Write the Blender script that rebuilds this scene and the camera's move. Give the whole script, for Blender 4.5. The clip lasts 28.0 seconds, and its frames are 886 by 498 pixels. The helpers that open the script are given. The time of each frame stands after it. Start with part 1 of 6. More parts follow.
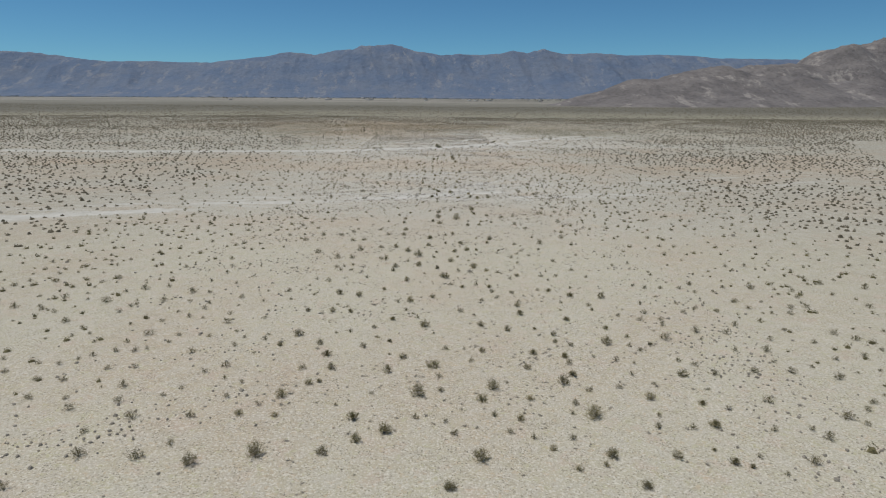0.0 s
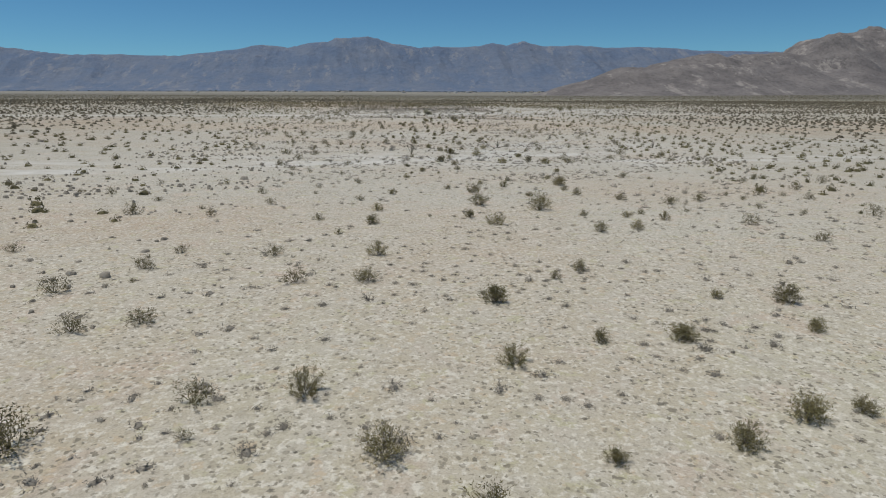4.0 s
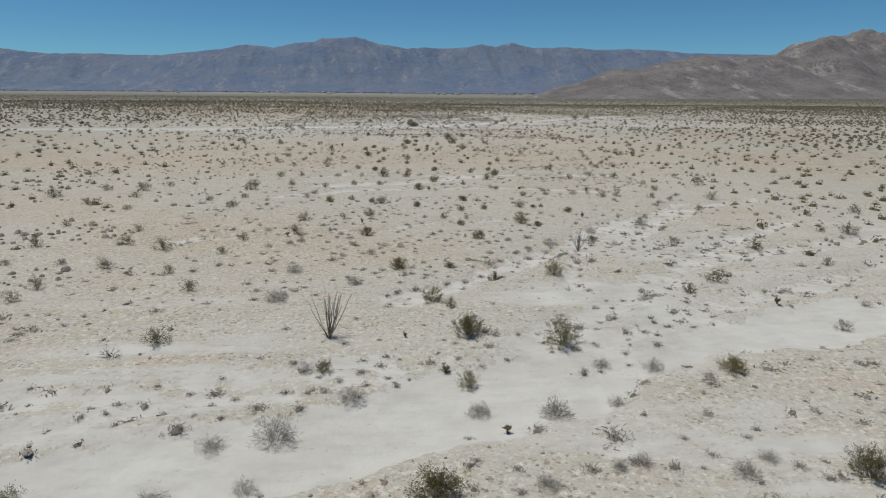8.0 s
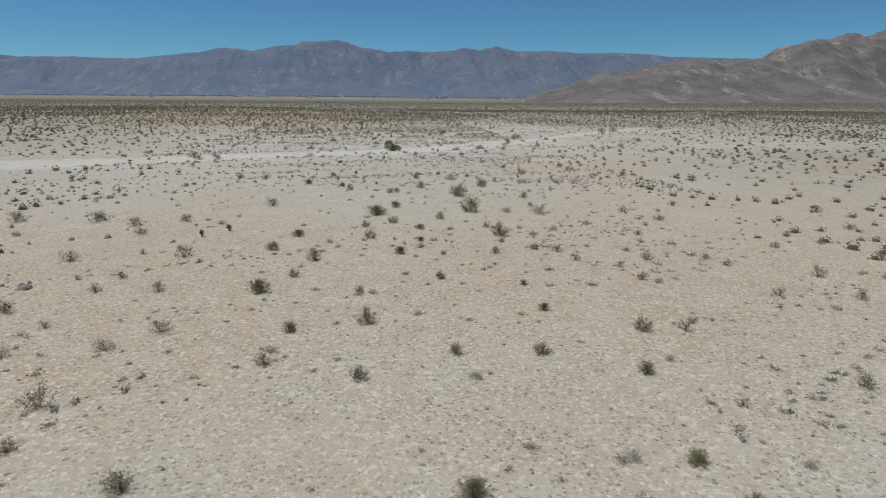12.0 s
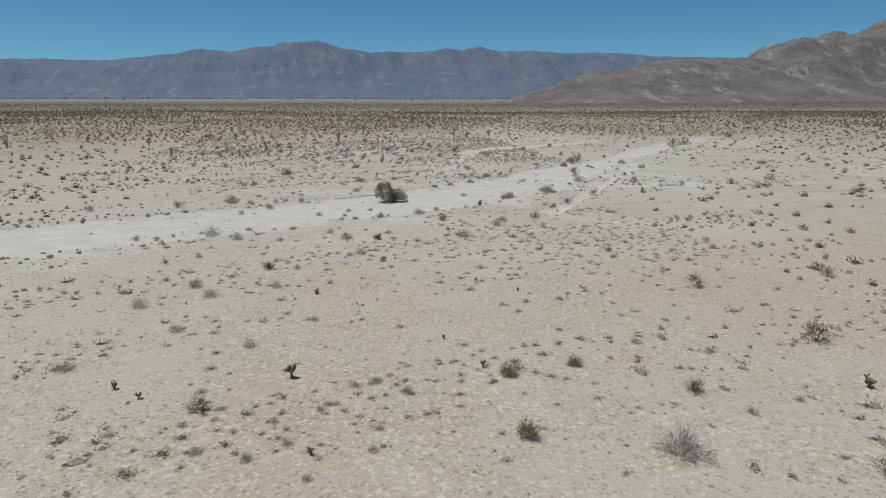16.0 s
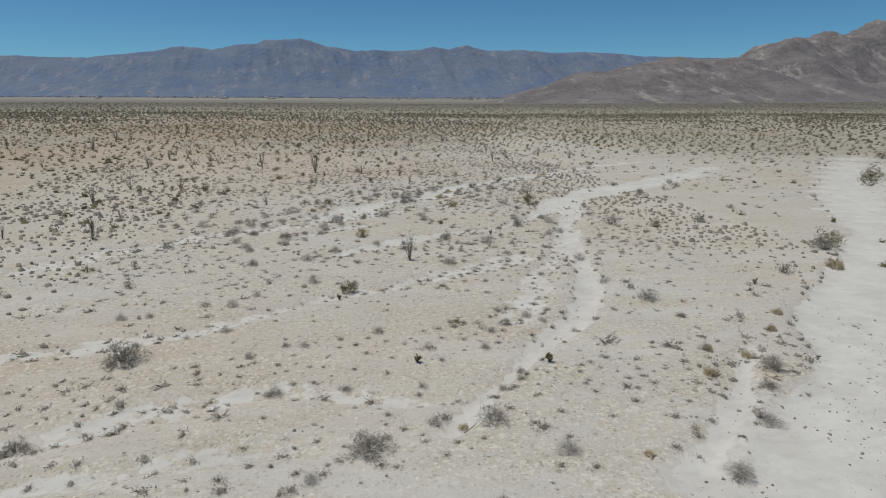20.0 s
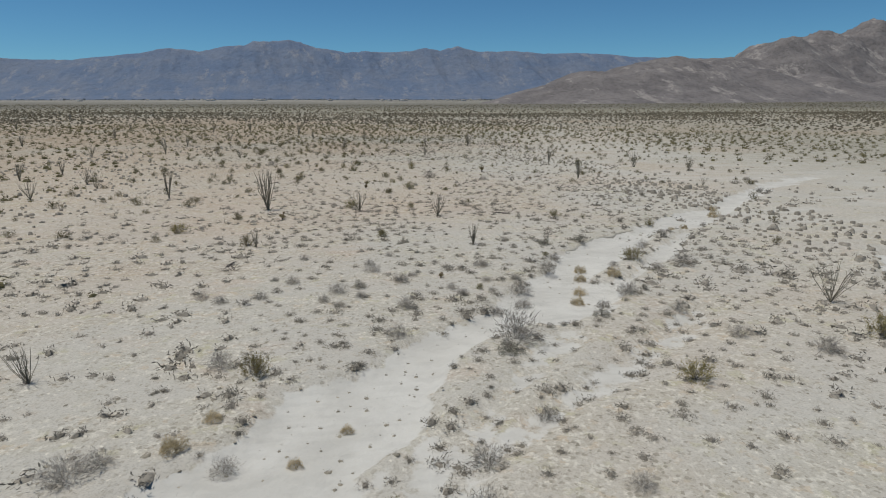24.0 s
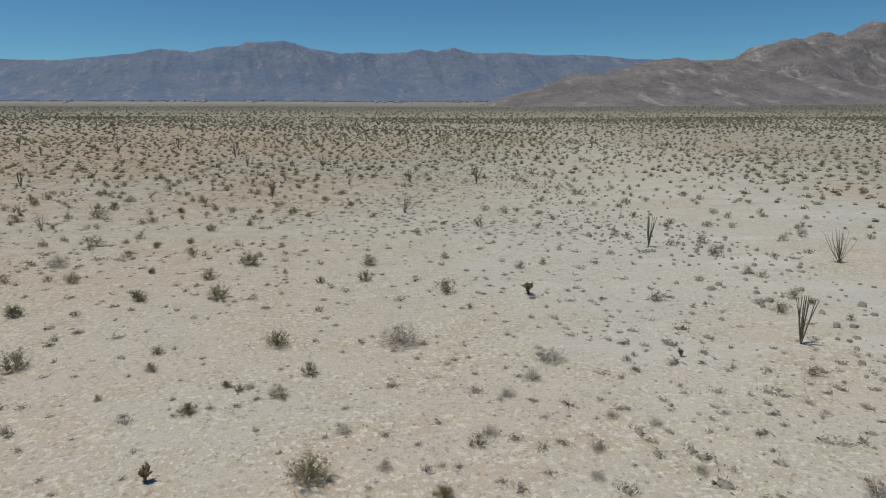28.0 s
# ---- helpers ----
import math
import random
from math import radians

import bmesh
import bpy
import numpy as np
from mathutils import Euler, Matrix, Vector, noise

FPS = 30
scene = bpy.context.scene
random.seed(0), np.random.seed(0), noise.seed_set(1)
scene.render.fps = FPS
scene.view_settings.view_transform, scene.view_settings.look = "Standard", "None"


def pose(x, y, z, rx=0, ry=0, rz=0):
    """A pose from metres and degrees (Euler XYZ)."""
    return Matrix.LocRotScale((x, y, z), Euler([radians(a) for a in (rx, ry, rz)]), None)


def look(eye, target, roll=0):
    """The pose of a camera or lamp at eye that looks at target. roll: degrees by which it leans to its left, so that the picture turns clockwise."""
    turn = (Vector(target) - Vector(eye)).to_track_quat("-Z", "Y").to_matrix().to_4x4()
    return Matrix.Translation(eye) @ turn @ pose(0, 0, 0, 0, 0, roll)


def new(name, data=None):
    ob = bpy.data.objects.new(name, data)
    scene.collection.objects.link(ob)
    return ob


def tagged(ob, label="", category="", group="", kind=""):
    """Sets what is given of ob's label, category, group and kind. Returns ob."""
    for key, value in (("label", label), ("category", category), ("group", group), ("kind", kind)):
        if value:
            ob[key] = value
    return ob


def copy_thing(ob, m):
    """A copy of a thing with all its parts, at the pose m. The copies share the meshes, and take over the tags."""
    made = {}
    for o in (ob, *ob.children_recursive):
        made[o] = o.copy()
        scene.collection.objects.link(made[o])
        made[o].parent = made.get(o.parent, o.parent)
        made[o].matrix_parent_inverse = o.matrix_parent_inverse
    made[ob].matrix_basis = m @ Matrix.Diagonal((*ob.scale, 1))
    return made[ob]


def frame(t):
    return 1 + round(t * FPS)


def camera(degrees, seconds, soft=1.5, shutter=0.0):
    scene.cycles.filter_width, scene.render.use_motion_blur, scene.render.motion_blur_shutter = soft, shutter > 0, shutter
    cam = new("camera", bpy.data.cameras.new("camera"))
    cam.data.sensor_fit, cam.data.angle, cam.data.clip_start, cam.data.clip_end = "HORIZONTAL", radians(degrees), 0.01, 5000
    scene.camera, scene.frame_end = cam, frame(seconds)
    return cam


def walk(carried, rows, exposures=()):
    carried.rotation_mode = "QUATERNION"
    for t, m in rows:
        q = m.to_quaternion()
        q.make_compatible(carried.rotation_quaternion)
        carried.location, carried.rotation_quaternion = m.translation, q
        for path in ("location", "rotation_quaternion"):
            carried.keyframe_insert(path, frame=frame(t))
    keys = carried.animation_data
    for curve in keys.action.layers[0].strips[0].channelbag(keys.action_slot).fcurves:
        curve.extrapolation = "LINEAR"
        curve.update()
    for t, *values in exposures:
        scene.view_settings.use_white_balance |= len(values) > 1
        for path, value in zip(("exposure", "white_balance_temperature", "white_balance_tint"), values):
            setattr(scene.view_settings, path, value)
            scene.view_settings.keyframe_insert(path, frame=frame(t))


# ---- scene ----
# ---------------------------------------------------------------- camera
PATH = [
    (0, (0.12, 0.01, 28.25), (0.54, 19.40, 23.367), 0.22),
    (0.5, (-0.77, 15.38, 23.26), (-0.22, 34.78, 18.406), 0.25),
    (1, (-1.46, 30.95, 18.32), (-0.78, 50.33, 13.454), 0.41),
    (1.5, (-2.29, 46.68, 13.29), (-1.47, 66.06, 8.416), 0.47),
    (2, (-3.13, 62.44, 8.70), (-2.19, 81.80, 3.795), 0.42),
    (2.5, (-3.68, 73.49, 7.97), (-2.66, 92.85, 3.062), 0.38),
    (3, (-3.93, 81.37, 8.00), (-2.87, 100.73, 3.060), 0.29),
    (3.5, (-3.69, 89.31, 8.15), (-2.63, 108.65, 3.178), 0.15),
    (4, (-3.43, 97.25, 8.31), (-2.33, 116.59, 3.322), -0.01),
    (4.5, (-3.12, 105.48, 8.41), (-1.97, 124.81, 3.405), 0.00),
    (6.5, (-1.60, 137.29, 8.90), (-0.25, 156.61, 3.920), 0.14),
    (7, (-1.11, 145.15, 9.01), (0.28, 164.48, 4.043), 0.20),
    (7.5, (-0.69, 153.04, 9.13), (0.76, 172.36, 4.189), 0.22),
    (8, (-0.25, 160.89, 9.33), (1.24, 180.21, 4.388), 0.26),
    (8.5, (0.19, 168.68, 9.50), (1.74, 188.00, 4.574), 0.24),
    (9, (0.61, 176.41, 9.67), (2.21, 195.73, 4.755), 0.23),
    (9.5, (1.11, 184.06, 9.78), (2.75, 203.39, 4.894), 0.18),
    (10, (1.59, 191.66, 9.95), (3.29, 210.98, 5.077), 0.22),
    (10.5, (2.17, 199.28, 10.11), (3.92, 218.61, 5.261), 0.20),
    (11, (2.25, 207.19, 10.31), (4.12, 226.50, 5.455), 0.21),
    (11.5, (2.23, 214.98, 10.44), (4.17, 234.28, 5.590), 0.20),
    (13.5, (1.92, 247.03, 10.65), (4.17, 266.33, 5.916), 0.39),
    (14, (1.90, 255.21, 10.55), (4.20, 274.50, 5.820), 0.38),
    (14.5, (1.89, 262.76, 10.62), (4.26, 282.04, 5.893), 0.28),
    (15, (1.81, 270.07, 10.70), (4.25, 289.34, 5.950), 0.16),
    (15.5, (1.81, 277.86, 10.79), (4.31, 297.11, 6.006), -0.01),
    (16, (1.85, 285.73, 10.81), (4.40, 304.98, 6.008), -0.15),
    (16.5, (1.85, 293.40, 10.96), (4.46, 312.64, 6.150), -0.18),
    (17, (1.82, 301.37, 11.04), (4.48, 320.61, 6.233), -0.23),
    (17.5, (1.72, 309.39, 11.09), (4.44, 328.61, 6.301), -0.25),
    (18, (1.56, 317.36, 11.22), (4.34, 336.57, 6.419), -0.22),
    (18.5, (1.45, 325.40, 11.35), (4.27, 344.61, 6.540), -0.15),
    (19, (1.32, 333.67, 11.51), (4.22, 352.86, 6.682), -0.07),
    (19.5, (1.21, 341.75, 11.64), (4.16, 360.93, 6.811), -0.01),
    (20, (1.08, 349.99, 11.64), (4.09, 369.17, 6.823), 0.03),
    (20.5, (0.93, 357.96, 10.50), (4.01, 377.13, 5.692), 0.06),
    (22.5, (0.57, 382.45, 8.35), (3.82, 401.60, 3.568), 0.03),
    (23, (0.52, 388.46, 8.40), (3.79, 407.60, 3.629), -0.00),
    (23.5, (0.81, 394.08, 8.44), (4.07, 413.23, 3.692), -0.09),
    (24, (1.69, 399.78, 8.56), (4.97, 418.93, 3.809), -0.20),
    (24.5, (2.67, 405.34, 8.73), (5.97, 424.48, 3.975), -0.35),
    (25, (3.69, 411.14, 8.89), (6.99, 430.28, 4.138), -0.39),
    (25.5, (4.60, 416.74, 9.10), (7.91, 435.88, 4.345), -0.46),
    (26, (5.58, 422.56, 9.25), (8.92, 441.70, 4.496), -0.43),
    (26.5, (6.54, 428.12, 9.42), (9.90, 447.25, 4.675), -0.31),
    (27, (7.56, 433.95, 9.55), (10.94, 453.09, 4.823), -0.17),
    (27.5, (8.62, 439.81, 9.71), (12.03, 458.95, 4.993), -0.08),
    (28, (9.65, 445.42, 9.88), (13.08, 464.56, 5.176), -0.08),
]
cam = camera(72.44, 28.0, soft=1.05)
walk(cam, [(t, look(eye, target, roll)) for t, eye, target, roll in PATH])

# ---------------------------------------------------------------- sky and sun
SUN_HEIGHT, SUN_FROM = radians(72), radians(-75)   # from +y, to the left of the flight
world = bpy.data.worlds.new("sky")
scene.world = world
world.use_nodes = True
wn = world.node_tree
sky = wn.nodes.new("ShaderNodeTexSky")
sky.sky_type, sky.sun_disc = "NISHITA", False
sky.sun_elevation, sky.sun_rotation = SUN_HEIGHT, SUN_FROM
sky.altitude, sky.air_density, sky.dust_density, sky.ozone_density = 3000, 1.0, 0.0, 3.0
wn.nodes["Background"].inputs["Strength"].default_value = 0.074
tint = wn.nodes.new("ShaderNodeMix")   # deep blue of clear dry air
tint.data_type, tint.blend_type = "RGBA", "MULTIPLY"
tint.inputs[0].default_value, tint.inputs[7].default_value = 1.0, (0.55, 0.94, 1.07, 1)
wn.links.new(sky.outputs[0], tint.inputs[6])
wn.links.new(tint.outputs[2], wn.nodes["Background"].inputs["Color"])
lamp = bpy.data.lights.new("sun", "SUN")
lamp.energy, lamp.angle, lamp.color = 3.55, radians(0.53), (1.0, 0.97, 0.91)
sun = new("sun", lamp)
to_sun = Vector((math.sin(SUN_FROM) * math.cos(SUN_HEIGHT), math.cos(SUN_FROM) * math.cos(SUN_HEIGHT), math.sin(SUN_HEIGHT)))
sun.matrix_world = look(to_sun * 300, (0, 0, 0))
scene.view_settings.exposure = -0.16

# ---------------------------------------------------------------- helpers
def lattice(n, seed):
    return np.random.default_rng(seed).random((n, n))


GRIDS = {}


def vnoise(x, y, size, seed):
    """Smooth noise of 0 to 1 at the given cell size in metres."""
    g = GRIDS.setdefault(seed, lattice(256, seed))
    u, v = np.asarray(x, float) / size + 1000, np.asarray(y, float) / size + 1000
    i, j = np.floor(u).astype(int), np.floor(v).astype(int)
    a, b = u - i, v - j
    a, b = a * a * (3 - 2 * a), b * b * (3 - 2 * b)
    i0, j0, i1, j1 = i % 256, j % 256, (i + 1) % 256, (j + 1) % 256
    return (g[i0, j0] * (1 - a) + g[i1, j0] * a) * (1 - b) + (g[i0, j1] * (1 - a) + g[i1, j1] * a) * b


def fbm(x, y, size, seed, octaves=4):
    total, gain = 0, 0.5
    for k in range(octaves):
        total = total + gain * vnoise(x, y, size / 2**k, seed + k)
        gain *= 0.5
    return total


def mesh_from(name, verts, faces, material, smooth=False):
    me = bpy.data.meshes.new(name)
    verts, faces = np.asarray(verts, np.float32), np.asarray(faces, np.int32)
    n, k = faces.shape
    me.vertices.add(len(verts))
    me.vertices.foreach_set("co", verts.ravel())
    me.loops.add(n * k)
    me.loops.foreach_set("vertex_index", faces.ravel())
    me.polygons.add(n)
    me.polygons.foreach_set("loop_start", np.arange(0, n * k, k, dtype=np.int32))
    me.polygons.foreach_set("loop_total", np.full(n, k, np.int32))
    if smooth:
        me.polygons.foreach_set("use_smooth", np.ones(n, bool))
    me.update(calc_edges=True)
    me.materials.append(material)
    return me


def shader(name, rough=0.9):
    m = bpy.data.materials.new(name)
    m.use_nodes = True
    b = m.node_tree.nodes["Principled BSDF"]
    b.inputs["Roughness"].default_value = rough
    b.inputs["Specular IOR Level"].default_value = 0.25
    return m, m.node_tree.nodes, m.node_tree.links, b


def noise_node(nodes, links, vec, scale, detail=4, rough=0.6):
    n = nodes.new("ShaderNodeTexNoise")
    n.inputs["Scale"].default_value, n.inputs["Detail"].default_value = scale, detail
    n.inputs["Roughness"].default_value = rough
    links.new(vec, n.inputs["Vector"])
    return n.outputs["Fac"]


def span(nodes, links, value, lo, hi, to_lo=0.0, to_hi=1.0):
    n = nodes.new("ShaderNodeMapRange")
    n.interpolation_type = "SMOOTHSTEP"
    for k, v in zip(("From Min", "From Max", "To Min", "To Max"), (lo, hi, to_lo, to_hi)):
        n.inputs[k].default_value = v
    links.new(value, n.inputs["Value"])
    return n.outputs["Result"]


def blend(nodes, links, fac, a, b, mode="MIX"):
    n = nodes.new("ShaderNodeMix")
    n.data_type, n.blend_type = "RGBA", mode
    for sock, v in ((n.inputs[0], fac), (n.inputs[6], a), (n.inputs[7], b)):
        if isinstance(v, (int, float)):
            sock.default_value = v
        elif isinstance(v, tuple):
            sock.default_value = (*v, 1)
        else:
            links.new(v, sock)
    return n.outputs[2]


def times(nodes, links, a, b):
    n = nodes.new("ShaderNodeMath")
    n.operation = "MULTIPLY"
    for sock, v in zip(n.inputs, (a, b)):
        if isinstance(v, (int, float)):
            sock.default_value = v
        else:
            links.new(v, sock)
    return n.outputs[0]


# ---------------------------------------------------------------- materials
def plant_material(name, dark, light, rough=0.85, per="object", thin=0.0):
    m, nodes, links, b = shader(name, rough)
    if per == "object":
        r = nodes.new("ShaderNodeObjectInfo").outputs["Random"]
    else:
        r = nodes.new("ShaderNodeNewGeometry").outputs["Random Per Island"]
    pos = nodes.new("ShaderNodeNewGeometry").outputs["Position"]
    n = noise_node(nodes, links, pos, 9.0, 2)
    base = blend(nodes, links, r, dark, light)
    tone = span(nodes, links, n, 0.3, 0.7, 0.65, 1.25)
    col = blend(nodes, links, 1.0, base, blend(nodes, links, tone, (0, 0, 0), (1, 1, 1)), "MULTIPLY")
    links.new(col, b.inputs["Base Color"])
    if thin:   # light passes through thin leaves
        glow, mix = nodes.new("ShaderNodeBsdfTranslucent"), nodes.new("ShaderNodeMixShader")
        links.new(col, glow.inputs["Color"])
        mix.inputs[0].default_value = thin
        links.new(b.outputs[0], mix.inputs[1])
        links.new(glow.outputs[0], mix.inputs[2])
        links.new(mix.outputs[0], nodes["Material Output"].inputs["Surface"])
    return m


LEAF = plant_material("creosote_leaf", (0.175, 0.153, 0.07), (0.32, 0.277, 0.13), thin=0.25)
LEAF_GOLD = plant_material("yellow_leaf", (0.22, 0.18, 0.07), (0.36, 0.3, 0.125), thin=0.25)
LEAF_MID = plant_material("creosote_leaf_mid", (0.11, 0.098, 0.051), (0.225, 0.197, 0.102), per="island", thin=0.2)
LEAF_SIDE = plant_material("creosote_leaf_side", (0.125, 0.108, 0.054), (0.245, 0.213, 0.107), per="island", thin=0.2)
LEAF_FAR = plant_material("creosote_leaf_far", (0.088, 0.076, 0.05), (0.165, 0.14, 0.095), per="island")
SAGE = plant_material("grey_green_leaf", (0.33, 0.312, 0.205), (0.46, 0.438, 0.3), per="island", thin=0.35)
STEM = plant_material("creosote_stem", (0.17, 0.145, 0.115), (0.26, 0.222, 0.18))
SALT = plant_material("saltbush_twig", (0.26, 0.243, 0.19), (0.38, 0.355, 0.285), thin=0.2)
GREY = plant_material("dry_twig", (0.33, 0.3, 0.255), (0.47, 0.43, 0.375), thin=0.25)
CORE = plant_material("tuft_core", (0.22, 0.198, 0.16), (0.32, 0.288, 0.236), per="island")
GREY_FAR = plant_material("dry_twig_far", (0.16, 0.143, 0.115), (0.35, 0.316, 0.26), per="island")
SPRIG = plant_material("sprig", (0.2, 0.18, 0.138), (0.38, 0.34, 0.265), per="island")
STRAW = plant_material("straw", (0.48, 0.385, 0.225), (0.62, 0.51, 0.325), thin=0.2)
WAND = plant_material("ocotillo_wand", (0.18, 0.162, 0.12), (0.28, 0.25, 0.19))
CHOLLA = plant_material("cholla_joint", (0.17, 0.125, 0.075), (0.32, 0.26, 0.14))
DEAD = plant_material("dead_wood", (0.1, 0.085, 0.075), (0.2, 0.175, 0.155))
# bluish green, with the haze over the valley mixed into the colour
TREES = plant_material("hazed_valley_tree", (0.075, 0.09, 0.085), (0.12, 0.135, 0.12), per="island")
STONE = plant_material("wash_stone", (0.2, 0.185, 0.16), (0.4, 0.37, 0.33), per="island")


def specks(nodes, links, vec, scale, lo, hi, share):
    """Separate small spots, one in some of the cells."""
    v = nodes.new("ShaderNodeTexVoronoi")
    v.inputs["Scale"].default_value = scale
    links.new(vec, v.inputs["Vector"])
    tone = nodes.new("ShaderNodeSeparateColor")
    links.new(v.outputs["Color"], tone.inputs[0])
    spot = span(nodes, links, v.outputs["Distance"], lo, hi, 1.0, 0.0)
    return times(nodes, links, spot, span(nodes, links, tone.outputs[0], 1 - share, 1 - share * 0.6))


def field(nodes, key):
    n = nodes.new("ShaderNodeAttribute")
    n.attribute_name = key
    return n.outputs["Fac"]


def ground_material():
    m, nodes, links, b = shader("desert_floor", 0.95)
    pos = nodes.new("ShaderNodeNewGeometry").outputs["Position"]
    wash, tan, far, dust, flat = (field(nodes, key) for key in ("wash", "tan", "far", "dust", "flat"))
    split = nodes.new("ShaderNodeSeparateXYZ")
    links.new(pos, split.inputs[0])
    # a warped place, so that spots and patches get ragged outlines
    warp = nodes.new("ShaderNodeTexNoise")
    warp.inputs["Scale"].default_value, warp.inputs["Detail"].default_value = 8.0, 2
    links.new(pos, warp.inputs["Vector"])
    shake = nodes.new("ShaderNodeVectorMath")
    shake.operation = "MULTIPLY_ADD"
    links.new(warp.outputs["Color"], shake.inputs[0])
    shake.inputs[1].default_value = (0.21, 0.21, 0)
    links.new(pos, shake.inputs[2])
    ragged = shake.outputs[0]
    early = span(nodes, links, split.outputs["Y"], 105, 150, 1.0, 0.0)
    base = blend(nodes, links, tan, blend(nodes, links, early, (0.447, 0.415, 0.345), (0.47, 0.43, 0.325)), (0.435, 0.345, 0.25))
    crust = span(nodes, links, noise_node(nodes, links, pos, 0.6, 5), 0.38, 0.62)
    base = blend(nodes, links, times(nodes, links, crust, 0.5), base, (0.49, 0.452, 0.385))
    rust = span(nodes, links, noise_node(nodes, links, pos, 0.3, 4), 0.54, 0.7)
    base = blend(nodes, links, times(nodes, links, rust, 0.5), base, (0.47, 0.355, 0.265))
    spots = span(nodes, links, noise_node(nodes, links, pos, 1.7, 4, 0.65), 0.57, 0.64)
    base = blend(nodes, links, times(nodes, links, spots, 0.5), base, (0.5, 0.385, 0.255))
    moss = span(nodes, links, noise_node(nodes, links, pos, 1.1, 4, 0.65), 0.55, 0.68)
    base = blend(nodes, links, times(nodes, links, moss, 0.65), base, (0.44, 0.41, 0.255))
    pale = span(nodes, links, noise_node(nodes, links, pos, 4.6, 5, 0.65), 0.5, 0.62)
    base = blend(nodes, links, times(nodes, links, pale, 0.75), base, (0.65, 0.61, 0.515))
    patch = span(nodes, links, noise_node(nodes, links, pos, 0.36, 5, 0.62), 0.38, 0.55, 0.4, 1.0)
    # coarser, darker gravel past the first flat
    coarse = span(nodes, links, split.outputs["Y"], 125, 180, 0.0, 0.08)
    base = blend(nodes, links, times(nodes, links, coarse, patch), base, (0.3, 0.268, 0.212))
    # smooth silt in tongues along the fall of the ground
    flow = nodes.new("ShaderNodeMapping")
    flow.inputs["Rotation"].default_value, flow.inputs["Scale"].default_value = (0, 0, -0.38), (0.16, 0.42, 1)
    links.new(ragged, flow.inputs["Vector"])
    tongue = span(nodes, links, noise_node(nodes, links, flow.outputs[0], 1.0, 6, 0.62), 0.44, 0.58, 0.05, 0.8)
    silt = blend(nodes, links, tan, (0.47, 0.442, 0.385), (0.468, 0.395, 0.315))
    base = blend(nodes, links, times(nodes, links, dust, tongue), base, silt)
    # clods, gravel and litter lie in patches, thinner on the silt
    thin = span(nodes, links, dust, 0.0, 1.0, 1.0, 0.6)
    patch = times(nodes, links, patch, thin)
    blotch = span(nodes, links, noise_node(nodes, links, ragged, 2.9, 4, 0.6), 0.55, 0.6)
    base = blend(nodes, links, times(nodes, links, times(nodes, links, blotch, patch), 0.4), base, (0.315, 0.278, 0.205))
    for scale, lo, hi, share, weight in ((2.9, 0.19, 0.25, 0.85, 0.85), (5.0, 0.24, 0.31, 0.85, 0.85)):
        dots = specks(nodes, links, ragged, scale, lo, hi, share)
        base = blend(nodes, links, times(nodes, links, times(nodes, links, dots, patch), weight), base, (0.21, 0.186, 0.138))
    bits = specks(nodes, links, ragged, 4.3, 0.14, 0.26, 0.35)
    base = blend(nodes, links, times(nodes, links, bits, 0.6), base, (0.72, 0.672, 0.56))
    fine = span(nodes, links, noise_node(nodes, links, pos, 15.0, 2), 0.35, 0.65, 0.84, 1.14)
    base = blend(nodes, links, 1.0, base, blend(nodes, links, fine, (0, 0, 0), (1, 1, 1)), "MULTIPLY")
    sand = blend(nodes, links, span(nodes, links, noise_node(nodes, links, pos, 0.5, 5), 0.3, 0.7), (0.5, 0.478, 0.425), (0.57, 0.548, 0.492))
    ripple = span(nodes, links, noise_node(nodes, links, flow.outputs[0], 5.0, 4, 0.6), 0.35, 0.65, 0.93, 1.05)
    sand = blend(nodes, links, 1.0, sand, blend(nodes, links, ripple, (0, 0, 0), (1, 1, 1)), "MULTIPLY")
    grit = specks(nodes, links, ragged, 3.7, 0.1, 0.2, 0.22)
    sand = blend(nodes, links, times(nodes, links, grit, 0.55), sand, (0.33, 0.305, 0.26))
    # long streaks of sand, as shallow water left them
    runs = nodes.new("ShaderNodeMapping")
    runs.inputs["Rotation"].default_value, runs.inputs["Scale"].default_value = (0, 0, -0.4), (0.045, 0.27, 1)
    links.new(ragged, runs.inputs["Vector"])
    streak = span(nodes, links, noise_node(nodes, links, runs.outputs[0], 1.0, 7, 0.62), 0.44, 0.56)
    veil = times(nodes, links, streak, span(nodes, links, noise_node(nodes, links, flow.outputs[0], 1.6, 7, 0.68), 0.3, 0.56))
    base = blend(nodes, links, times(nodes, links, flat, veil), base, sand)
    rag = nodes.new("ShaderNodeMath")
    rag.operation = "ADD"
    links.new(wash, rag.inputs[0])
    links.new(span(nodes, links, noise_node(nodes, links, pos, 0.9, 6, 0.65), 0.3, 0.7, -0.34, 0.34), rag.inputs[1])
    col = blend(nodes, links, span(nodes, links, rag.outputs[0], 0.4, 0.58), base, sand)
    # low scrub that closes up with distance
    weeds = span(nodes, links, noise_node(nodes, links, pos, 0.55, 5, 0.7), 0.42, 0.58, 0.35, 1.0)
    brown = blend(nodes, links, tan, (0.265, 0.245, 0.185), (0.285, 0.222, 0.148))
    col = blend(nodes, links, times(nodes, links, field(nodes, "scrub"), weeds), col, brown)
    thick = span(nodes, links, split.outputs["Y"], 560, 1100, 0.0, 0.55)
    col = blend(nodes, links, thick, col, (0.175, 0.162, 0.108))
    # the distant plain
    belts = nodes.new("ShaderNodeMapping")
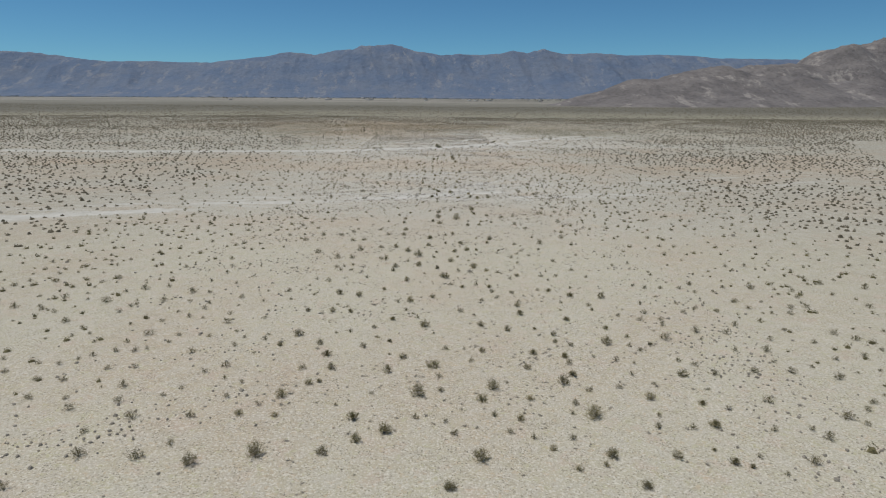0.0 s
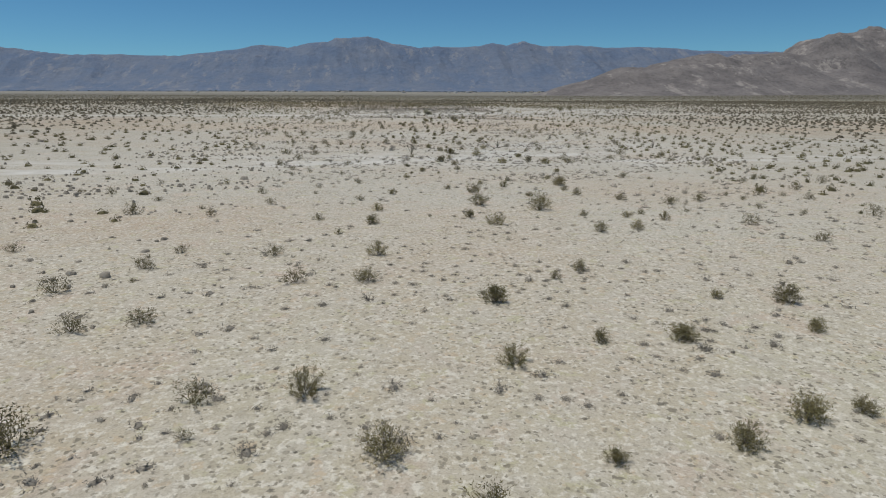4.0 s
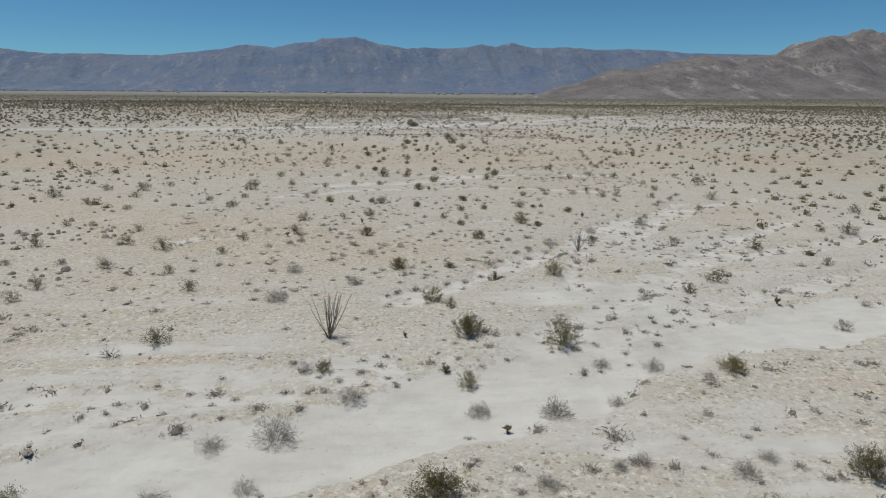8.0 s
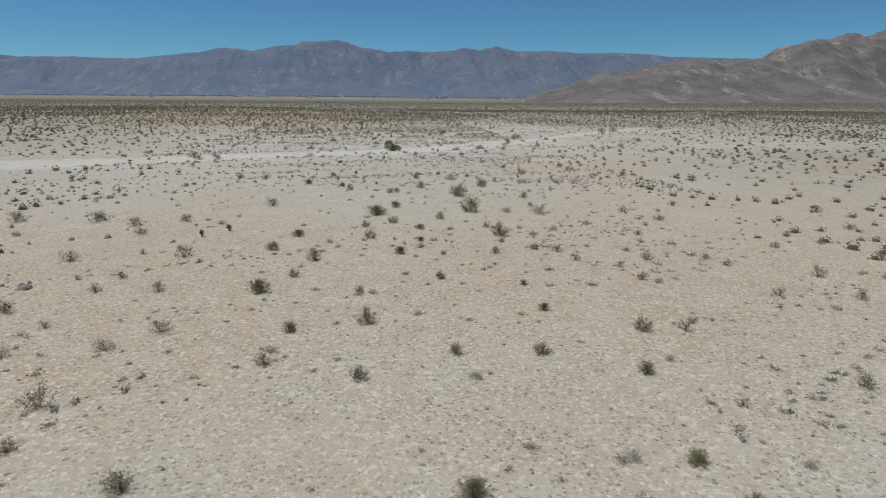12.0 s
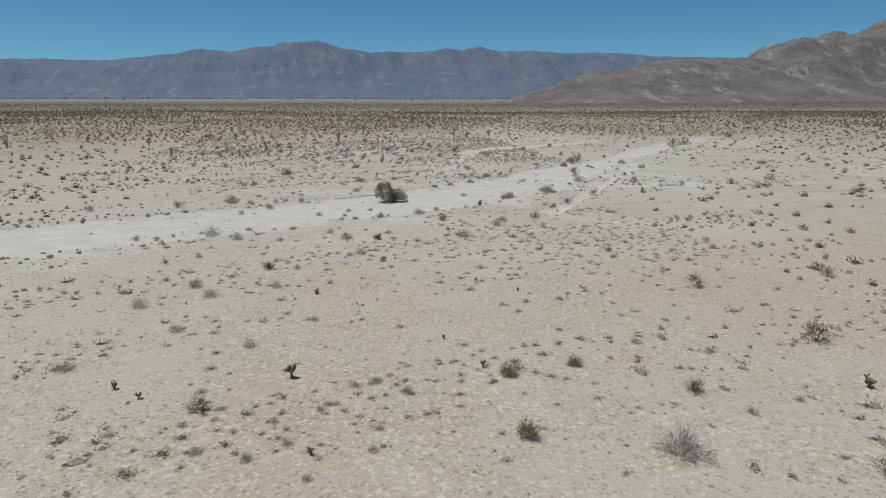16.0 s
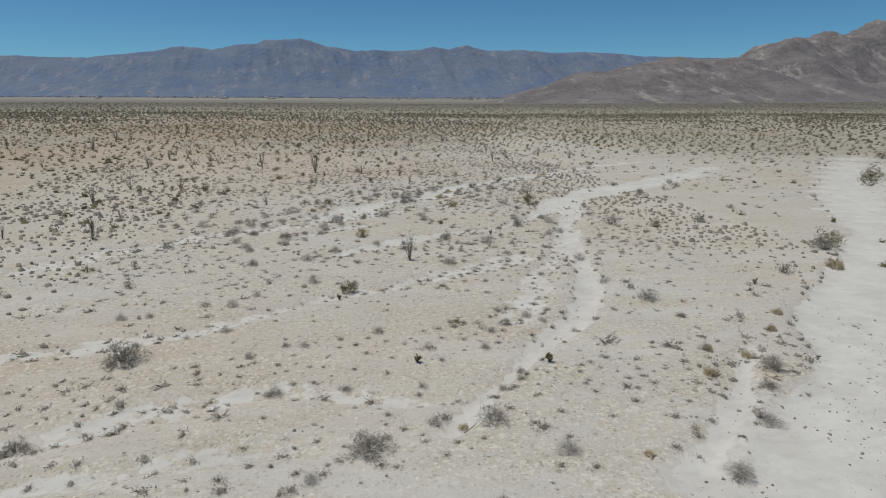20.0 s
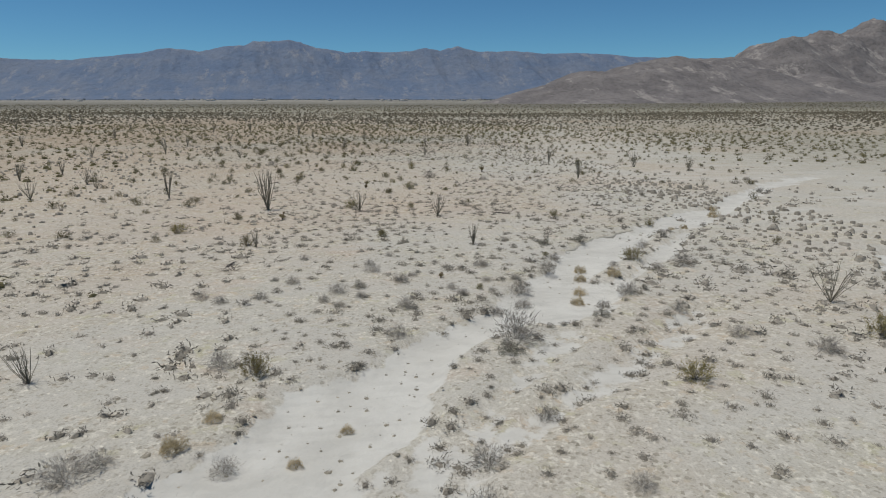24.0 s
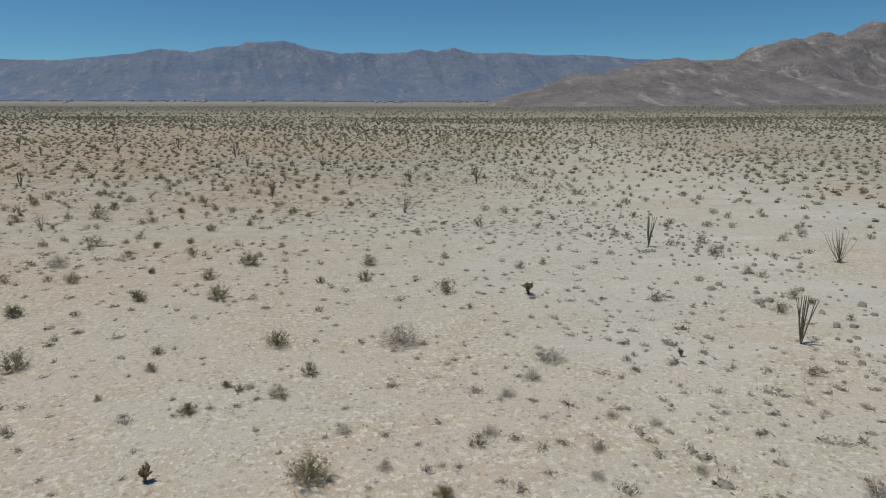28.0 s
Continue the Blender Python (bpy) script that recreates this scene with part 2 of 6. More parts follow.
    belts.inputs["Scale"].default_value = (0.0012, 0.008, 1)
    links.new(pos, belts.inputs["Vector"])
    band = span(nodes, links, noise_node(nodes, links, belts.outputs[0], 1.0, 4), 0.4, 0.62)
    plain = blend(nodes, links, band, (0.22, 0.206, 0.172), (0.34, 0.317, 0.272))
    plain = blend(nodes, links, span(nodes, links, split.outputs["Y"], 1500, 2600), (0.165, 0.152, 0.118), plain)
    flecks = span(nodes, links, noise_node(nodes, links, pos, 0.1, 4, 0.7), 0.46, 0.56)
    plain = blend(nodes, links, times(nodes, links, flecks, 0.35), plain, (0.09, 0.085, 0.058))
    col = blend(nodes, links, far, col, plain)
    links.new(col, b.inputs["Base Color"])
    bump = nodes.new("ShaderNodeBump")
    bump.inputs["Distance"].default_value, bump.inputs["Strength"].default_value = 0.06, 0.8
    links.new(noise_node(nodes, links, pos, 3.2, 6, 0.6), bump.inputs["Height"])
    links.new(bump.outputs[0], b.inputs["Normal"])
    return m


def rock_material(name, dark, light, pale, scale, streak=2.0, grain=0.17):
    m, nodes, links, b = shader(name, 0.95)
    pos = nodes.new("ShaderNodeNewGeometry").outputs["Position"]
    n1 = span(nodes, links, noise_node(nodes, links, pos, scale, 6, 0.62), 0.35, 0.65)
    col = blend(nodes, links, n1, dark, light)
    down = nodes.new("ShaderNodeMapping")
    down.inputs["Scale"].default_value = (1.6, 0.8, 0.7)
    links.new(pos, down.inputs["Vector"])
    slide = span(nodes, links, noise_node(nodes, links, down.outputs[0], scale * streak, 8, 0.76), 0.54, 0.62)
    col = blend(nodes, links, times(nodes, links, slide, 0.6), col, pale)
    fine = span(nodes, links, noise_node(nodes, links, pos, scale * 7, 5, 0.75), 0.38, 0.62, 1 - grain, 1 + grain)
    col = blend(nodes, links, 1.0, col, blend(nodes, links, fine, (0, 0, 0), (1, 1, 1)), "MULTIPLY")
    links.new(col, b.inputs["Base Color"])
    bump = nodes.new("ShaderNodeBump")
    bump.inputs["Distance"].default_value, bump.inputs["Strength"].default_value = 0.09 / scale, 0.9
    links.new(noise_node(nodes, links, pos, scale * 4, 6, 0.65), bump.inputs["Height"])
    links.new(bump.outputs[0], b.inputs["Normal"])
    return m


# ---------------------------------------------------------------- the ground
def silty(x, y):
    """The silty ground beside the big washes, where low grey scrub takes the place of creosote."""
    return np.clip((x - 14) / 10, 0, 1) * np.clip((y - 352) / 12, 0, 1) * np.clip((490 - y) / 30, 0, 1) * np.clip((170 - x) / 60, 0, 1)


# washes: depth, course on the plan (across, along, half width)
WASHES = {}
WASHES["main"] = (0.3, [(-13.2, 342.6, 5.1), (-6.7, 345.2, 4.7), (-0.7, 348.2, 6.3), (4.8, 350.6, 6.3), (11.2, 355.2, 6.4), (20.2, 363.1, 6.3), (31.5, 375.7, 5.5), (49.2, 397.1, 2.7), (73.7, 433.9, 1.4)])
WASHES["c_in"] = (0.3, [(15.8, 362.0, 4.1), (25.0, 370.7, 4.4), (32.9, 382.3, 3.1), (46.5, 393.9, 2.0), (61.2, 411.4, 2.8), (75.5, 429.2, 4.5), (114.4, 472.9, 2.3)])
WASHES["c_left"] = (0.3, [(-216.2, 311.8, 6.0), (-158.1, 308.0, 6.0), (-103.5, 312.1, 6.0), (-47.8, 322.3, 6.0), (-6.6, 343.5, 6.0)])
WASHES["c_right"] = (0.3, [(25.4, 361.9, 1.5), (31.8, 364.4, 1.5), (37.9, 362.6, 1.5), (48.3, 364.4, 1.5)])
WASHES["c_up"] = (0.3, [(20.1, 343.5, 0.8), (24.6, 349.4, 0.8), (37.3, 368.6, 0.8), (58.5, 400.0, 0.8)])
WASHES["a_main"] = (0.3, [(-9.9, 174.4, 1.4), (-7.0, 175.3, 1.4), (-3.5, 175.9, 1.4), (-0.4, 177.0, 1.4), (2.4, 178.8, 1.4), (5.8, 180.8, 1.4), (9.2, 181.5, 1.4), (14.8, 183.2, 1.4), (22.4, 186.1, 1.4)])
WASHES["a_2"] = (0.2, [(2.6, 179.2, 0.8), (5.4, 183.0, 0.8), (8.1, 185.4, 0.8), (12.3, 190.3, 0.8), (17.6, 194.7, 0.8), (23.9, 197.4, 0.8), (35.1, 201.5, 0.8)])
WASHES["a_3"] = (0.2, [(-0.4, 187.9, 0.8), (4.4, 191.5, 0.8), (10.4, 197.6, 0.8), (19.3, 205.5, 0.8), (26.1, 213.0, 0.8), (34.5, 217.2, 0.8)])
WASHES["a_left"] = (0.25, [(-21.5, 167.9, 1.5), (-19.2, 169.2, 1.5), (-14.3, 170.3, 1.5), (-9.2, 172.1, 1.5), (-4.2, 175.7, 1.5), (4.3, 178.3, 1.5), (10.7, 181.3, 1.5)])
WASHES["a_l2"] = (0.2, [(-26.8, 176.7, 1.0), (-20.3, 177.0, 1.0), (-12.8, 178.7, 1.0), (-5.3, 179.8, 1.0), (0.4, 181.3, 1.0)])
WASHES["a_far"] = (0.25, [(-97.5, 138.7, 2.5), (-82.5, 144.1, 2.5), (-64.6, 149.4, 2.5)])
WASHES["b_1"] = (0.25, [(-11.9, 229.0, 0.7), (-9.8, 230.9, 0.7), (-7.1, 232.4, 0.7), (-4.7, 234.3, 0.7), (0.0, 233.7, 0.7), (3.9, 232.8, 0.7), (7.8, 233.0, 0.7), (10.7, 233.7, 0.7), (13.8, 234.4, 0.7), (16.6, 234.3, 0.7), (21.2, 234.5, 0.7), (27.5, 235.0, 0.7)])
WASHES["b_2"] = (0.25, [(-8.5, 224.7, 0.8), (-5.8, 225.7, 0.8), (-1.8, 226.5, 0.8), (0.4, 227.5, 0.8), (3.4, 228.7, 0.8), (6.4, 231.2, 0.8), (9.0, 232.3, 0.8)])
WASHES["b_3"] = (0.22, [(10.4, 197.2, 0.9), (15.0, 203.8, 0.9), (18.4, 207.5, 0.9), (21.5, 208.0, 0.9), (26.2, 213.7, 0.9)])
WASHES["n_1"] = (0.27, [(4.5, 369.5, 0.5), (5.6, 371.0, 0.8), (6.6, 372.3, 0.6), (8.0, 373.7, 0.4), (10.6, 377.4, 0.6), (13.7, 380.4, 0.6), (16.8, 386.5, 0.6), (18.7, 393.8, 1.0), (21.4, 404.7, 0.9), (29.2, 421.2, 2.4), (37.4, 428.1, 2.1), (52.7, 440.3, 2.6), (69.5, 457.0, 1.3)])
WASHES["n_3"] = (0.2, [(-11.0, 370.6, 0.7), (-7.8, 371.8, 0.7), (-4.1, 373.3, 0.7), (-0.5, 373.3, 0.7), (2.6, 371.9, 0.7), (4.9, 371.8, 0.7)])
WASHES["n_4"] = (0.2, [(-15.0, 378.5, 0.8), (-11.7, 379.3, 0.8), (-8.2, 380.6, 0.8), (-4.3, 382.5, 0.8), (-1.1, 385.1, 0.8), (3.9, 387.5, 0.8), (9.4, 391.0, 0.8), (14.3, 393.5, 0.8)])
WASHES["d_1"] = (0.3, [(-1.1, 412.1, 1.7), (0.2, 413.7, 1.6), (1.3, 415.2, 1.9), (3.0, 416.6, 2.0), (4.1, 418.5, 1.8), (5.6, 420.4, 1.3), (8.2, 422.5, 1.1), (11.1, 425.1, 1.0), (13.6, 428.7, 1.2), (15.8, 431.9, 1.7), (19.1, 436.1, 1.1), (23.1, 438.4, 1.4), (32.8, 445.5, 0.9), (40.1, 452.7, 0.8)])
WASHES["d_2"] = (0.26, [(-0.0, 395.9, 0.7), (2.5, 398.3, 0.7), (4.7, 399.7, 0.7), (7.9, 401.9, 0.7), (11.9, 403.7, 0.7), (14.4, 404.7, 0.7)])
WASHES["d_3"] = (0.3, [(5.0, 399.5, 0.3), (6.0, 400.4, 0.3), (7.4, 401.4, 0.3), (9.4, 402.6, 0.3), (12.0, 403.6, 0.3), (14.5, 404.9, 0.3), (17.4, 406.9, 0.3), (19.6, 409.0, 0.5), (21.9, 412.5, 1.5), (24.6, 416.3, 1.7), (28.0, 421.2, 1.8), (32.4, 426.0, 2.1), (40.9, 431.0, 2.1), (48.5, 436.5, 1.2)])
WASHES["e_1"] = (0.33, [(10.0, 422.6, 1.2), (11.3, 424.2, 0.7), (12.0, 425.8, 0.5), (12.9, 427.9, 0.3), (15.9, 431.3, 1.4), (18.9, 434.9, 1.6), (21.9, 437.5, 1.4), (27.1, 440.5, 1.1), (33.5, 445.4, 0.7), (39.3, 451.1, 0.6), (48.9, 459.7, 1.0), (58.8, 466.5, 1.2)])
WASHES["e_2"] = (0.3, [(12.4, 423.4, 0.6), (14.0, 425.5, 0.6), (16.1, 427.4, 0.3), (18.4, 429.7, 0.5), (21.5, 432.9, 0.5), (25.5, 437.4, 0.6)])
WASHES["d_5"] = (0.2, [(3.7, 411.8, 1.0), (4.2, 413.4, 1.0), (5.3, 414.6, 1.0), (6.5, 416.1, 1.0), (8.2, 417.9, 1.0), (10.1, 420.3, 1.0)])
WASHES["n_6"] = (0.22, [(10.0, 380.9, 0.9), (13.0, 386.9, 0.9), (17.0, 394.0, 0.6), (21.4, 404.7, 0.7)])
WASHES["n_7"] = (0.2, [(-21.2, 393.9, 0.9), (-17.1, 398.7, 0.9), (-11.8, 402.9, 0.9), (-4.1, 407.2, 0.9), (5.9, 413.5, 0.9), (17.0, 422.0, 0.9)])
WASHES["n_8"] = (0.2, [(-9.7, 367.8, 0.6), (-7.4, 368.1, 0.6), (-4.2, 368.9, 0.6), (-1.1, 369.2, 0.6)])
WASHES["n_9"] = (0.25, [(11.9, 365.5, 0.8), (13.4, 367.3, 0.4), (16.7, 370.6, 0.6), (20.1, 374.8, 0.6)])
WASHES["d_6"] = (0.22, [(-4.3, 400.9, 1.2), (-3.4, 402.5, 1.1), (-1.8, 404.3, 0.8), (0.6, 406.0, 0.8), (2.6, 407.9, 0.6)])
WASHES["a_4"] = (0.22, [(2.7, 189.9, 0.8), (5.0, 193.2, 0.8), (8.8, 197.2, 0.8), (11.6, 200.1, 0.8), (14.3, 203.3, 0.8), (16.7, 206.3, 0.8), (19.5, 208.4, 0.8), (23.2, 210.6, 0.8), (26.6, 214.7, 0.8)])
WASHES["a_5"] = (0.22, [(8.4, 189.1, 0.5), (9.6, 193.6, 0.5), (10.9, 196.1, 0.5), (13.7, 199.3, 0.5), (17.0, 202.0, 0.5), (19.9, 205.3, 0.5), (22.5, 209.4, 0.5)])
WASHES["a_6"] = (0.2, [(-15.0, 200.0, 0.6), (-11.2, 201.3, 0.6), (-6.9, 202.3, 0.6), (-0.7, 204.2, 0.6), (2.4, 206.5, 0.6), (8.3, 207.5, 0.6)])
WASHES["a_7"] = (0.12, [(-11.5, 217.2, 0.7), (-5.2, 221.8, 0.7), (0.7, 223.0, 0.7), (12.2, 223.7, 0.7), (20.9, 222.0, 0.7)])
WASHES["a_8"] = (0.22, [(3.3, 180.7, 0.7), (7.3, 182.4, 0.7), (9.6, 183.6, 0.7), (13.4, 186.3, 0.7), (16.1, 187.7, 0.7), (20.1, 189.4, 0.7), (29.0, 193.8, 0.7)])
WASHES["a_9"] = (0.2, [(7.6, 184.1, 0.6), (10.8, 188.7, 0.6), (13.9, 190.4, 0.6), (19.1, 197.1, 0.6), (25.8, 202.6, 0.6), (31.5, 206.6, 0.6)])
WASHES["a_10"] = (0.2, [(-11.4, 176.8, 0.5), (-8.7, 177.7, 0.5), (-6.6, 178.9, 0.5), (-3.7, 179.1, 0.5)])


def wash_field(x, y):
    """How far each place lies in a wash (0 to 1) and how deep its bed is."""
    x, y = np.asarray(x, float), np.asarray(y, float)
    wob = 2.2 * (fbm(x, y, 6.0, 50, 4) - 0.46)
    inside, deep = np.zeros(x.shape), np.zeros(x.shape)
    for depth, course in WASHES.values():
        e = np.full(x.shape, -1e9)
        for (ax, ay, ah), (bx, by, bh) in zip(course, course[1:]):
            dx, dy = bx - ax, by - ay
            s = np.clip(((x - ax) * dx + (y - ay) * dy) / (dx * dx + dy * dy + 1e-9), 0, 1)
            half = ah + (bh - ah) * s
            e = np.maximum(e, half + wob * np.minimum(1.3 * half, 1.7) - np.hypot(x - ax - s * dx, y - ay - s * dy))
        f = np.clip(e / 0.45 + 0.5, 0, 1)
        inside = np.maximum(inside, f * (1.0 if depth >= 0.25 else 0.54))
        deep = np.maximum(deep, depth * f)
    return inside, deep


def lie(x, y):
    """The broad lie of the land."""
    x, y = np.asarray(x, float), np.asarray(y, float)
    near = np.exp(-((np.maximum(np.abs(x) - 250, 0) / 300) ** 2)) * np.exp(-((np.maximum(np.abs(y - 250) - 400, 0) / 300) ** 2))
    away = np.clip((np.hypot(x, y) - 1100) / 2800, 0, 1)
    dip = np.clip((np.hypot(x, y - 250) - 550) / 600, 0, 1)
    swell = 0.55 * np.exp(-(((y - 291) / 14) ** 2)) * np.exp(-(((x - 5) / 60) ** 2))
    return swell + 20 * away - 2.2 * dip * dip * (3 - 2 * dip) - 0.0124 * 120 * np.tanh(x / 120) + near * (0.5 * (fbm(x, y, 30, 20, 3) - 0.44) + 0.10 * (fbm(x, y, 2.2, 30, 2) - 0.37))


def land(x, y):
    return lie(x, y) - wash_field(x, y)[1]


def ticks(lo, hi, step, out_lo, out_hi, grow=1.13):
    mid = list(np.arange(lo, hi + step / 2, step))
    up, s = [], step
    while (up[-1] if up else hi) < out_hi:
        s *= grow
        up.append((up[-1] if up else hi) + s)
    down, s = [], step
    while (down[-1] if down else lo) > out_lo:
        s *= grow
        down.append((down[-1] if down else lo) - s)
    return np.array(down[::-1] + mid + up)


gx = ticks(-22, 36, 0.56, -4700, 4700, 1.12)
gy = ticks(150, 462, 0.56, -1500, 4880, 1.1)
X, Y = np.meshgrid(gx, gy)
inside, deep = wash_field(X, Y)
Z = lie(X, Y) - deep
nx, ny = len(gx), len(gy)
idx = np.arange(nx * ny).reshape(ny, nx)
quads = np.stack([idx[:-1, :-1], idx[:-1, 1:], idx[1:, 1:], idx[1:, :-1]], -1).reshape(-1, 4)
me = mesh_from("ground", np.stack([X, Y, Z], -1).reshape(-1, 3), quads, ground_material(), smooth=True)
# reddish gravel fields: middle across, middle along, half widths, strength
TAN_FIELDS = [(0, 260, 75, 21, 0.95), (33, 318, 22, 20, 0.95), (-42, 480, 52, 56, 1.0), (-60, 630, 170, 110, 0.95), (-28, 56, 26, 22, 0.35), (5, 118, 70, 16, 0.3), (150, 270, 90, 50, 0.7), (-140, 250, 90, 40, 0.7), (-10, 466, 18, 24, 0.35), (-10, 150, 40, 12, 0.3), (-4, 199, 11, 5, 0.8), (-14, 205, 9, 6, 0.6), (-14, 377, 9, 5, 0.6), (30, 392, 8, 10, 0.4)]
tan_field = sum(e * np.exp(-(((X - a) / c) ** 2 + ((Y - b) / d) ** 2)) for a, b, c, d, e in TAN_FIELDS)
tan_field = np.clip(tan_field - 0.05 + (fbm(X, Y, 15, 60, 4) - 0.46) * 2.2, 0, 1)
# pale sandy flats beside the washes
flats = 1.25 * np.exp(-(((Y - 184 - 0.4 * X) / 9) ** 2)) + np.exp(-(((Y - 345 - 0.25 * X) / 20) ** 2)) + 0.4 * np.exp(-(((Y - 392) / 26) ** 2)) + 0.7 * np.exp(-(((X - 48) / 26) ** 2 + ((Y - 480) / 70) ** 2))
PALE_BELTS = [[(-96.4, 135.3, 4.0), (-89.6, 144.9, 4.0), (-71.4, 149.0, 4.0), (-52.7, 155.7, 4.0), (-32.8, 165.9, 4.0), (-9.8, 172.2, 4.0), (22.8, 172.9, 4.0), (58.7, 182.4, 4.0), (103.4, 202.1, 4.0), (181.7, 237.2, 4.0)], [(-218.2, 314.7, 9.0), (-171.2, 306.5, 9.0), (-127.9, 302.4, 9.0), (-86.5, 302.5, 9.0), (-47.5, 320.0, 9.0), (-3.5, 346.9, 9.0), (30.5, 370.3, 9.0), (96.6, 436.7, 9.0), (180.0, 499.5, 9.0), (277.3, 554.7, 9.0)]]
for belt in PALE_BELTS:
    for (ax, ay, ah), (bx, by, bh) in zip(belt, belt[1:]):
        u = np.clip(((X - ax) * (bx - ax) + (Y - ay) * (by - ay)) / ((bx - ax) ** 2 + (by - ay) ** 2), 0, 1)
        flats = np.maximum(flats, 1.9 * np.exp(-((np.hypot(X - ax - u * (bx - ax), Y - ay - u * (by - ay)) / ah) ** 2)))
flats = np.clip(flats * 0.9 * np.clip((fbm(X, Y, 9, 64, 4) - 0.32) * 4, 0.25, 1), 0, 1.6)
# smooth pale silt between the washes
dust_field = np.interp(Y, [0, 150, 185, 230, 246, 284, 318, 340, 440, 470, 510], [0, 0, 0.5, 0.6, 0, 0.9, 0.95, 0.95, 1.0, 0.7, 0.3])
dust_field = np.clip(dust_field * (1 + np.clip((X + 2) / 26, -0.6, 0.3) * (Y > 430) + (fbm(X, Y, 8, 66, 4) - 0.46) * 1.6), 0, 1)
far_field = np.clip((np.hypot(X, Y) - 1150) / 260, 0, 1)
off = np.abs(X - np.interp(Y, [0, 300, 450, 560], [0, 3, 8, 22]))
scrub_field = np.clip(np.maximum((off - 30) / 60, (Y - 462) / 80 * np.clip((45 - X + 0.25 * (Y - 450)) / 50, 0.25, 1)), 0, 1) * np.interp(Y, [0, 60, 200, 420, 520], [0.1, 0.25, 0.5, 0.85, 1.0]) * (1 - 0.8 * deep / 0.5) * (1 - 0.75 * silty(X, Y))
for key, field in (("wash", inside), ("tan", tan_field), ("far", far_field), ("scrub", scrub_field), ("dust", dust_field), ("flat", flats)):
    me.attributes.new(key, "FLOAT", "POINT").data.foreach_set("value", field.astype(np.float32).ravel())
tagged(new("ground", me), "pale gravelly desert floor cut by sandy dry washes", "ground", kind="structure")


# small cut banks along the washes, the bed on the right of each course
BANKS = [[(-2.1, 354.5), (-1.2, 355.0), (-0.3, 355.2), (0.5, 356.0), (1.4, 356.5), (2.4, 357.1), (3.1, 357.6), (3.9, 358.5), (4.8, 359.2), (6.5, 359.9)], [(34.7, 379.1), (31.5, 373.3), (30.4, 368.9), (29.4, 366.0)], [(14.3, 432.1), (15.4, 433.8), (16.6, 434.9), (18.5, 436.5), (20.1, 437.6), (23.0, 438.7)], [(14.2, 430.2), (13.8, 429.0), (13.2, 427.2)], [(23.0, 418.3), (22.2, 416.0), (21.2, 413.6)], [(-8.1, 348.2), (-7.1, 349.1), (-6.2, 349.8)]]


def soil_material():
    m, nodes, links, b = shader("bank_soil", 0.95)
    pos = nodes.new("ShaderNodeNewGeometry").outputs["Position"]
    n = span(nodes, links, noise_node(nodes, links, pos, 6.0, 5, 0.65), 0.35, 0.65)
    links.new(blend(nodes, links, n, (0.43, 0.39, 0.315), (0.53, 0.49, 0.41)), b.inputs["Base Color"])
    return m


def wash_bank(course, seed, soil):
    """A crumbling lip of soil: crown, edge and steep face."""
    rng = np.random.default_rng(seed)
    pts = []
    for (ax, ay), (bx, by) in zip(course, course[1:]):
        n = max(2, int(math.hypot(bx - ax, by - ay) / 0.16))
        pts += [(ax + (bx - ax) * k / n, ay + (by - ay) * k / n) for k in range(n)]
    p = np.array(pts)
    run = np.gradient(p, axis=0)
    run /= np.linalg.norm(run, axis=1, keepdims=True)
    low = np.stack([run[:, 1], -run[:, 0]], 1)
    # the edge of the bed nearest to the course
    reach = np.linspace(-2.5, 2.5, 41)
    deep = np.stack([wash_field(*(p + low * r).T)[1] for r in reach], 1)
    over = (deep[:, 1:] > 0.13) & (deep[:, :-1] <= 0.13)
    cost = np.where(over, np.abs(reach[1:]), 9.0)
    found, shift = cost.min(1) < 9, reach[1:][cost.argmin(1)]
    shift = np.convolve(np.pad(np.where(found, shift, 0), 2, mode="edge"), np.ones(5) / 5, "valid")
    p = p + low * (shift + rng.normal(0, 0.035, len(p)))[:, None]
    back, foot = p - low * 0.34, p + low * 0.05
    z0, z2 = land(*back.T), land(*(p + low * 0.4).T)
    fade = np.clip(np.minimum(np.arange(len(p)), np.arange(len(p))[::-1]) / 6, 0, 1) * found
    edge = np.minimum(z0, land(*p.T) + 0.08) - 0.004 * fade - 0.25 * (1 - fade)
    rows = [np.column_stack([back, z0 - 0.05]), np.column_stack([p - low * 0.2, np.minimum((z0 + edge) / 2, land(*(p - low * 0.2).T) + 0.04) - 0.012]), np.column_stack([p, edge]), np.column_stack([foot, (edge + z2) / 2 - 0.05]), np.column_stack([p - low * 0.04, z2 - 0.12])]
    n = len(p)
    ids = np.arange(5 * n).reshape(5, n)
    quads = np.stack([ids[:-1, :-1], ids[1:, :-1], ids[1:, 1:], ids[:-1, 1:]], -1).reshape(-1, 4)
    tagged(new("bank", mesh_from("bank", np.concatenate(rows), quads, soil)), "crumbling cut bank of dry soil along the wash", "bank", kind="structure")


SOIL = soil_material()
for k, course in enumerate(BANKS):
    wash_bank(course, 400 + k, SOIL)

# ---------------------------------------------------------------- mountains
def ridge_land(name, xs, ys, height, material, label, smooth=False):
    U, V = np.meshgrid(xs, ys)
    H = height(U, V)
    n, k = len(xs), len(ys)
    ids = np.arange(n * k).reshape(k, n)
    f = np.stack([ids[:-1, :-1], ids[:-1, 1:], ids[1:, 1:], ids[1:, :-1]], -1).reshape(-1, 4)
    ob = new(name, mesh_from(name, np.stack([U, V, H], -1).reshape(-1, 3), f, material, smooth))
    return tagged(ob, label, "mountain", kind="structure")


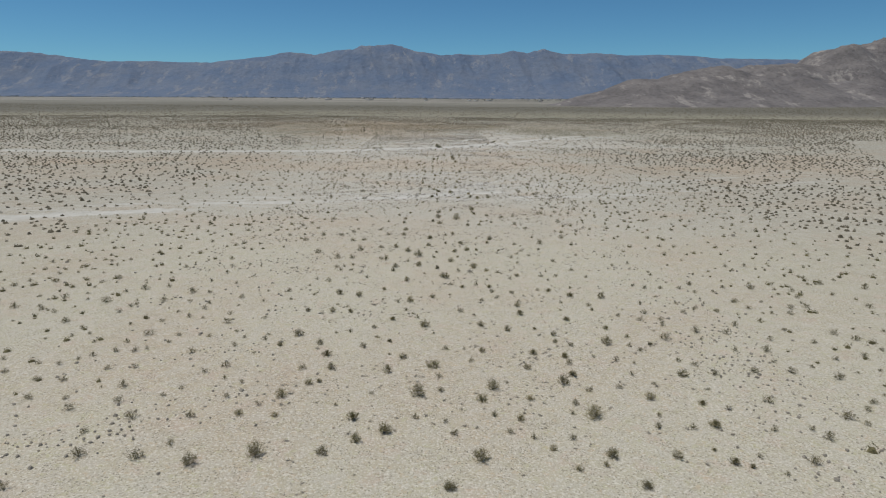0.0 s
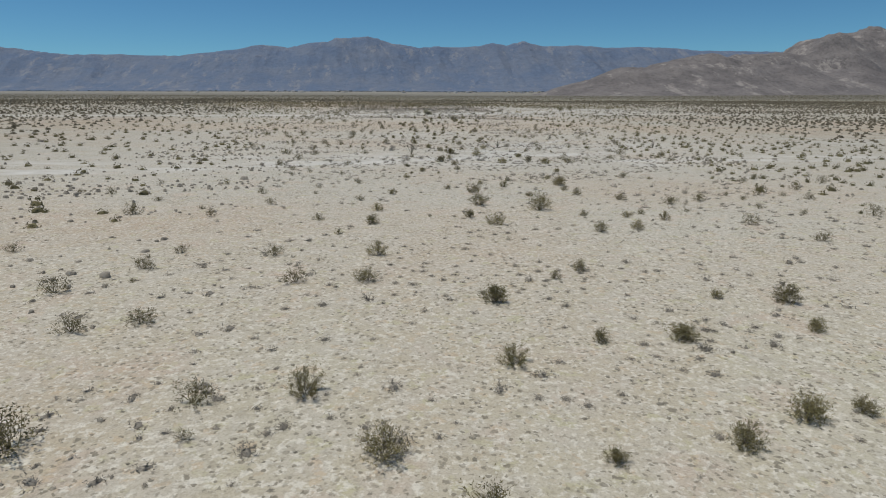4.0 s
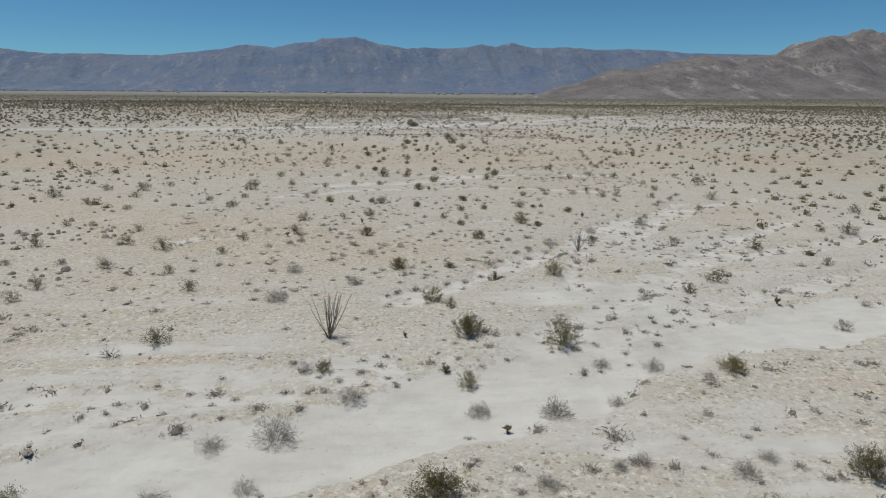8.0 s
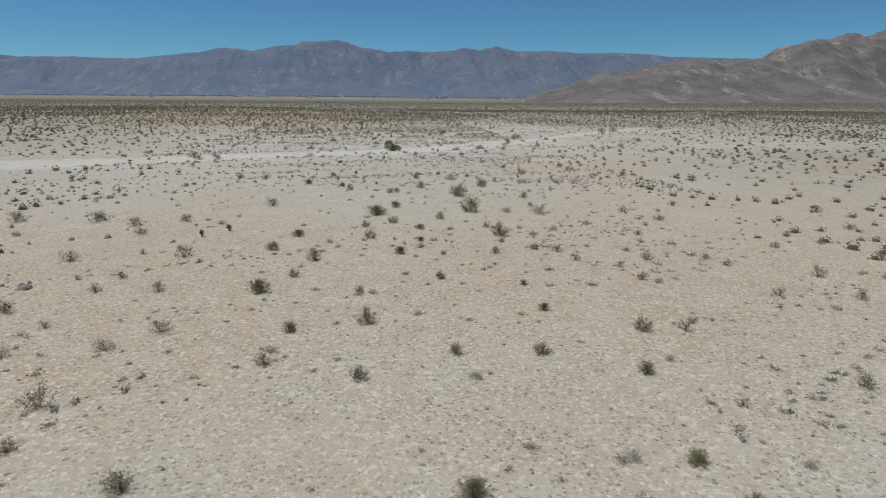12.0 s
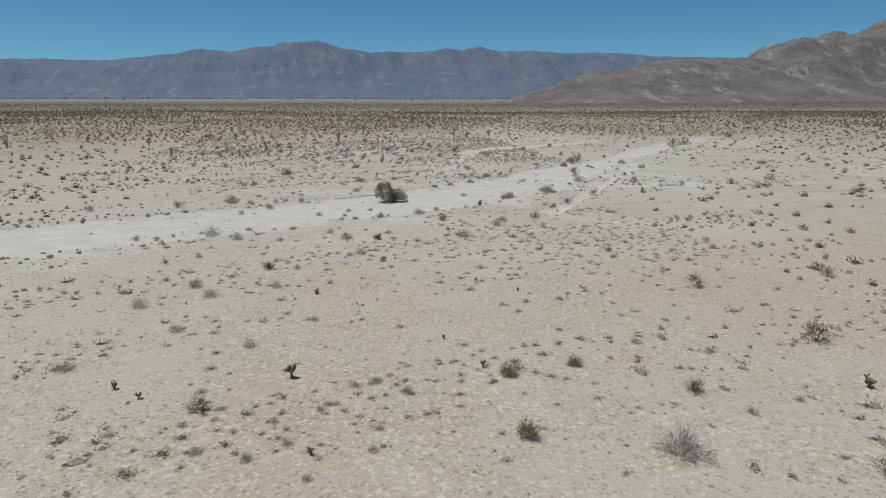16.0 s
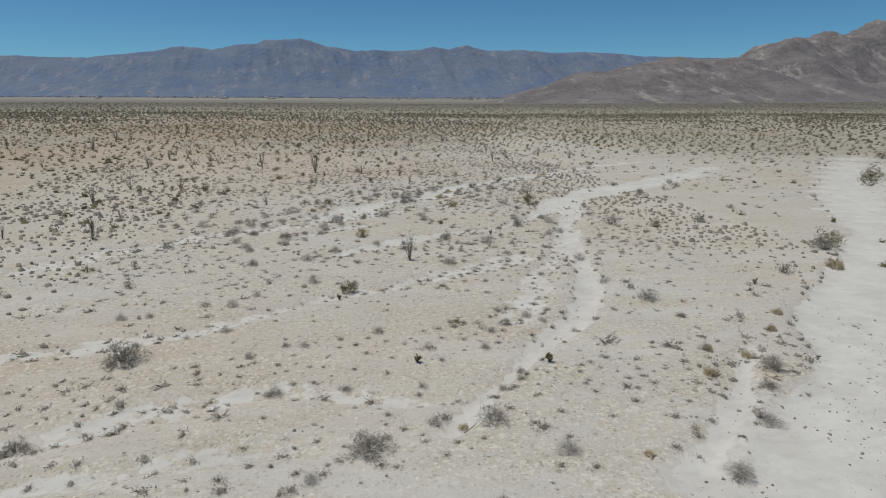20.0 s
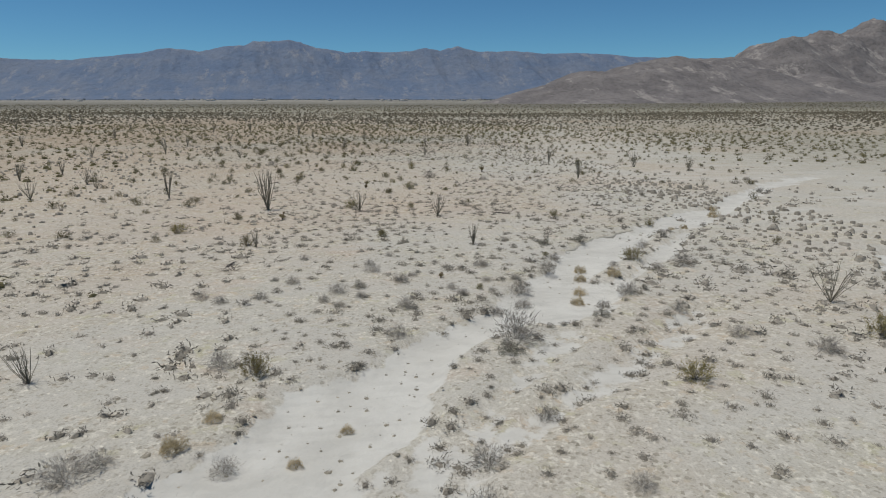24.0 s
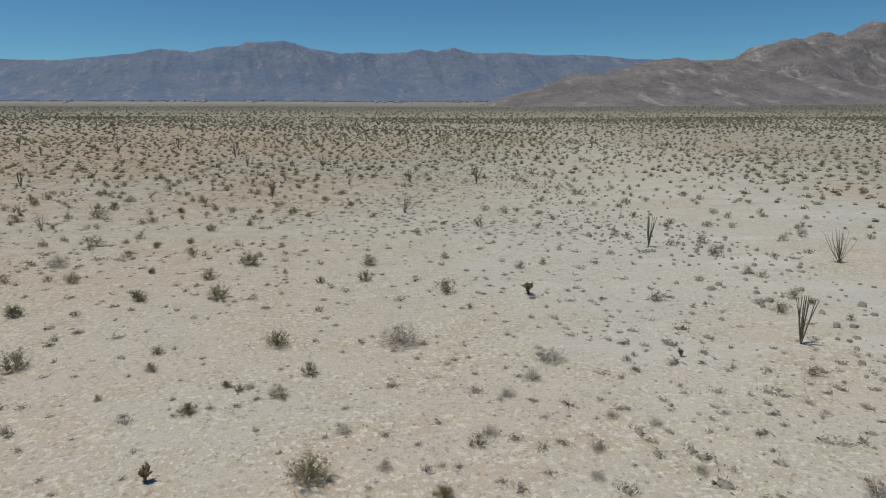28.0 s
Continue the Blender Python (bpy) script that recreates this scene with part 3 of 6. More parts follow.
def ridged(x, y, size, seed, octaves=5):
    total, gain = 0, 0.5
    for k in range(octaves):
        total = total + gain * (1 - np.abs(2 * vnoise(x, y, size / 2**k, seed + k) - 1))
        gain *= 0.52
    return total


# the crest of the far range: place across, height
CREST = [(-4600, 330), (-3600, 345), (-3098, 331), (-2858, 322), (-2502, 276), (-2301, 262), (-2016, 268), (-1809, 260), (-1591, 257), (-1366, 282), (-1185, 305), (-1030, 337),
         (-836, 316), (-664, 349), (-560, 352), (-501, 378), (-351, 386), (-280, 393), (-211, 379), (-124, 346), (73, 317), (150, 321), (220, 329), (300, 320), (406, 324), (510, 333), (560, 345),
         (614, 356), (710, 337), (770, 350), (826, 363), (880, 350), (982, 328), (1100, 330), (1220, 337), (1400, 325), (1546, 323), (1700, 330), (1880, 326), (2138, 306), (2600, 300), (3400, 310), (4600, 330)]


def range_height(x, y):
    top = np.interp(x, [p for p, h in CREST], [h for p, h in CREST])
    crest = 4640 + 60 * (vnoise(x, x * 0, 300, 70) - 0.5)
    rise = np.clip((y - 3900) / (crest - 3900), 0, 1)
    fall = np.clip((4880 - y) / (4880 - crest), 0, 1)
    spurs = ridged(x + 0.22 * y, y * 0.3, 260, 80) - 0.5
    shape = np.where(y < crest, 0.35 * rise + 0.65 * rise**1.7, fall)
    return top * shape * (1 + 0.5 * spurs * (1 - rise**4)) + 6 * (ridged(x, y, 75, 90, 4) - 0.55) * rise + 8


# the blue haze of distance is put into the rock's base colours
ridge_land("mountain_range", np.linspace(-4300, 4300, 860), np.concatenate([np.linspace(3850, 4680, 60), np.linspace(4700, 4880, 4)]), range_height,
           rock_material("hazed_far_rock", (0.12, 0.162, 0.237), (0.155, 0.186, 0.242), (0.26, 0.262, 0.275), 0.006, 1.2, 0.1), "hazy blue desert mountain range with gullied slopes", True)

# the nearer bare hills: place across, distance, height, half widths
KNOLLS = [(560, 2000, 40, 150, 170), (700, 2060, 85, 170, 220), (860, 2080, 110, 170, 230), (1000, 2100, 118, 170, 240), (1180, 2080, 100, 190, 230), (1400, 2060, 78, 220, 200), (1700, 2050, 60, 260, 200),
          (1320, 2500, 150, 260, 260), (1500, 2650, 165, 220, 280), (1720, 2650, 238, 190, 300), (1930, 2680, 243, 230, 300), (2200, 2700, 296, 300, 320), (2700, 2750, 350, 420, 330), (3200, 2800, 340, 450, 330)]


def hill_height(x, y):
    h = sum((a * np.exp(-(((x - c) / w) ** 2 + ((y - d) / v) ** 2))) ** 4 for c, d, a, w, v in KNOLLS) ** (1 / 4)
    spur = ridged(x, y, 190, 110) - 0.6
    return h * (1 + 0.38 * spur) + 9 * (ridged(x, y, 48, 120, 4) - 0.55) * np.clip(h / 40, 0, 1) - 9 + 8 * np.clip(h / 30, 0, 1)


# rock tones drawn together and bluer: a little haze painted in
ridge_land("bare_hills", np.linspace(150, 3300, 340), np.linspace(1620, 3200, 120), hill_height,
           rock_material("hazed_hill_rock", (0.148, 0.134, 0.129), (0.208, 0.188, 0.177), (0.38, 0.345, 0.31), 0.012, 0.8, 0.24), "bare brown rocky hills with pale outcrops", True)


# ---------------------------------------------------------------- plants: building blocks
def tube(points, radii, sides=3):
    pts = np.asarray(points, float)
    verts, faces = [], []
    for k, p in enumerate(pts):
        d = pts[min(k + 1, len(pts) - 1)] - pts[max(k - 1, 0)]
        d = d / (np.linalg.norm(d) + 1e-9)
        a = np.cross(d, (0.3, 0.9, 0.2))
        a /= np.linalg.norm(a) + 1e-9
        b = np.cross(d, a)
        for s in range(sides):
            w = 2 * math.pi * s / sides
            verts.append(p + radii[k] * (math.cos(w) * a + math.sin(w) * b))
    for k in range(len(pts) - 1):
        for s in range(sides):
            faces.append((k * sides + s, k * sides + (s + 1) % sides, (k + 1) * sides + (s + 1) % sides, (k + 1) * sides + s))
    return np.array(verts), np.array(faces)


def joined(pieces):
    verts, faces, n = [], [], 0
    for v, f in pieces:
        verts.append(v)
        faces.append(np.asarray(f) + n)
        n += len(v)
    return np.concatenate(verts), np.concatenate(faces)


def leaf_quads(rng, centres, size, stretch=1.6, flat=0.0, radial=0.0):
    """Small leaves as turned four-cornered blades round the given centres."""
    c = np.asarray(centres, float)
    n = len(c)
    u = rng.normal(size=(n, 3))
    u[:, 2] *= 1 - flat
    u += radial * c / (np.linalg.norm(c, axis=1, keepdims=True) + 1e-6)
    u /= np.linalg.norm(u, axis=1, keepdims=True) + 1e-9
    w = np.cross(u, rng.normal(size=(n, 3)))
    w /= np.linalg.norm(w, axis=1, keepdims=True) + 1e-9
    s = size * rng.uniform(0.6, 1.3, (n, 1))
    corners = np.stack([c - u * s * stretch, c + w * s * 0.6, c + u * s * stretch, c - w * s * 0.6], 1)
    return corners.reshape(-1, 3), np.arange(4 * n).reshape(n, 4)


def bush_frame(rng, stems, spread, tall, lean=(0.2, 1.15), forks=3, radius=0.011, bend=0.12):
    """Stems that rise and fan out from one foot, in a bush one metre wide; gives tubes and the tips."""
    pieces, tips = [], []
    for k in range(stems):
        turn, tilt = rng.uniform(0, 2 * math.pi), rng.uniform(*lean)
        out = np.array([math.cos(turn) * math.sin(tilt), math.sin(turn) * math.sin(tilt), math.cos(tilt)])
        reach = 1.0 / math.sqrt((math.sin(tilt) / spread) ** 2 + (math.cos(tilt) / tall) ** 2) * rng.uniform(0.72, 1.08)
        foot = np.array([rng.normal(0, 0.03), rng.normal(0, 0.03), -0.02])
        side = rng.normal(0, bend, 3)
        line = [foot + out * reach * f + side * f * (1 - f) * reach * 2 + np.array([0, 0, 0.1 * f * f * reach]) for f in (0, 0.35, 0.7, 1.0)]
        pieces.append(tube([line[0], line[1], line[3]], [radius, radius * 0.75, radius * 0.3]))
        tips.append(line[-1])
        for j in range(forks):
            f = rng.uniform(0.35, 0.9)
            start = line[1] + (line[2] - line[1]) * min(1, max(0, (f - 0.35) / 0.35)) if f < 0.7 else line[2] + (line[3] - line[2]) * (f - 0.7) / 0.3
            way = out + rng.normal(0, 0.55, 3)
            way[2] = abs(way[2]) * 0.7 + 0.1
            end = start + way / np.linalg.norm(way) * rng.uniform(0.14, 0.3) * reach * 1.4
            pieces.append(tube([start, end], [radius * 0.5, radius * 0.18]))
            tips += [end, (start + end) / 2]
    return pieces, np.array(tips)


def part(name, data, parent, label=""):
    ob = new(name, data)
    ob.parent = parent
    if label:
        ob["label"] = label
    return ob


def seat(x, y, size, sink=0.02, turn=None, tall=1.0):
    """A pose on the ground with a size."""
    z = float(land(np.array([x]), np.array([y]))[0]) - sink * size
    turn = RNG.uniform(0, 2 * math.pi) if turn is None else turn
    return pose(x, y, z, 0, 0, math.degrees(turn)) @ Matrix.Diagonal((size, size, size * tall, 1))


def set_out(makers, places, group, sink=0.02, tall=(0.85, 1.2), more=1.0):
    """One thing at each place: the first of each build is made, the others are copies."""
    first = {}
    for x, y, size in places:
        size *= more
        k = int(RNG.integers(len(makers)))
        m = seat(x, y, size, sink, tall=RNG.uniform(*tall))
        if k not in first:
            first[k] = makers[k]()
            first[k].matrix_world = m
            first[k]["group"] = group
        else:
            loc, rot, scale = m.decompose()
            made = copy_thing(first[k], Matrix.LocRotScale(loc, rot, None))
            made.scale = scale


RNG = np.random.default_rng(7)


def dome(rng, count, tall, wide=0.44, inner=0.35, seed=0):
    """Random places in a lumpy dome one metre wide, most of them near its outside."""
    d = rng.normal(size=(count, 3))
    d[:, 2] = np.abs(d[:, 2])
    d *= rng.uniform(inner, 1.0, (count, 1)) ** 0.6 / np.linalg.norm(d, axis=1, keepdims=True)
    around = np.arctan2(d[:, 1:2], d[:, :1])
    lumps = 1 + 0.16 * np.sin(3 * around + seed) + 0.1 * np.sin(5 * around + 2 * seed) + 0.1 * np.sin(8 * d[:, :1] + seed)
    return d * lumps * (wide, wide, tall * 0.9) + (0, 0, 0.02)


def creosote_maker(seed, stems, tall, leafy, label, leaf=LEAF):
    def build():
        rng = np.random.default_rng(seed)
        pieces, tips = bush_frame(rng, stems, 0.5, tall, (0.05, 1.12), 4, 0.006)
        root = tagged(new("creosote_bush"), label, "bush")
        part("stem_frame", mesh_from("stem_frame", *joined(pieces), STEM), root, "thin grey-brown stems")
        centres = np.repeat(tips, leafy, 0) + rng.normal(0, 0.024, (len(tips) * leafy, 3))
        knots = dome(rng, 62, tall, 0.38, 0.42, seed)
        spray = rng.normal(0, 1, (62, 24, 1)) * (knots * (0.16, 0.16, 0.1) + (0, 0, 0.045))[:, None] + rng.normal(0, 0.017, (62, 24, 3))
        knots = (knots[:, None] + spray).reshape(-1, 3)
        centres = np.concatenate([centres, knots])
        centres[:, 2] = np.abs(centres[:, 2])
        part("foliage", mesh_from("foliage", *leaf_quads(rng, centres, 0.0088, 2.2, radial=0.9), leaf), root, "small olive-green leaves")["kind"] = "stuff"
        return root
    return build


CREOSOTE_BUILDS = [
    creosote_maker(11, 22, 0.46, 10, "olive-green creosote bush on pale gravel"),
    creosote_maker(12, 19, 0.52, 10, "upright creosote bush with open crown on gravel"),
    creosote_maker(13, 25, 0.4, 10, "low spreading creosote bush with dense dark crown"),
    creosote_maker(14, 18, 0.48, 9, "thin creosote bush with sparse leaves on gravel"),
    creosote_maker(15, 21, 0.58, 10, "tall narrow creosote bush with yellowish tips"),
]


def shrub_maker(seed, stems, tall, label):
    def build():
        rng = np.random.default_rng(seed)
        pieces, tips = bush_frame(rng, stems, 0.5, tall, (0.1, 1.4), 2, 0.004, 0.16)
        root = tagged(new("dry_shrub"), label, "shrub")
        part("stem_frame", mesh_from("stem_frame", *joined(pieces), GREY), root)
        c = np.concatenate([np.repeat(tips, 2, 0) + rng.normal(0, 0.05, (len(tips) * 2, 3)), dome(rng, 820, tall, 0.43, 0.15, seed)])
        c[:, 2] = np.abs(c[:, 2])
        part("crown", mesh_from("crown", *leaf_quads(rng, c, 0.0062, 9.0, radial=1.8), GREY), root, "tangle of fine grey twigs")["kind"] = "stuff"
        return root
    return build


SHRUB_BUILDS = [
    shrub_maker(21, 20, 0.4, "grey leafless dry shrub on pale sand"),
    shrub_maker(22, 18, 0.5, "upright grey dry shrub with fine twigs"),
    shrub_maker(23, 22, 0.34, "low rounded grey-brown shrub on sandy ground"),
    shrub_maker(24, 16, 0.44, "sparse brownish dry shrub beside a wash"),
]


def ocotillo_maker(seed, wands, fan, label):
    def build():
        rng = np.random.default_rng(seed)
        root = tagged(new("ocotillo"), label, "cactus-like shrub")
        for k in range(wands):
            turn, tilt = rng.uniform(0, 2 * math.pi), rng.uniform(0.04, fan)
            out = np.array([math.cos(turn) * math.sin(tilt), math.sin(turn) * math.sin(tilt), math.cos(tilt)])
            length = rng.uniform(0.72, 1.02)
            arch = np.array([math.cos(turn), math.sin(turn), 0]) * rng.uniform(-0.05, 0.1)
            line = [out * length * f + arch * f * (1 - f) * 2 + rng.normal(0, 0.008, 3) * f + (rng.normal(0, 0.012), rng.normal(0, 0.012), 0) for f in (0, 0.2, 0.42, 0.64, 0.84, 1.0)]
            wand = tube(line, [0.0095, 0.0082, 0.007, 0.006, 0.0048, 0.0025], 4)
            at = np.array([line[i] + (line[i + 1] - line[i]) * f for i in range(1, 5) for f in np.linspace(0, 1, 7)])
            spines = leaf_quads(rng, at + rng.normal(0, 0.007, at.shape), 0.006, 1.8)
            part("wand", mesh_from("wand", *joined([wand, spines]), WAND), root)
        twigs, _ = bush_frame(rng, 10, 0.2, 0.12, (0.9, 1.5), 2, 0.006)
        part("dead_branches", mesh_from("dead_branches", *joined(twigs), DEAD), root, "short dead branches round the foot")
        return root
    return build


OCOTILLO_BUILDS = [
    ocotillo_maker(31, 20, 0.56, "tall ocotillo with many thorny grey-green wands"),
    ocotillo_maker(32, 17, 0.74, "wide-fanned ocotillo with bare thorny wands"),
    ocotillo_maker(33, 21, 0.36, "narrow upright ocotillo with dense wands"),
]


def cholla_maker(seed, arms, label):
    def build():
        rng = np.random.default_rng(seed)
        root = tagged(new("cholla"), label, "cactus")

        def joint(a, b, r):
            mid = (np.asarray(a) + b) / 2
            body = tube([a, a + (mid - a) * 0.35, mid, mid + (b - mid) * 0.75, b], [r * 0.6, r, r * 1.1, r * 0.9, r * 0.3], 6)
            at = np.array([a + (b - a) * f for f in np.linspace(0.05, 1, 10)])
            at = np.repeat(at, 3, 0)
            fuzz = leaf_quads(rng, at + rng.normal(0, r * 0.75, at.shape), r * 0.35, 1.8)
            return joined([body, fuzz])

        top = np.array([rng.normal(0, 0.05), rng.normal(0, 0.05), 0.42])
        part("trunk", mesh_from("trunk", *joint(np.array([0, 0, -0.05]), top, 0.075), DEAD), root, "dark woody trunk")
        for k in range(arms):
            turn = 2 * math.pi * k / arms + rng.uniform(-0.4, 0.4)
            a = top * rng.uniform(0.4, 1.0)
            b = a + np.array([math.cos(turn) * 0.26, math.sin(turn) * 0.26, rng.uniform(0.05, 0.4)])
            pieces = [joint(a, b, 0.055)]
            for j in range(int(rng.integers(1, 3))):
                start = a + (b - a) * rng.uniform(0.6, 0.95)
                pieces.append(joint(start, start + np.array([rng.normal(0, 0.1), rng.normal(0, 0.1), rng.uniform(0.1, 0.22)]), 0.045))
            part("arm", mesh_from("arm", *joined(pieces), CHOLLA), root)
        return root
    return build


CHOLLA_BUILDS = [cholla_maker(41, 11, "small spiny cholla with yellow-brown joints"), cholla_maker(42, 8, "dark stunted cholla on gravel"), cholla_maker(43, 12, "branching cholla with spiny brown arms")]


def dead_maker(seed, label):
    def build():
        rng = np.random.default_rng(seed)
        pieces, _ = bush_frame(rng, 15, 0.55, 0.32, (0.5, 1.5), 4, 0.012, 0.3)
        root = tagged(new("dead_shrub"), label, "dead shrub")
        part("branches", mesh_from("branches", *joined(pieces), DEAD), root)
        chips = np.stack([rng.normal(0, 0.22, 30), rng.normal(0, 0.22, 30), rng.uniform(0.0, 0.03, 30)], 1)
        part("litter", mesh_from("litter", *leaf_quads(rng, chips, 0.02, 3.0, 0.9), DEAD), root, "fallen grey twigs")["kind"] = "stuff"
        return root
    return build


DEAD_BUILDS = [dead_maker(51, "dead grey shrub with bare sprawling branches"), dead_maker(52, "collapsed dead shrub with dark twigs on gravel")]


def fuzz(seed, blades, size, tall, stretch, radial=2.2):
    """A lumpy low dome of fine twigs or blades, one metre wide."""
    rng = np.random.default_rng(seed)
    d = rng.normal(size=(blades, 3))
    d[:, 2] = np.abs(d[:, 2])
    d *= rng.uniform(0.25, 1.0, (blades, 1)) ** 0.6 / np.linalg.norm(d, axis=1, keepdims=True)
    lumps = 1 + 0.2 * np.sin(3 * np.arctan2(d[:, 1:2], d[:, :1]) + seed) + 0.12 * np.sin(7 * d[:, :1] + seed)
    return leaf_quads(rng, d * lumps * (0.42, 0.42, tall * 0.86) + (0, 0, 0.03), size, stretch, radial=radial)


def straw_maker(seed, label):
    def build():
        rng = np.random.default_rng(seed)
        root = tagged(new("straw_clump"), label, "grass clump")
        part("grass_dome", mesh_from("grass_dome", *fuzz(seed, 1500, 0.0075, 0.44, 9.0, 1.6), STRAW), root)["kind"] = "stuff"
        return root
    return build


def saltbush_maker(seed, tall, label):
    def build():
        rng = np.random.default_rng(seed)
        pieces, _ = bush_frame(rng, 26, 0.5, tall, (0.1, 1.45), 3, 0.005, 0.16)
        root = tagged(new("saltbush"), label, "shrub")
        part("stem_frame", mesh_from("stem_frame", *joined(pieces), STEM), root, "dark crooked stems")
        knots = dome(rng, 90, tall, 0.42, 0.3, seed)
        c = np.repeat(knots, 20, 0) + rng.normal(0, 0.035, (1800, 3))
        c[:, 2] = np.abs(c[:, 2])
        part("crown", mesh_from("crown", *leaf_quads(rng, c, 0.0085, 3.2, radial=1.2), SALT), root, "dense dome of grey-green twigs")["kind"] = "stuff"
        return root
    return build


SALT_BUILDS = [
    saltbush_maker(25, 0.36, "dense rounded grey-green shrub on pale sand"),
    saltbush_maker(26, 0.42, "dome-shaped grey shrub at the edge of the wash"),
    saltbush_maker(27, 0.3, "low wide grey shrub with dark heart"),
]
STRAW_BUILDS = [straw_maker(61, "clump of dry golden grass in the wash"), straw_maker(62, "round tuft of straw-coloured dead grass")]


def big_bush():
    rng = np.random.default_rng(71)
    root = tagged(new("desert_bush"), "large rounded grey-green bush standing in the wash", "bush")
    pieces, tips = bush_frame(rng, 44, 0.42, 0.5, (0.1, 1.45), 4, 0.008)
    part("limbs", mesh_from("limbs", *joined(pieces), STEM), root, "dark crooked limbs")
    lumps = []
    for k in range(60):   # rounded clumps down to the ground: a tall lobe and a low one beside it
        turn, up = 2.4 * k + rng.uniform(-0.3, 0.3), rng.uniform(0.0, 1.0)
        wide, high, aside = (0.3, 0.56, -0.14) if k % 3 else (0.22, 0.3, 0.26)
        out = wide * math.sqrt(1 - 0.8 * up * up) * rng.uniform(0.7, 1.1)
        mid, r = np.array([aside + math.cos(turn) * out, math.sin(turn) * out * 0.85, 0.05 + high * up]), rng.uniform(0.07, 0.12)
        d = rng.normal(size=(210, 3))
        d *= rng.uniform(0.5, 1.05, (210, 1)) / np.linalg.norm(d, axis=1, keepdims=True)
        lumps.append(mid + d * r)
    c = np.concatenate(lumps)
    c[:, 2] = np.abs(c[:, 2])
    part("crown", mesh_from("crown", *leaf_quads(rng, c, 0.0095, 1.8), SAGE), root, "dense small grey-green leaves")
    return root


# ---------------------------------------------------------------- plants: where they stand (place across, place along, size)
CREOSOTE = [(-30.9, 39.0, 0.9), (16.4, 39.3, 1.0), (1.5, 39.4, 1.2), (27.9, 40.8, 0.6), (11.8, 41.6, 0.7), (25.7, 41.8, 0.6), (14.1, 42.1, 0.6), (-18.7, 42.2, 1.2), (24.5, 42.3, 0.9), (31.0, 42.4, 1.3), (-23.3, 43.0, 1.5), (4.2, 43.1, 1.6), (20.2, 43.2, 0.9), (27.0, 43.2, 0.6), (-27.9, 43.3, 1.5), (15.0, 43.3, 1.2), (-14.0, 43.5, 1.6), (-8.7, 43.8, 1.1), (23.7, 44.2, 0.5), (10.3, 44.4, 0.7), (-21.4, 45.0, 0.9), (-6.2, 45.8, 1.1), (34.6, 46.0, 1.1), (-3.9, 47.1, 1.3), (30.5, 47.3, 0.8), (20.4, 47.9, 0.7), (25.5, 48.0, 1.2), (-26.6, 49.3, 1.3), (8.3, 49.3, 0.8), (-6.9, 49.4, 1.2)]
CREOSOTE += [(-21.5, 49.5, 1.1), (38.6, 49.6, 1.5), (-14.0, 49.7, 0.7), (15.2, 49.8, 1.8), (-17.3, 49.9, 0.9), (6.0, 50.1, 0.7), (-32.8, 50.6, 1.0), (41.6, 51.1, 0.8), (26.2, 52.1, 0.9), (-29.1, 52.1, 1.0), (43.1, 52.5, 1.0), (32.9, 52.6, 1.2), (-34.4, 52.7, 0.7), (-37.8, 52.7, 1.0), (5.1, 52.9, 1.2), (9.8, 53.1, 0.8), (21.5, 53.2, 1.0), (-19.5, 53.3, 0.8), (-14.3, 53.5, 1.2), (-1.1, 54.1, 1.6), (-32.2, 55.0, 0.4), (-30.2, 55.2, 1.2), (6.4, 55.5, 1.3), (-12.2, 56.1, 0.9), (-18.9, 56.3, 0.6), (-39.4, 56.5, 0.8), (-36.8, 56.5, 1.1), (13.8, 56.6, 1.4), (-11.2, 56.6, 0.7), (-20.9, 57.2, 0.6)]
CREOSOTE += [(43.3, 57.8, 1.3), (-43.7, 58.2, 1.0), (26.8, 58.3, 1.2), (15.2, 58.4, 1.1), (30.4, 58.7, 1.2), (-23.5, 58.7, 0.8), (39.0, 59.1, 1.1), (35.0, 59.2, 1.3), (-4.4, 59.2, 1.1), (-10.5, 59.7, 1.1), (-21.7, 60.1, 1.2), (10.6, 60.1, 0.9), (-41.5, 60.3, 0.7), (42.1, 60.5, 0.7), (0.4, 60.5, 1.5), (-38.1, 61.5, 0.6), (27.8, 61.9, 0.8), (-37.0, 62.5, 0.9), (46.1, 62.6, 1.0), (-2.9, 62.7, 1.0), (15.3, 63.0, 1.0), (-11.5, 63.2, 1.3), (50.0, 63.4, 0.9), (-26.7, 63.7, 1.0), (-33.1, 63.9, 1.0), (11.9, 64.0, 1.0), (-32.0, 64.4, 0.6), (6.1, 64.5, 0.8), (39.4, 64.9, 1.3), (35.7, 65.0, 0.8)]
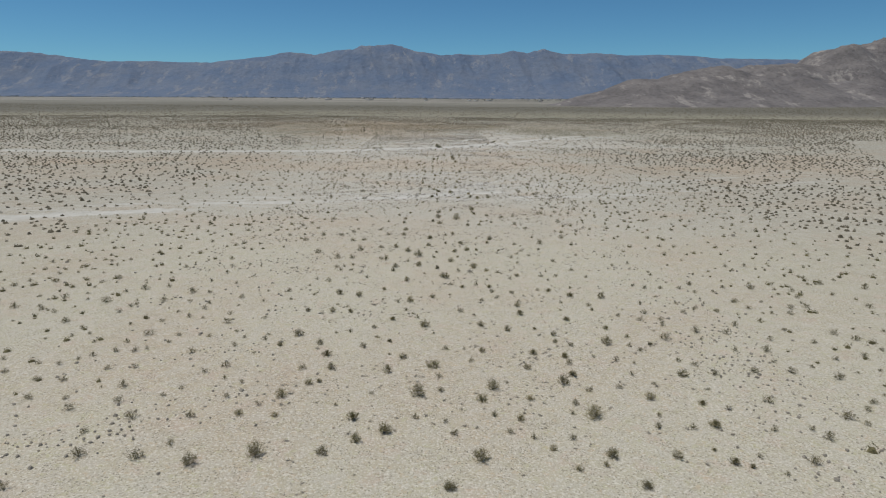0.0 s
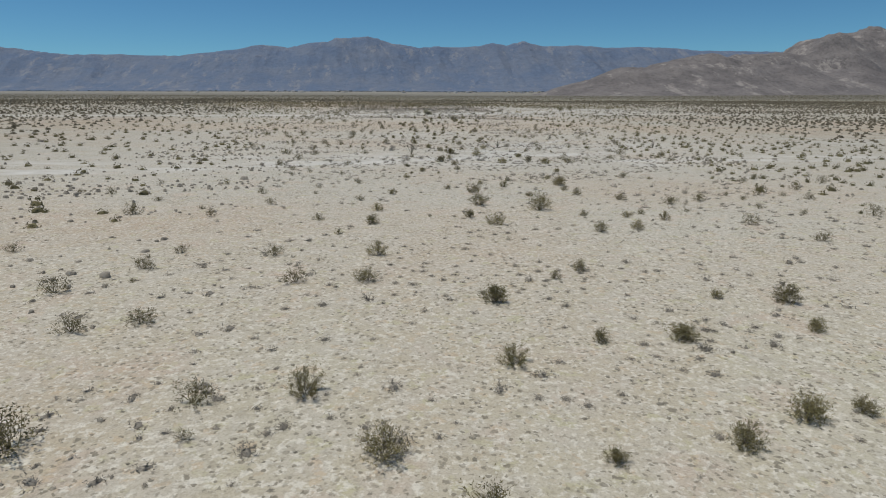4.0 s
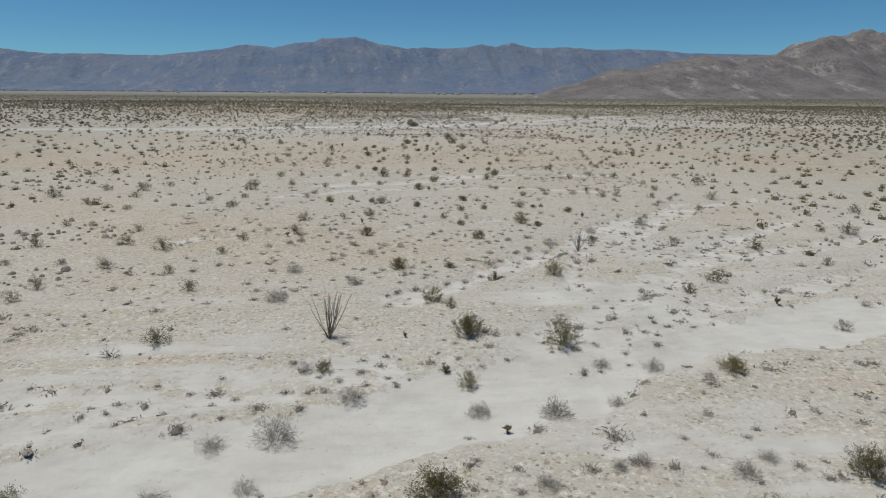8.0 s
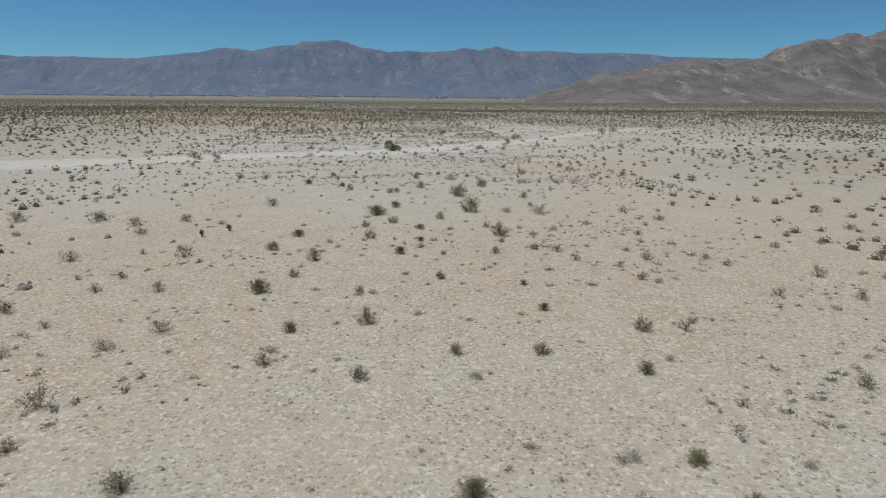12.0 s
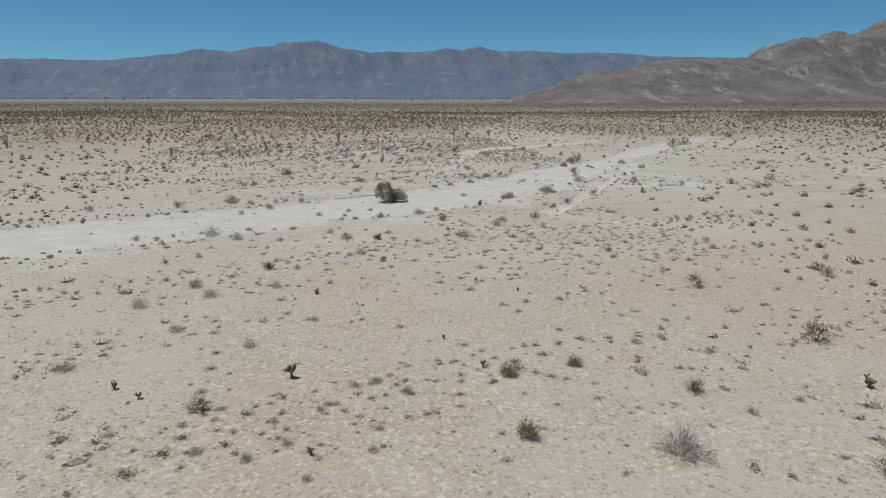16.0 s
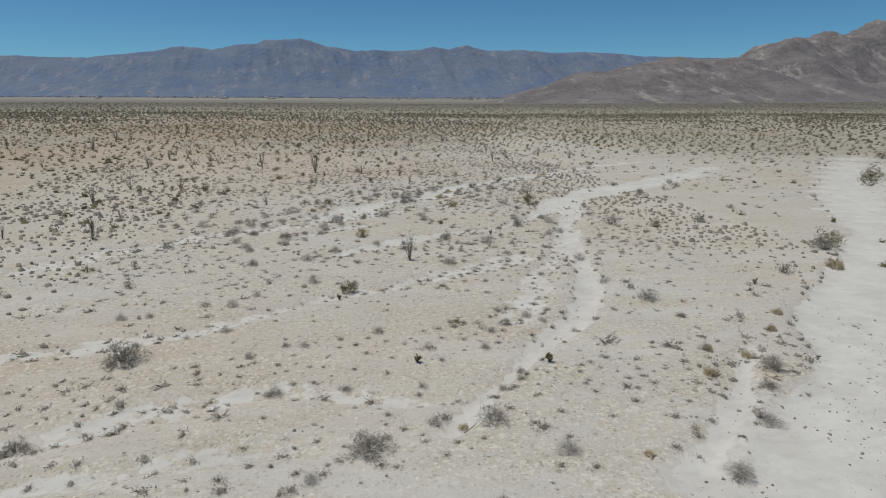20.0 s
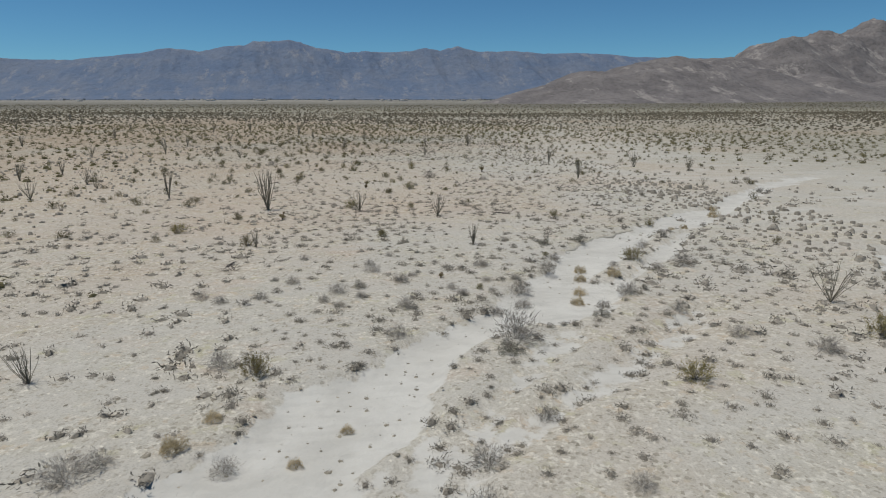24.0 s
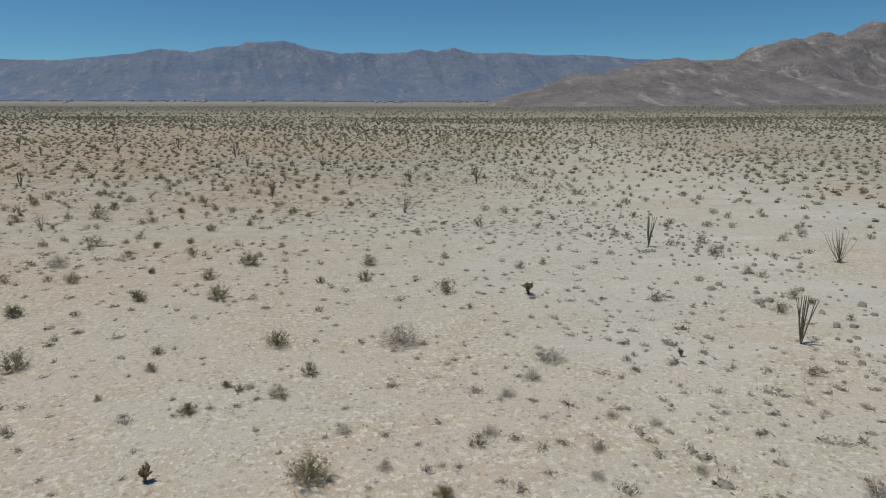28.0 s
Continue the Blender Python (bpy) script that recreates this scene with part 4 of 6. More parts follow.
CREOSOTE += [(-7.7, 65.5, 0.8), (-17.4, 66.0, 0.8), (-12.8, 66.4, 0.9), (26.3, 66.5, 0.7), (21.1, 66.9, 1.4), (-4.7, 67.2, 0.8), (46.5, 67.3, 0.8), (15.1, 67.4, 0.7), (28.7, 68.1, 1.4), (41.6, 68.1, 0.8), (52.4, 68.3, 1.3), (-26.4, 68.4, 0.8), (-33.8, 68.8, 1.4), (24.2, 68.9, 0.7), (-15.9, 69.1, 1.4), (15.3, 69.5, 0.8), (-23.6, 70.0, 0.7), (37.1, 70.1, 1.1), (50.8, 70.1, 1.1), (-42.6, 70.5, 0.8), (33.5, 70.7, 1.3), (9.8, 70.9, 1.0), (45.2, 71.3, 0.9), (-6.9, 71.5, 0.7), (22.4, 71.5, 0.9), (13.3, 71.5, 0.6), (-0.6, 72.0, 1.3), (-37.5, 72.1, 0.7), (6.5, 72.3, 1.0), (-45.8, 72.7, 1.3)]
CREOSOTE += [(39.5, 72.8, 1.0), (30.1, 72.8, 0.9), (-25.7, 72.9, 1.3), (-34.1, 73.3, 0.9), (43.6, 74.1, 0.9), (-4.8, 74.3, 0.9), (27.8, 74.6, 1.0), (18.0, 74.6, 1.0), (-21.4, 74.8, 0.9), (-31.3, 75.0, 0.9), (-41.0, 76.3, 0.9), (12.2, 76.6, 1.1), (-51.2, 76.8, 1.2), (-10.6, 77.0, 0.8), (49.5, 77.2, 1.1), (29.3, 77.2, 1.1), (-13.0, 77.3, 0.9), (-16.4, 77.5, 0.8), (4.2, 77.5, 0.9), (-55.4, 77.6, 1.4), (-30.4, 78.1, 0.9), (39.6, 78.1, 1.1), (22.4, 78.4, 0.6), (50.7, 79.4, 1.1), (12.2, 79.8, 0.9), (62.5, 80.1, 1.3), (53.4, 80.2, 1.1), (-44.7, 80.3, 1.6), (-40.7, 80.9, 0.6), (-37.1, 80.9, 1.1)]
CREOSOTE += [(-2.7, 81.6, 1.1), (39.4, 81.6, 0.6), (-51.2, 81.9, 1.3), (44.0, 82.2, 1.3), (-55.0, 82.3, 0.8), (-26.9, 82.9, 1.0), (0.5, 83.4, 0.8), (25.1, 83.8, 1.2), (-10.2, 83.9, 1.0), (20.7, 84.4, 1.2), (-34.6, 84.8, 1.5), (-13.1, 84.8, 1.2), (12.2, 85.5, 0.8), (60.7, 85.6, 1.0), (-20.8, 85.9, 1.0), (9.3, 86.0, 0.7), (-42.0, 86.2, 1.5), (40.1, 86.3, 0.9), (17.9, 86.5, 0.9), (-6.8, 86.9, 0.8), (-61.7, 87.1, 1.2), (55.6, 87.4, 1.0), (-39.1, 87.6, 1.0), (5.0, 88.1, 0.9), (9.1, 88.2, 0.9), (33.1, 88.3, 0.9), (35.6, 88.4, 0.9), (49.8, 88.7, 1.6), (68.2, 89.1, 1.4), (-56.9, 89.2, 1.4)]
CREOSOTE += [(31.7, 89.4, 0.7), (-33.7, 90.4, 0.7), (40.9, 90.5, 1.1), (-15.7, 90.9, 1.1), (-48.4, 91.2, 1.2), (62.5, 91.3, 1.3), (-3.6, 91.6, 0.9), (2.7, 93.0, 1.2), (-10.0, 93.1, 0.8), (66.0, 93.3, 0.9), (-28.0, 93.3, 0.9), (2.1, 93.5, 1.1), (14.3, 94.4, 0.9), (-6.1, 97.0, 0.9), (9.5, 97.2, 0.9), (1.3, 98.3, 0.9), (-15.7, 99.0, 1.0), (7.5, 99.0, 0.8), (-5.8, 99.2, 1.0), (-14.5, 99.3, 0.7), (7.5, 99.6, 1.3), (-1.8, 100.0, 1.2), (3.7, 103.1, 1.1), (-7.8, 104.1, 1.3), (-8.6, 104.3, 1.0), (-16.4, 104.6, 1.4), (-13.9, 105.1, 1.3), (0.8, 105.7, 0.7), (14.8, 106.0, 0.9), (5.0, 106.0, 0.6)]
CREOSOTE += [(-2.0, 106.8, 1.7), (18.2, 107.6, 0.8), (-20.5, 108.3, 1.6), (16.2, 108.7, 0.9), (1.3, 109.4, 0.7), (-4.1, 109.7, 1.2), (4.7, 110.0, 1.1), (-13.0, 110.5, 1.6), (-9.0, 110.7, 0.5), (7.0, 111.0, 1.2), (17.3, 111.1, 0.8), (8.8, 111.4, 0.8), (13.1, 111.5, 0.6), (20.8, 112.0, 1.0), (-9.4, 112.6, 1.1), (-6.4, 112.9, 1.1), (-0.2, 114.7, 1.1), (17.7, 114.9, 0.5), (16.7, 116.1, 1.1), (3.1, 116.4, 0.7), (6.1, 116.5, 1.2), (21.9, 116.9, 1.5), (11.4, 117.2, 0.8), (-24.6, 117.6, 1.3), (-15.3, 117.7, 1.2), (-13.2, 118.5, 1.4), (12.3, 120.3, 1.2), (-0.0, 120.6, 1.3), (9.5, 120.9, 0.6), (-28.7, 121.7, 1.0)]
CREOSOTE += [(-18.2, 122.0, 1.3), (27.4, 122.1, 1.4), (-21.9, 122.3, 1.3), (21.2, 122.4, 0.8), (-25.8, 122.6, 0.7), (-8.6, 123.4, 1.3), (-5.4, 123.5, 1.1), (-15.7, 123.5, 0.4), (3.3, 123.8, 0.6), (4.8, 125.2, 0.8), (-16.1, 125.8, 1.2), (-32.4, 126.3, 0.8), (-28.8, 127.2, 0.8), (-10.5, 128.2, 1.2), (-5.1, 128.3, 1.2), (-15.4, 128.8, 0.8), (-24.1, 129.0, 1.0), (-32.2, 129.4, 0.9), (21.2, 131.0, 1.2), (-28.0, 131.3, 1.1), (-7.7, 133.2, 0.7), (30.1, 133.3, 1.1), (8.6, 133.8, 0.9), (11.2, 134.4, 1.0), (19.3, 135.6, 1.2), (2.3, 136.1, 1.3), (-5.9, 136.4, 1.1), (14.2, 137.4, 0.8), (-9.5, 137.5, 1.0), (30.0, 138.2, 1.3)]
CREOSOTE += [(0.8, 138.3, 0.9), (-16.9, 138.5, 0.8), (11.9, 138.5, 0.7), (-2.0, 138.6, 0.3), (25.1, 138.8, 0.7), (9.0, 139.0, 0.7), (-22.4, 139.3, 1.5), (13.4, 139.6, 0.5), (17.1, 140.3, 0.6), (-5.7, 141.1, 1.0), (23.2, 141.2, 0.7), (-18.4, 141.3, 0.6), (6.4, 141.5, 1.7), (-13.9, 143.3, 0.9), (17.2, 143.5, 1.5), (2.0, 143.6, 1.5), (-22.8, 144.7, 0.9), (23.9, 144.8, 0.6), (20.2, 144.8, 1.2), (29.6, 145.0, 1.1), (-7.4, 145.8, 0.9), (14.0, 145.8, 0.9), (28.3, 146.5, 0.7), (23.7, 147.2, 0.6), (26.7, 147.4, 1.3), (-27.6, 147.7, 0.9), (6.8, 147.8, 0.7), (11.0, 148.2, 0.9), (-15.7, 148.3, 1.0), (-11.3, 148.3, 0.6)]
CREOSOTE += [(-30.5, 148.5, 0.8), (-4.8, 148.6, 0.8), (31.5, 149.6, 1.1), (2.3, 149.7, 1.3), (10.6, 150.9, 0.7), (-11.5, 151.7, 0.7), (0.1, 151.8, 0.7), (5.4, 152.9, 1.0), (-20.0, 153.4, 0.8), (-26.0, 153.6, 0.7), (10.9, 153.6, 1.5), (-8.1, 154.3, 0.7), (3.4, 154.6, 0.6), (29.3, 154.7, 1.1), (37.5, 154.8, 1.2), (-8.4, 155.5, 0.6), (6.4, 156.8, 0.6), (21.1, 157.6, 0.7), (32.3, 157.8, 1.1), (10.7, 158.1, 0.7), (-3.6, 158.7, 0.8), (18.8, 158.9, 1.3), (37.1, 159.2, 0.6), (-15.3, 159.8, 0.7), (-10.4, 160.6, 0.6), (-3.1, 162.1, 0.5), (-0.2, 162.2, 0.4), (-13.9, 162.3, 0.7), (30.0, 162.6, 0.9), (-1.9, 163.8, 0.8)]
CREOSOTE += [(13.1, 163.9, 0.7), (-16.0, 164.2, 0.9), (2.1, 165.6, 0.8), (-3.6, 168.0, 0.7), (-7.4, 169.1, 0.6), (-10.6, 169.2, 1.2), (2.1, 169.7, 0.9), (-18.6, 170.0, 1.3), (13.6, 171.6, 1.2), (8.2, 171.9, 1.2), (0.6, 173.4, 1.5), (17.0, 173.5, 1.7), (11.8, 173.6, 1.2), (13.8, 174.2, 0.7), (-9.7, 174.2, 0.8), (-17.2, 175.0, 1.3), (31.2, 176.0, 1.3), (20.2, 176.8, 0.7), (17.0, 176.8, 1.2), (23.7, 177.9, 1.2), (26.7, 179.3, 0.8), (2.1, 179.6, 0.8), (11.6, 179.9, 1.2), (-16.1, 180.6, 1.4), (-2.9, 180.8, 0.6), (32.5, 181.8, 1.3), (-27.8, 182.2, 0.6), (-20.3, 182.7, 1.8), (6.2, 182.8, 1.5), (-9.5, 183.2, 1.3)]
CREOSOTE += [(2.5, 183.5, 1.4), (27.2, 183.9, 1.8), (19.1, 184.2, 0.8), (2.1, 186.9, 0.6), (1.3, 187.7, 1.0), (-17.6, 188.0, 0.8), (14.3, 188.8, 0.7), (27.3, 189.0, 1.1), (-10.3, 189.5, 1.0), (-33.1, 189.5, 0.8), (-17.5, 189.9, 0.9), (16.7, 190.6, 1.4), (-26.9, 190.8, 1.5), (4.9, 191.5, 0.8), (8.2, 192.0, 1.0), (-12.3, 192.5, 0.7), (-15.9, 193.3, 1.0), (-0.2, 193.3, 1.2), (2.6, 193.4, 0.6), (25.3, 193.8, 0.8), (-21.5, 194.2, 0.6), (-30.6, 195.9, 1.1), (-10.7, 196.7, 0.9), (-14.4, 197.5, 1.4), (23.3, 198.0, 1.2), (-22.1, 198.2, 1.0), (-17.1, 198.7, 1.2), (18.0, 198.7, 0.9), (-10.2, 199.9, 0.8), (5.3, 200.8, 1.0)]
CREOSOTE += [(13.3, 201.1, 0.8), (-2.4, 201.7, 1.1), (32.9, 202.1, 1.6), (-17.8, 202.6, 0.8), (-7.3, 202.7, 1.0), (31.3, 202.8, 0.8), (-21.5, 204.0, 0.6), (-23.2, 204.0, 0.8), (10.3, 204.9, 0.7), (4.5, 205.3, 0.7), (9.2, 206.0, 1.2), (-7.3, 206.5, 1.0), (3.4, 207.9, 0.6), (-2.5, 208.9, 0.9), (20.4, 209.2, 0.7), (-21.7, 210.2, 0.9), (39.9, 210.4, 1.3), (14.3, 210.7, 0.9), (5.1, 211.0, 0.7), (7.2, 211.5, 0.8), (-13.9, 211.7, 1.2), (26.6, 212.2, 1.0), (-25.8, 212.4, 1.1), (-11.3, 212.7, 0.6), (11.7, 212.7, 0.6), (10.5, 212.8, 0.9), (12.4, 212.9, 0.5), (1.5, 212.9, 0.8), (-16.5, 214.3, 0.9), (-1.6, 214.5, 1.0)]
CREOSOTE += [(-11.7, 214.9, 0.5), (-2.5, 214.9, 0.7), (-6.3, 215.1, 0.9), (5.8, 215.7, 0.9), (-30.2, 215.7, 1.5), (-23.3, 215.9, 1.0), (20.2, 216.1, 0.6), (-13.9, 216.1, 0.8), (-4.4, 216.2, 0.7), (25.8, 216.4, 0.7), (30.2, 216.9, 1.2), (-8.5, 217.0, 0.7), (19.8, 218.2, 1.0), (12.0, 218.5, 0.7), (21.4, 218.7, 0.9), (27.5, 218.8, 0.9), (-27.4, 219.6, 1.2), (-24.1, 219.7, 1.6), (-8.2, 219.8, 0.9), (-14.4, 220.7, 1.5), (14.6, 221.4, 0.8), (22.4, 221.8, 0.5), (3.0, 222.3, 0.5), (2.0, 222.4, 1.2), (-22.7, 222.6, 0.9), (26.9, 222.6, 1.2), (20.8, 222.8, 0.7), (19.6, 222.8, 0.9), (-7.5, 223.1, 0.8), (-14.6, 223.3, 1.1)]
CREOSOTE += [(10.1, 223.3, 0.6), (12.7, 223.8, 0.5), (-20.8, 224.0, 0.7), (-11.0, 224.1, 1.0), (6.9, 225.6, 0.6), (33.4, 226.0, 1.6), (27.2, 226.5, 0.8), (-2.1, 226.6, 0.8), (-4.9, 226.7, 0.8), (4.0, 229.1, 1.1), (10.1, 229.8, 1.0), (-13.2, 230.2, 1.1), (20.0, 230.7, 1.0), (25.6, 231.3, 1.2), (0.9, 231.5, 1.1), (-11.2, 231.7, 0.9), (-1.8, 231.7, 1.4), (11.5, 232.8, 1.1), (25.4, 234.6, 0.8), (23.8, 235.1, 1.3), (1.2, 235.3, 0.9), (8.9, 235.9, 0.8), (12.0, 236.0, 0.6), (-2.9, 236.4, 1.0), (4.5, 237.0, 1.0), (-5.1, 238.0, 0.8), (11.5, 238.1, 0.8), (19.4, 239.3, 0.8), (-9.1, 240.1, 0.7), (-13.4, 240.3, 0.9)]
CREOSOTE += [(15.0, 241.4, 0.6), (20.7, 242.5, 1.0), (-9.6, 242.8, 1.1), (27.2, 242.9, 1.0), (12.6, 244.1, 0.8), (1.2, 244.3, 0.7), (-2.7, 245.9, 0.7), (-16.6, 246.0, 1.0), (27.5, 246.1, 0.9), (8.8, 246.2, 0.7), (5.2, 246.4, 0.7), (-13.2, 247.2, 0.7), (-9.6, 247.8, 0.9), (29.9, 248.5, 0.8), (14.4, 248.6, 0.9), (16.5, 248.6, 0.9), (-2.1, 249.4, 0.8), (-7.9, 249.8, 1.0), (1.4, 250.4, 1.0), (-13.3, 250.6, 0.6), (10.4, 251.6, 0.7), (-20.7, 252.6, 0.7), (29.0, 252.6, 0.9), (32.1, 252.8, 0.8), (-16.2, 252.8, 1.1), (24.6, 253.4, 0.8), (0.9, 255.3, 0.5), (-4.6, 255.5, 1.3), (18.6, 255.9, 0.6), (-10.1, 256.0, 0.9)]
CREOSOTE += [(10.4, 256.0, 0.6), (-13.5, 256.2, 0.9), (33.8, 256.3, 0.9), (17.8, 256.6, 0.9), (29.7, 257.0, 1.0), (5.6, 257.6, 0.7), (-3.1, 258.4, 0.7), (-13.0, 258.7, 0.7), (17.6, 259.5, 0.6), (25.1, 259.7, 0.8), (37.3, 260.7, 1.1), (15.2, 261.2, 0.8), (20.3, 261.3, 1.0), (24.6, 261.5, 0.8), (-2.3, 262.1, 1.1), (-18.0, 263.0, 1.4), (6.4, 263.2, 0.5), (10.1, 263.4, 0.8), (3.4, 263.5, 0.9), (-11.0, 263.6, 1.3), (14.6, 263.7, 1.0), (13.1, 264.3, 0.7), (31.7, 264.3, 0.9), (-13.9, 264.3, 0.6), (-5.4, 265.1, 1.0), (-26.7, 265.3, 1.2), (36.2, 265.4, 0.9), (11.2, 266.8, 0.6), (43.6, 267.0, 1.0), (5.1, 267.2, 0.6)]
CREOSOTE += [(1.3, 268.3, 0.9), (11.5, 268.8, 1.5), (22.9, 268.9, 0.9), (47.4, 269.1, 1.2), (-4.2, 269.2, 1.1), (-25.3, 270.5, 0.8), (42.9, 270.7, 1.2), (-16.4, 270.8, 1.1), (5.3, 271.3, 1.0), (10.9, 271.7, 0.7), (0.9, 272.4, 0.8), (19.8, 272.7, 0.7), (-17.9, 273.7, 1.4), (3.2, 273.9, 0.9), (27.2, 274.4, 1.2), (54.2, 274.6, 1.5), (-14.3, 275.2, 1.2), (7.4, 275.4, 0.9), (-21.5, 275.6, 1.9), (-28.0, 275.7, 1.6), (1.8, 277.3, 1.9), (16.9, 277.3, 1.5), (25.3, 278.0, 1.0), (45.4, 278.3, 1.4), (10.6, 278.6, 1.8), (3.6, 280.6, 1.1), (16.9, 280.8, 0.8), (31.9, 281.4, 1.1), (-8.2, 281.5, 1.5), (17.3, 285.5, 1.2)]
CREOSOTE += [(10.5, 286.7, 1.8), (3.2, 288.3, 0.8), (3.9, 288.8, 0.7), (-1.2, 290.3, 0.9), (16.5, 290.7, 0.6), (21.8, 291.0, 0.7), (6.8, 292.0, 1.2), (-2.2, 293.0, 0.8), (14.1, 293.9, 1.5), (21.2, 295.0, 0.4), (-6.3, 295.5, 1.1), (16.8, 299.4, 0.9), (-12.1, 300.4, 1.4), (-15.6, 302.6, 1.1), (6.8, 302.7, 0.9), (15.1, 303.4, 0.5), (32.5, 303.7, 0.7), (31.6, 304.4, 0.8), (46.2, 304.5, 1.2), (14.0, 305.2, 0.7), (-4.1, 305.9, 0.9), (28.5, 306.4, 0.5), (7.3, 307.4, 0.9), (10.3, 308.1, 0.7), (37.4, 308.2, 1.4), (22.6, 309.6, 1.5), (27.2, 310.5, 0.5), (37.8, 313.2, 0.9), (31.1, 314.4, 1.2), (21.7, 318.3, 1.0)]
CREOSOTE += [(22.2, 319.7, 0.9), (31.8, 321.1, 1.2), (40.2, 323.1, 1.0), (34.6, 323.8, 0.6), (-4.4, 324.9, 0.8), (19.4, 325.5, 0.6), (3.1, 326.4, 0.5), (-11.4, 326.7, 0.6), (19.8, 327.4, 0.6), (28.2, 327.6, 0.7), (-9.6, 328.2, 0.6), (28.8, 329.6, 0.7), (-25.6, 331.5, 1.5), (43.6, 331.9, 0.9), (40.4, 333.6, 1.0), (-30.6, 334.8, 2.3), (-26.9, 334.9, 1.6), (36.7, 335.5, 0.8), (32.2, 338.2, 0.7), (34.7, 338.9, 0.6), (9.1, 340.0, 0.8), (18.0, 340.8, 1.1), (3.4, 343.0, 0.8), (-7.8, 349.1, 1.0), (44.9, 354.4, 0.8), (29.3, 354.9, 1.2), (36.2, 356.2, 1.0), (51.8, 362.4, 1.5), (60.6, 366.4, 1.6), (31.9, 367.2, 1.6)]
CREOSOTE += [(6.6, 380.2, 0.4), (0.9, 386.8, 1.2), (74.4, 387.9, 1.4), (-26.2, 392.5, 1.2), (-16.8, 393.1, 1.0), (41.3, 394.5, 2.7), (-2.9, 396.0, 0.3), (30.1, 403.0, 1.5), (9.8, 406.7, 0.6), (2.5, 411.1, 0.6), (0.3, 411.7, 0.4), (-15.3, 417.5, 0.9), (-15.1, 419.5, 0.9), (8.0, 426.3, 0.4), (79.3, 430.2, 3.3), (13.2, 432.0, 0.4), (28.7, 432.9, 0.8), (85.9, 437.3, 3.4), (4.3, 438.4, 0.8), (-9.6, 438.5, 0.7), (-20.8, 440.5, 1.3), (17.8, 443.3, 1.2), (7.5, 449.6, 0.7), (2.6, 450.0, 1.1), (-10.7, 452.3, 1.2), (6.4, 457.6, 0.9), (12.1, 459.0, 0.6), (-6.9, 459.5, 1.0), (46.5, 460.0, 1.3), (8.6, 460.2, 1.2)]
CREOSOTE += [(27.3, 463.9, 0.8), (4.6, 464.6, 0.7), (7.4, 465.3, 0.7), (1.4, 466.0, 0.3), (6.0, 466.0, 0.4), (5.5, 466.4, 0.4), (8.4, 466.9, 0.7), (2.5, 468.2, 0.5), (118.1, 468.3, 3.2), (-2.6, 469.2, 1.1), (2.3, 469.9, 0.5), (7.0, 470.0, 1.0), (18.7, 471.9, 0.4), (27.5, 472.2, 0.5), (26.2, 473.6, 1.1), (16.1, 473.7, 0.5), (-5.4, 475.3, 0.9), (15.4, 476.5, 1.3), (3.5, 476.7, 1.2), (-0.5, 477.1, 0.9), (8.6, 479.0, 0.6), (11.1, 479.3, 0.9), (2.3, 480.6, 0.8), (-4.9, 480.7, 0.8), (20.9, 480.9, 0.9), (-8.5, 481.2, 0.7), (22.7, 481.6, 0.7), (42.5, 481.8, 0.8), (-1.2, 482.3, 0.5), (11.6, 482.7, 1.1)]
CREOSOTE += [(4.2, 483.5, 1.2), (16.7, 483.9, 0.8), (69.1, 486.2, 1.6), (31.3, 489.0, 0.8), (-2.7, 489.3, 0.6), (-7.0, 490.2, 1.2), (-0.7, 490.3, 0.6), (16.0, 492.3, 0.7), (21.5, 494.4, 1.1), (-0.1, 494.8, 0.9), (28.6, 496.1, 1.0), (2.6, 496.7, 0.7), (50.1, 496.9, 0.9), (25.2, 499.4, 1.1), (12.9, 499.4, 0.7), (7.2, 500.1, 0.6), (-16.5, 500.3, 1.4), (23.7, 501.1, 1.0), (-10.7, 501.4, 1.8), (37.8, 501.7, 0.8), (5.8, 502.3, 0.8), (2.7, 502.6, 0.8), (62.8, 503.4, 0.8), (-4.3, 503.5, 0.9), (11.1, 505.8, 0.8), (71.1, 506.7, 0.9), (-3.5, 509.2, 1.1), (-10.9, 510.1, 1.0), (80.7, 534.4, 1.3)]
DRY_SHRUBS = [(6.7, 96.3, 1.1), (3.6, 151.8, 0.5), (10.2, 159.0, 0.4), (7.6, 160.7, 0.7), (-16.8, 166.6, 0.9), (-15.7, 167.1, 1.0), (-20.3, 169.1, 0.7), (-17.8, 169.8, 0.8), (3.4, 173.7, 0.8), (-6.2, 173.8, 0.8), (8.6, 173.9, 0.8), (-4.1, 174.1, 0.7), (5.4, 174.3, 0.5), (6.1, 174.5, 0.7), (9.6, 174.5, 0.6), (27.6, 176.1, 0.7), (-5.5, 176.2, 0.9), (-3.8, 176.5, 1.4), (4.6, 177.5, 1.2), (2.2, 177.8, 0.9), (6.7, 177.9, 0.7), (-1.8, 178.7, 1.0), (10.5, 179.4, 0.6), (9.0, 180.5, 0.9), (-3.5, 180.8, 0.7), (7.2, 181.0, 0.8), (22.6, 187.3, 0.8), (-5.9, 187.9, 1.2), (11.7, 188.0, 0.8), (-2.5, 190.5, 0.9)]
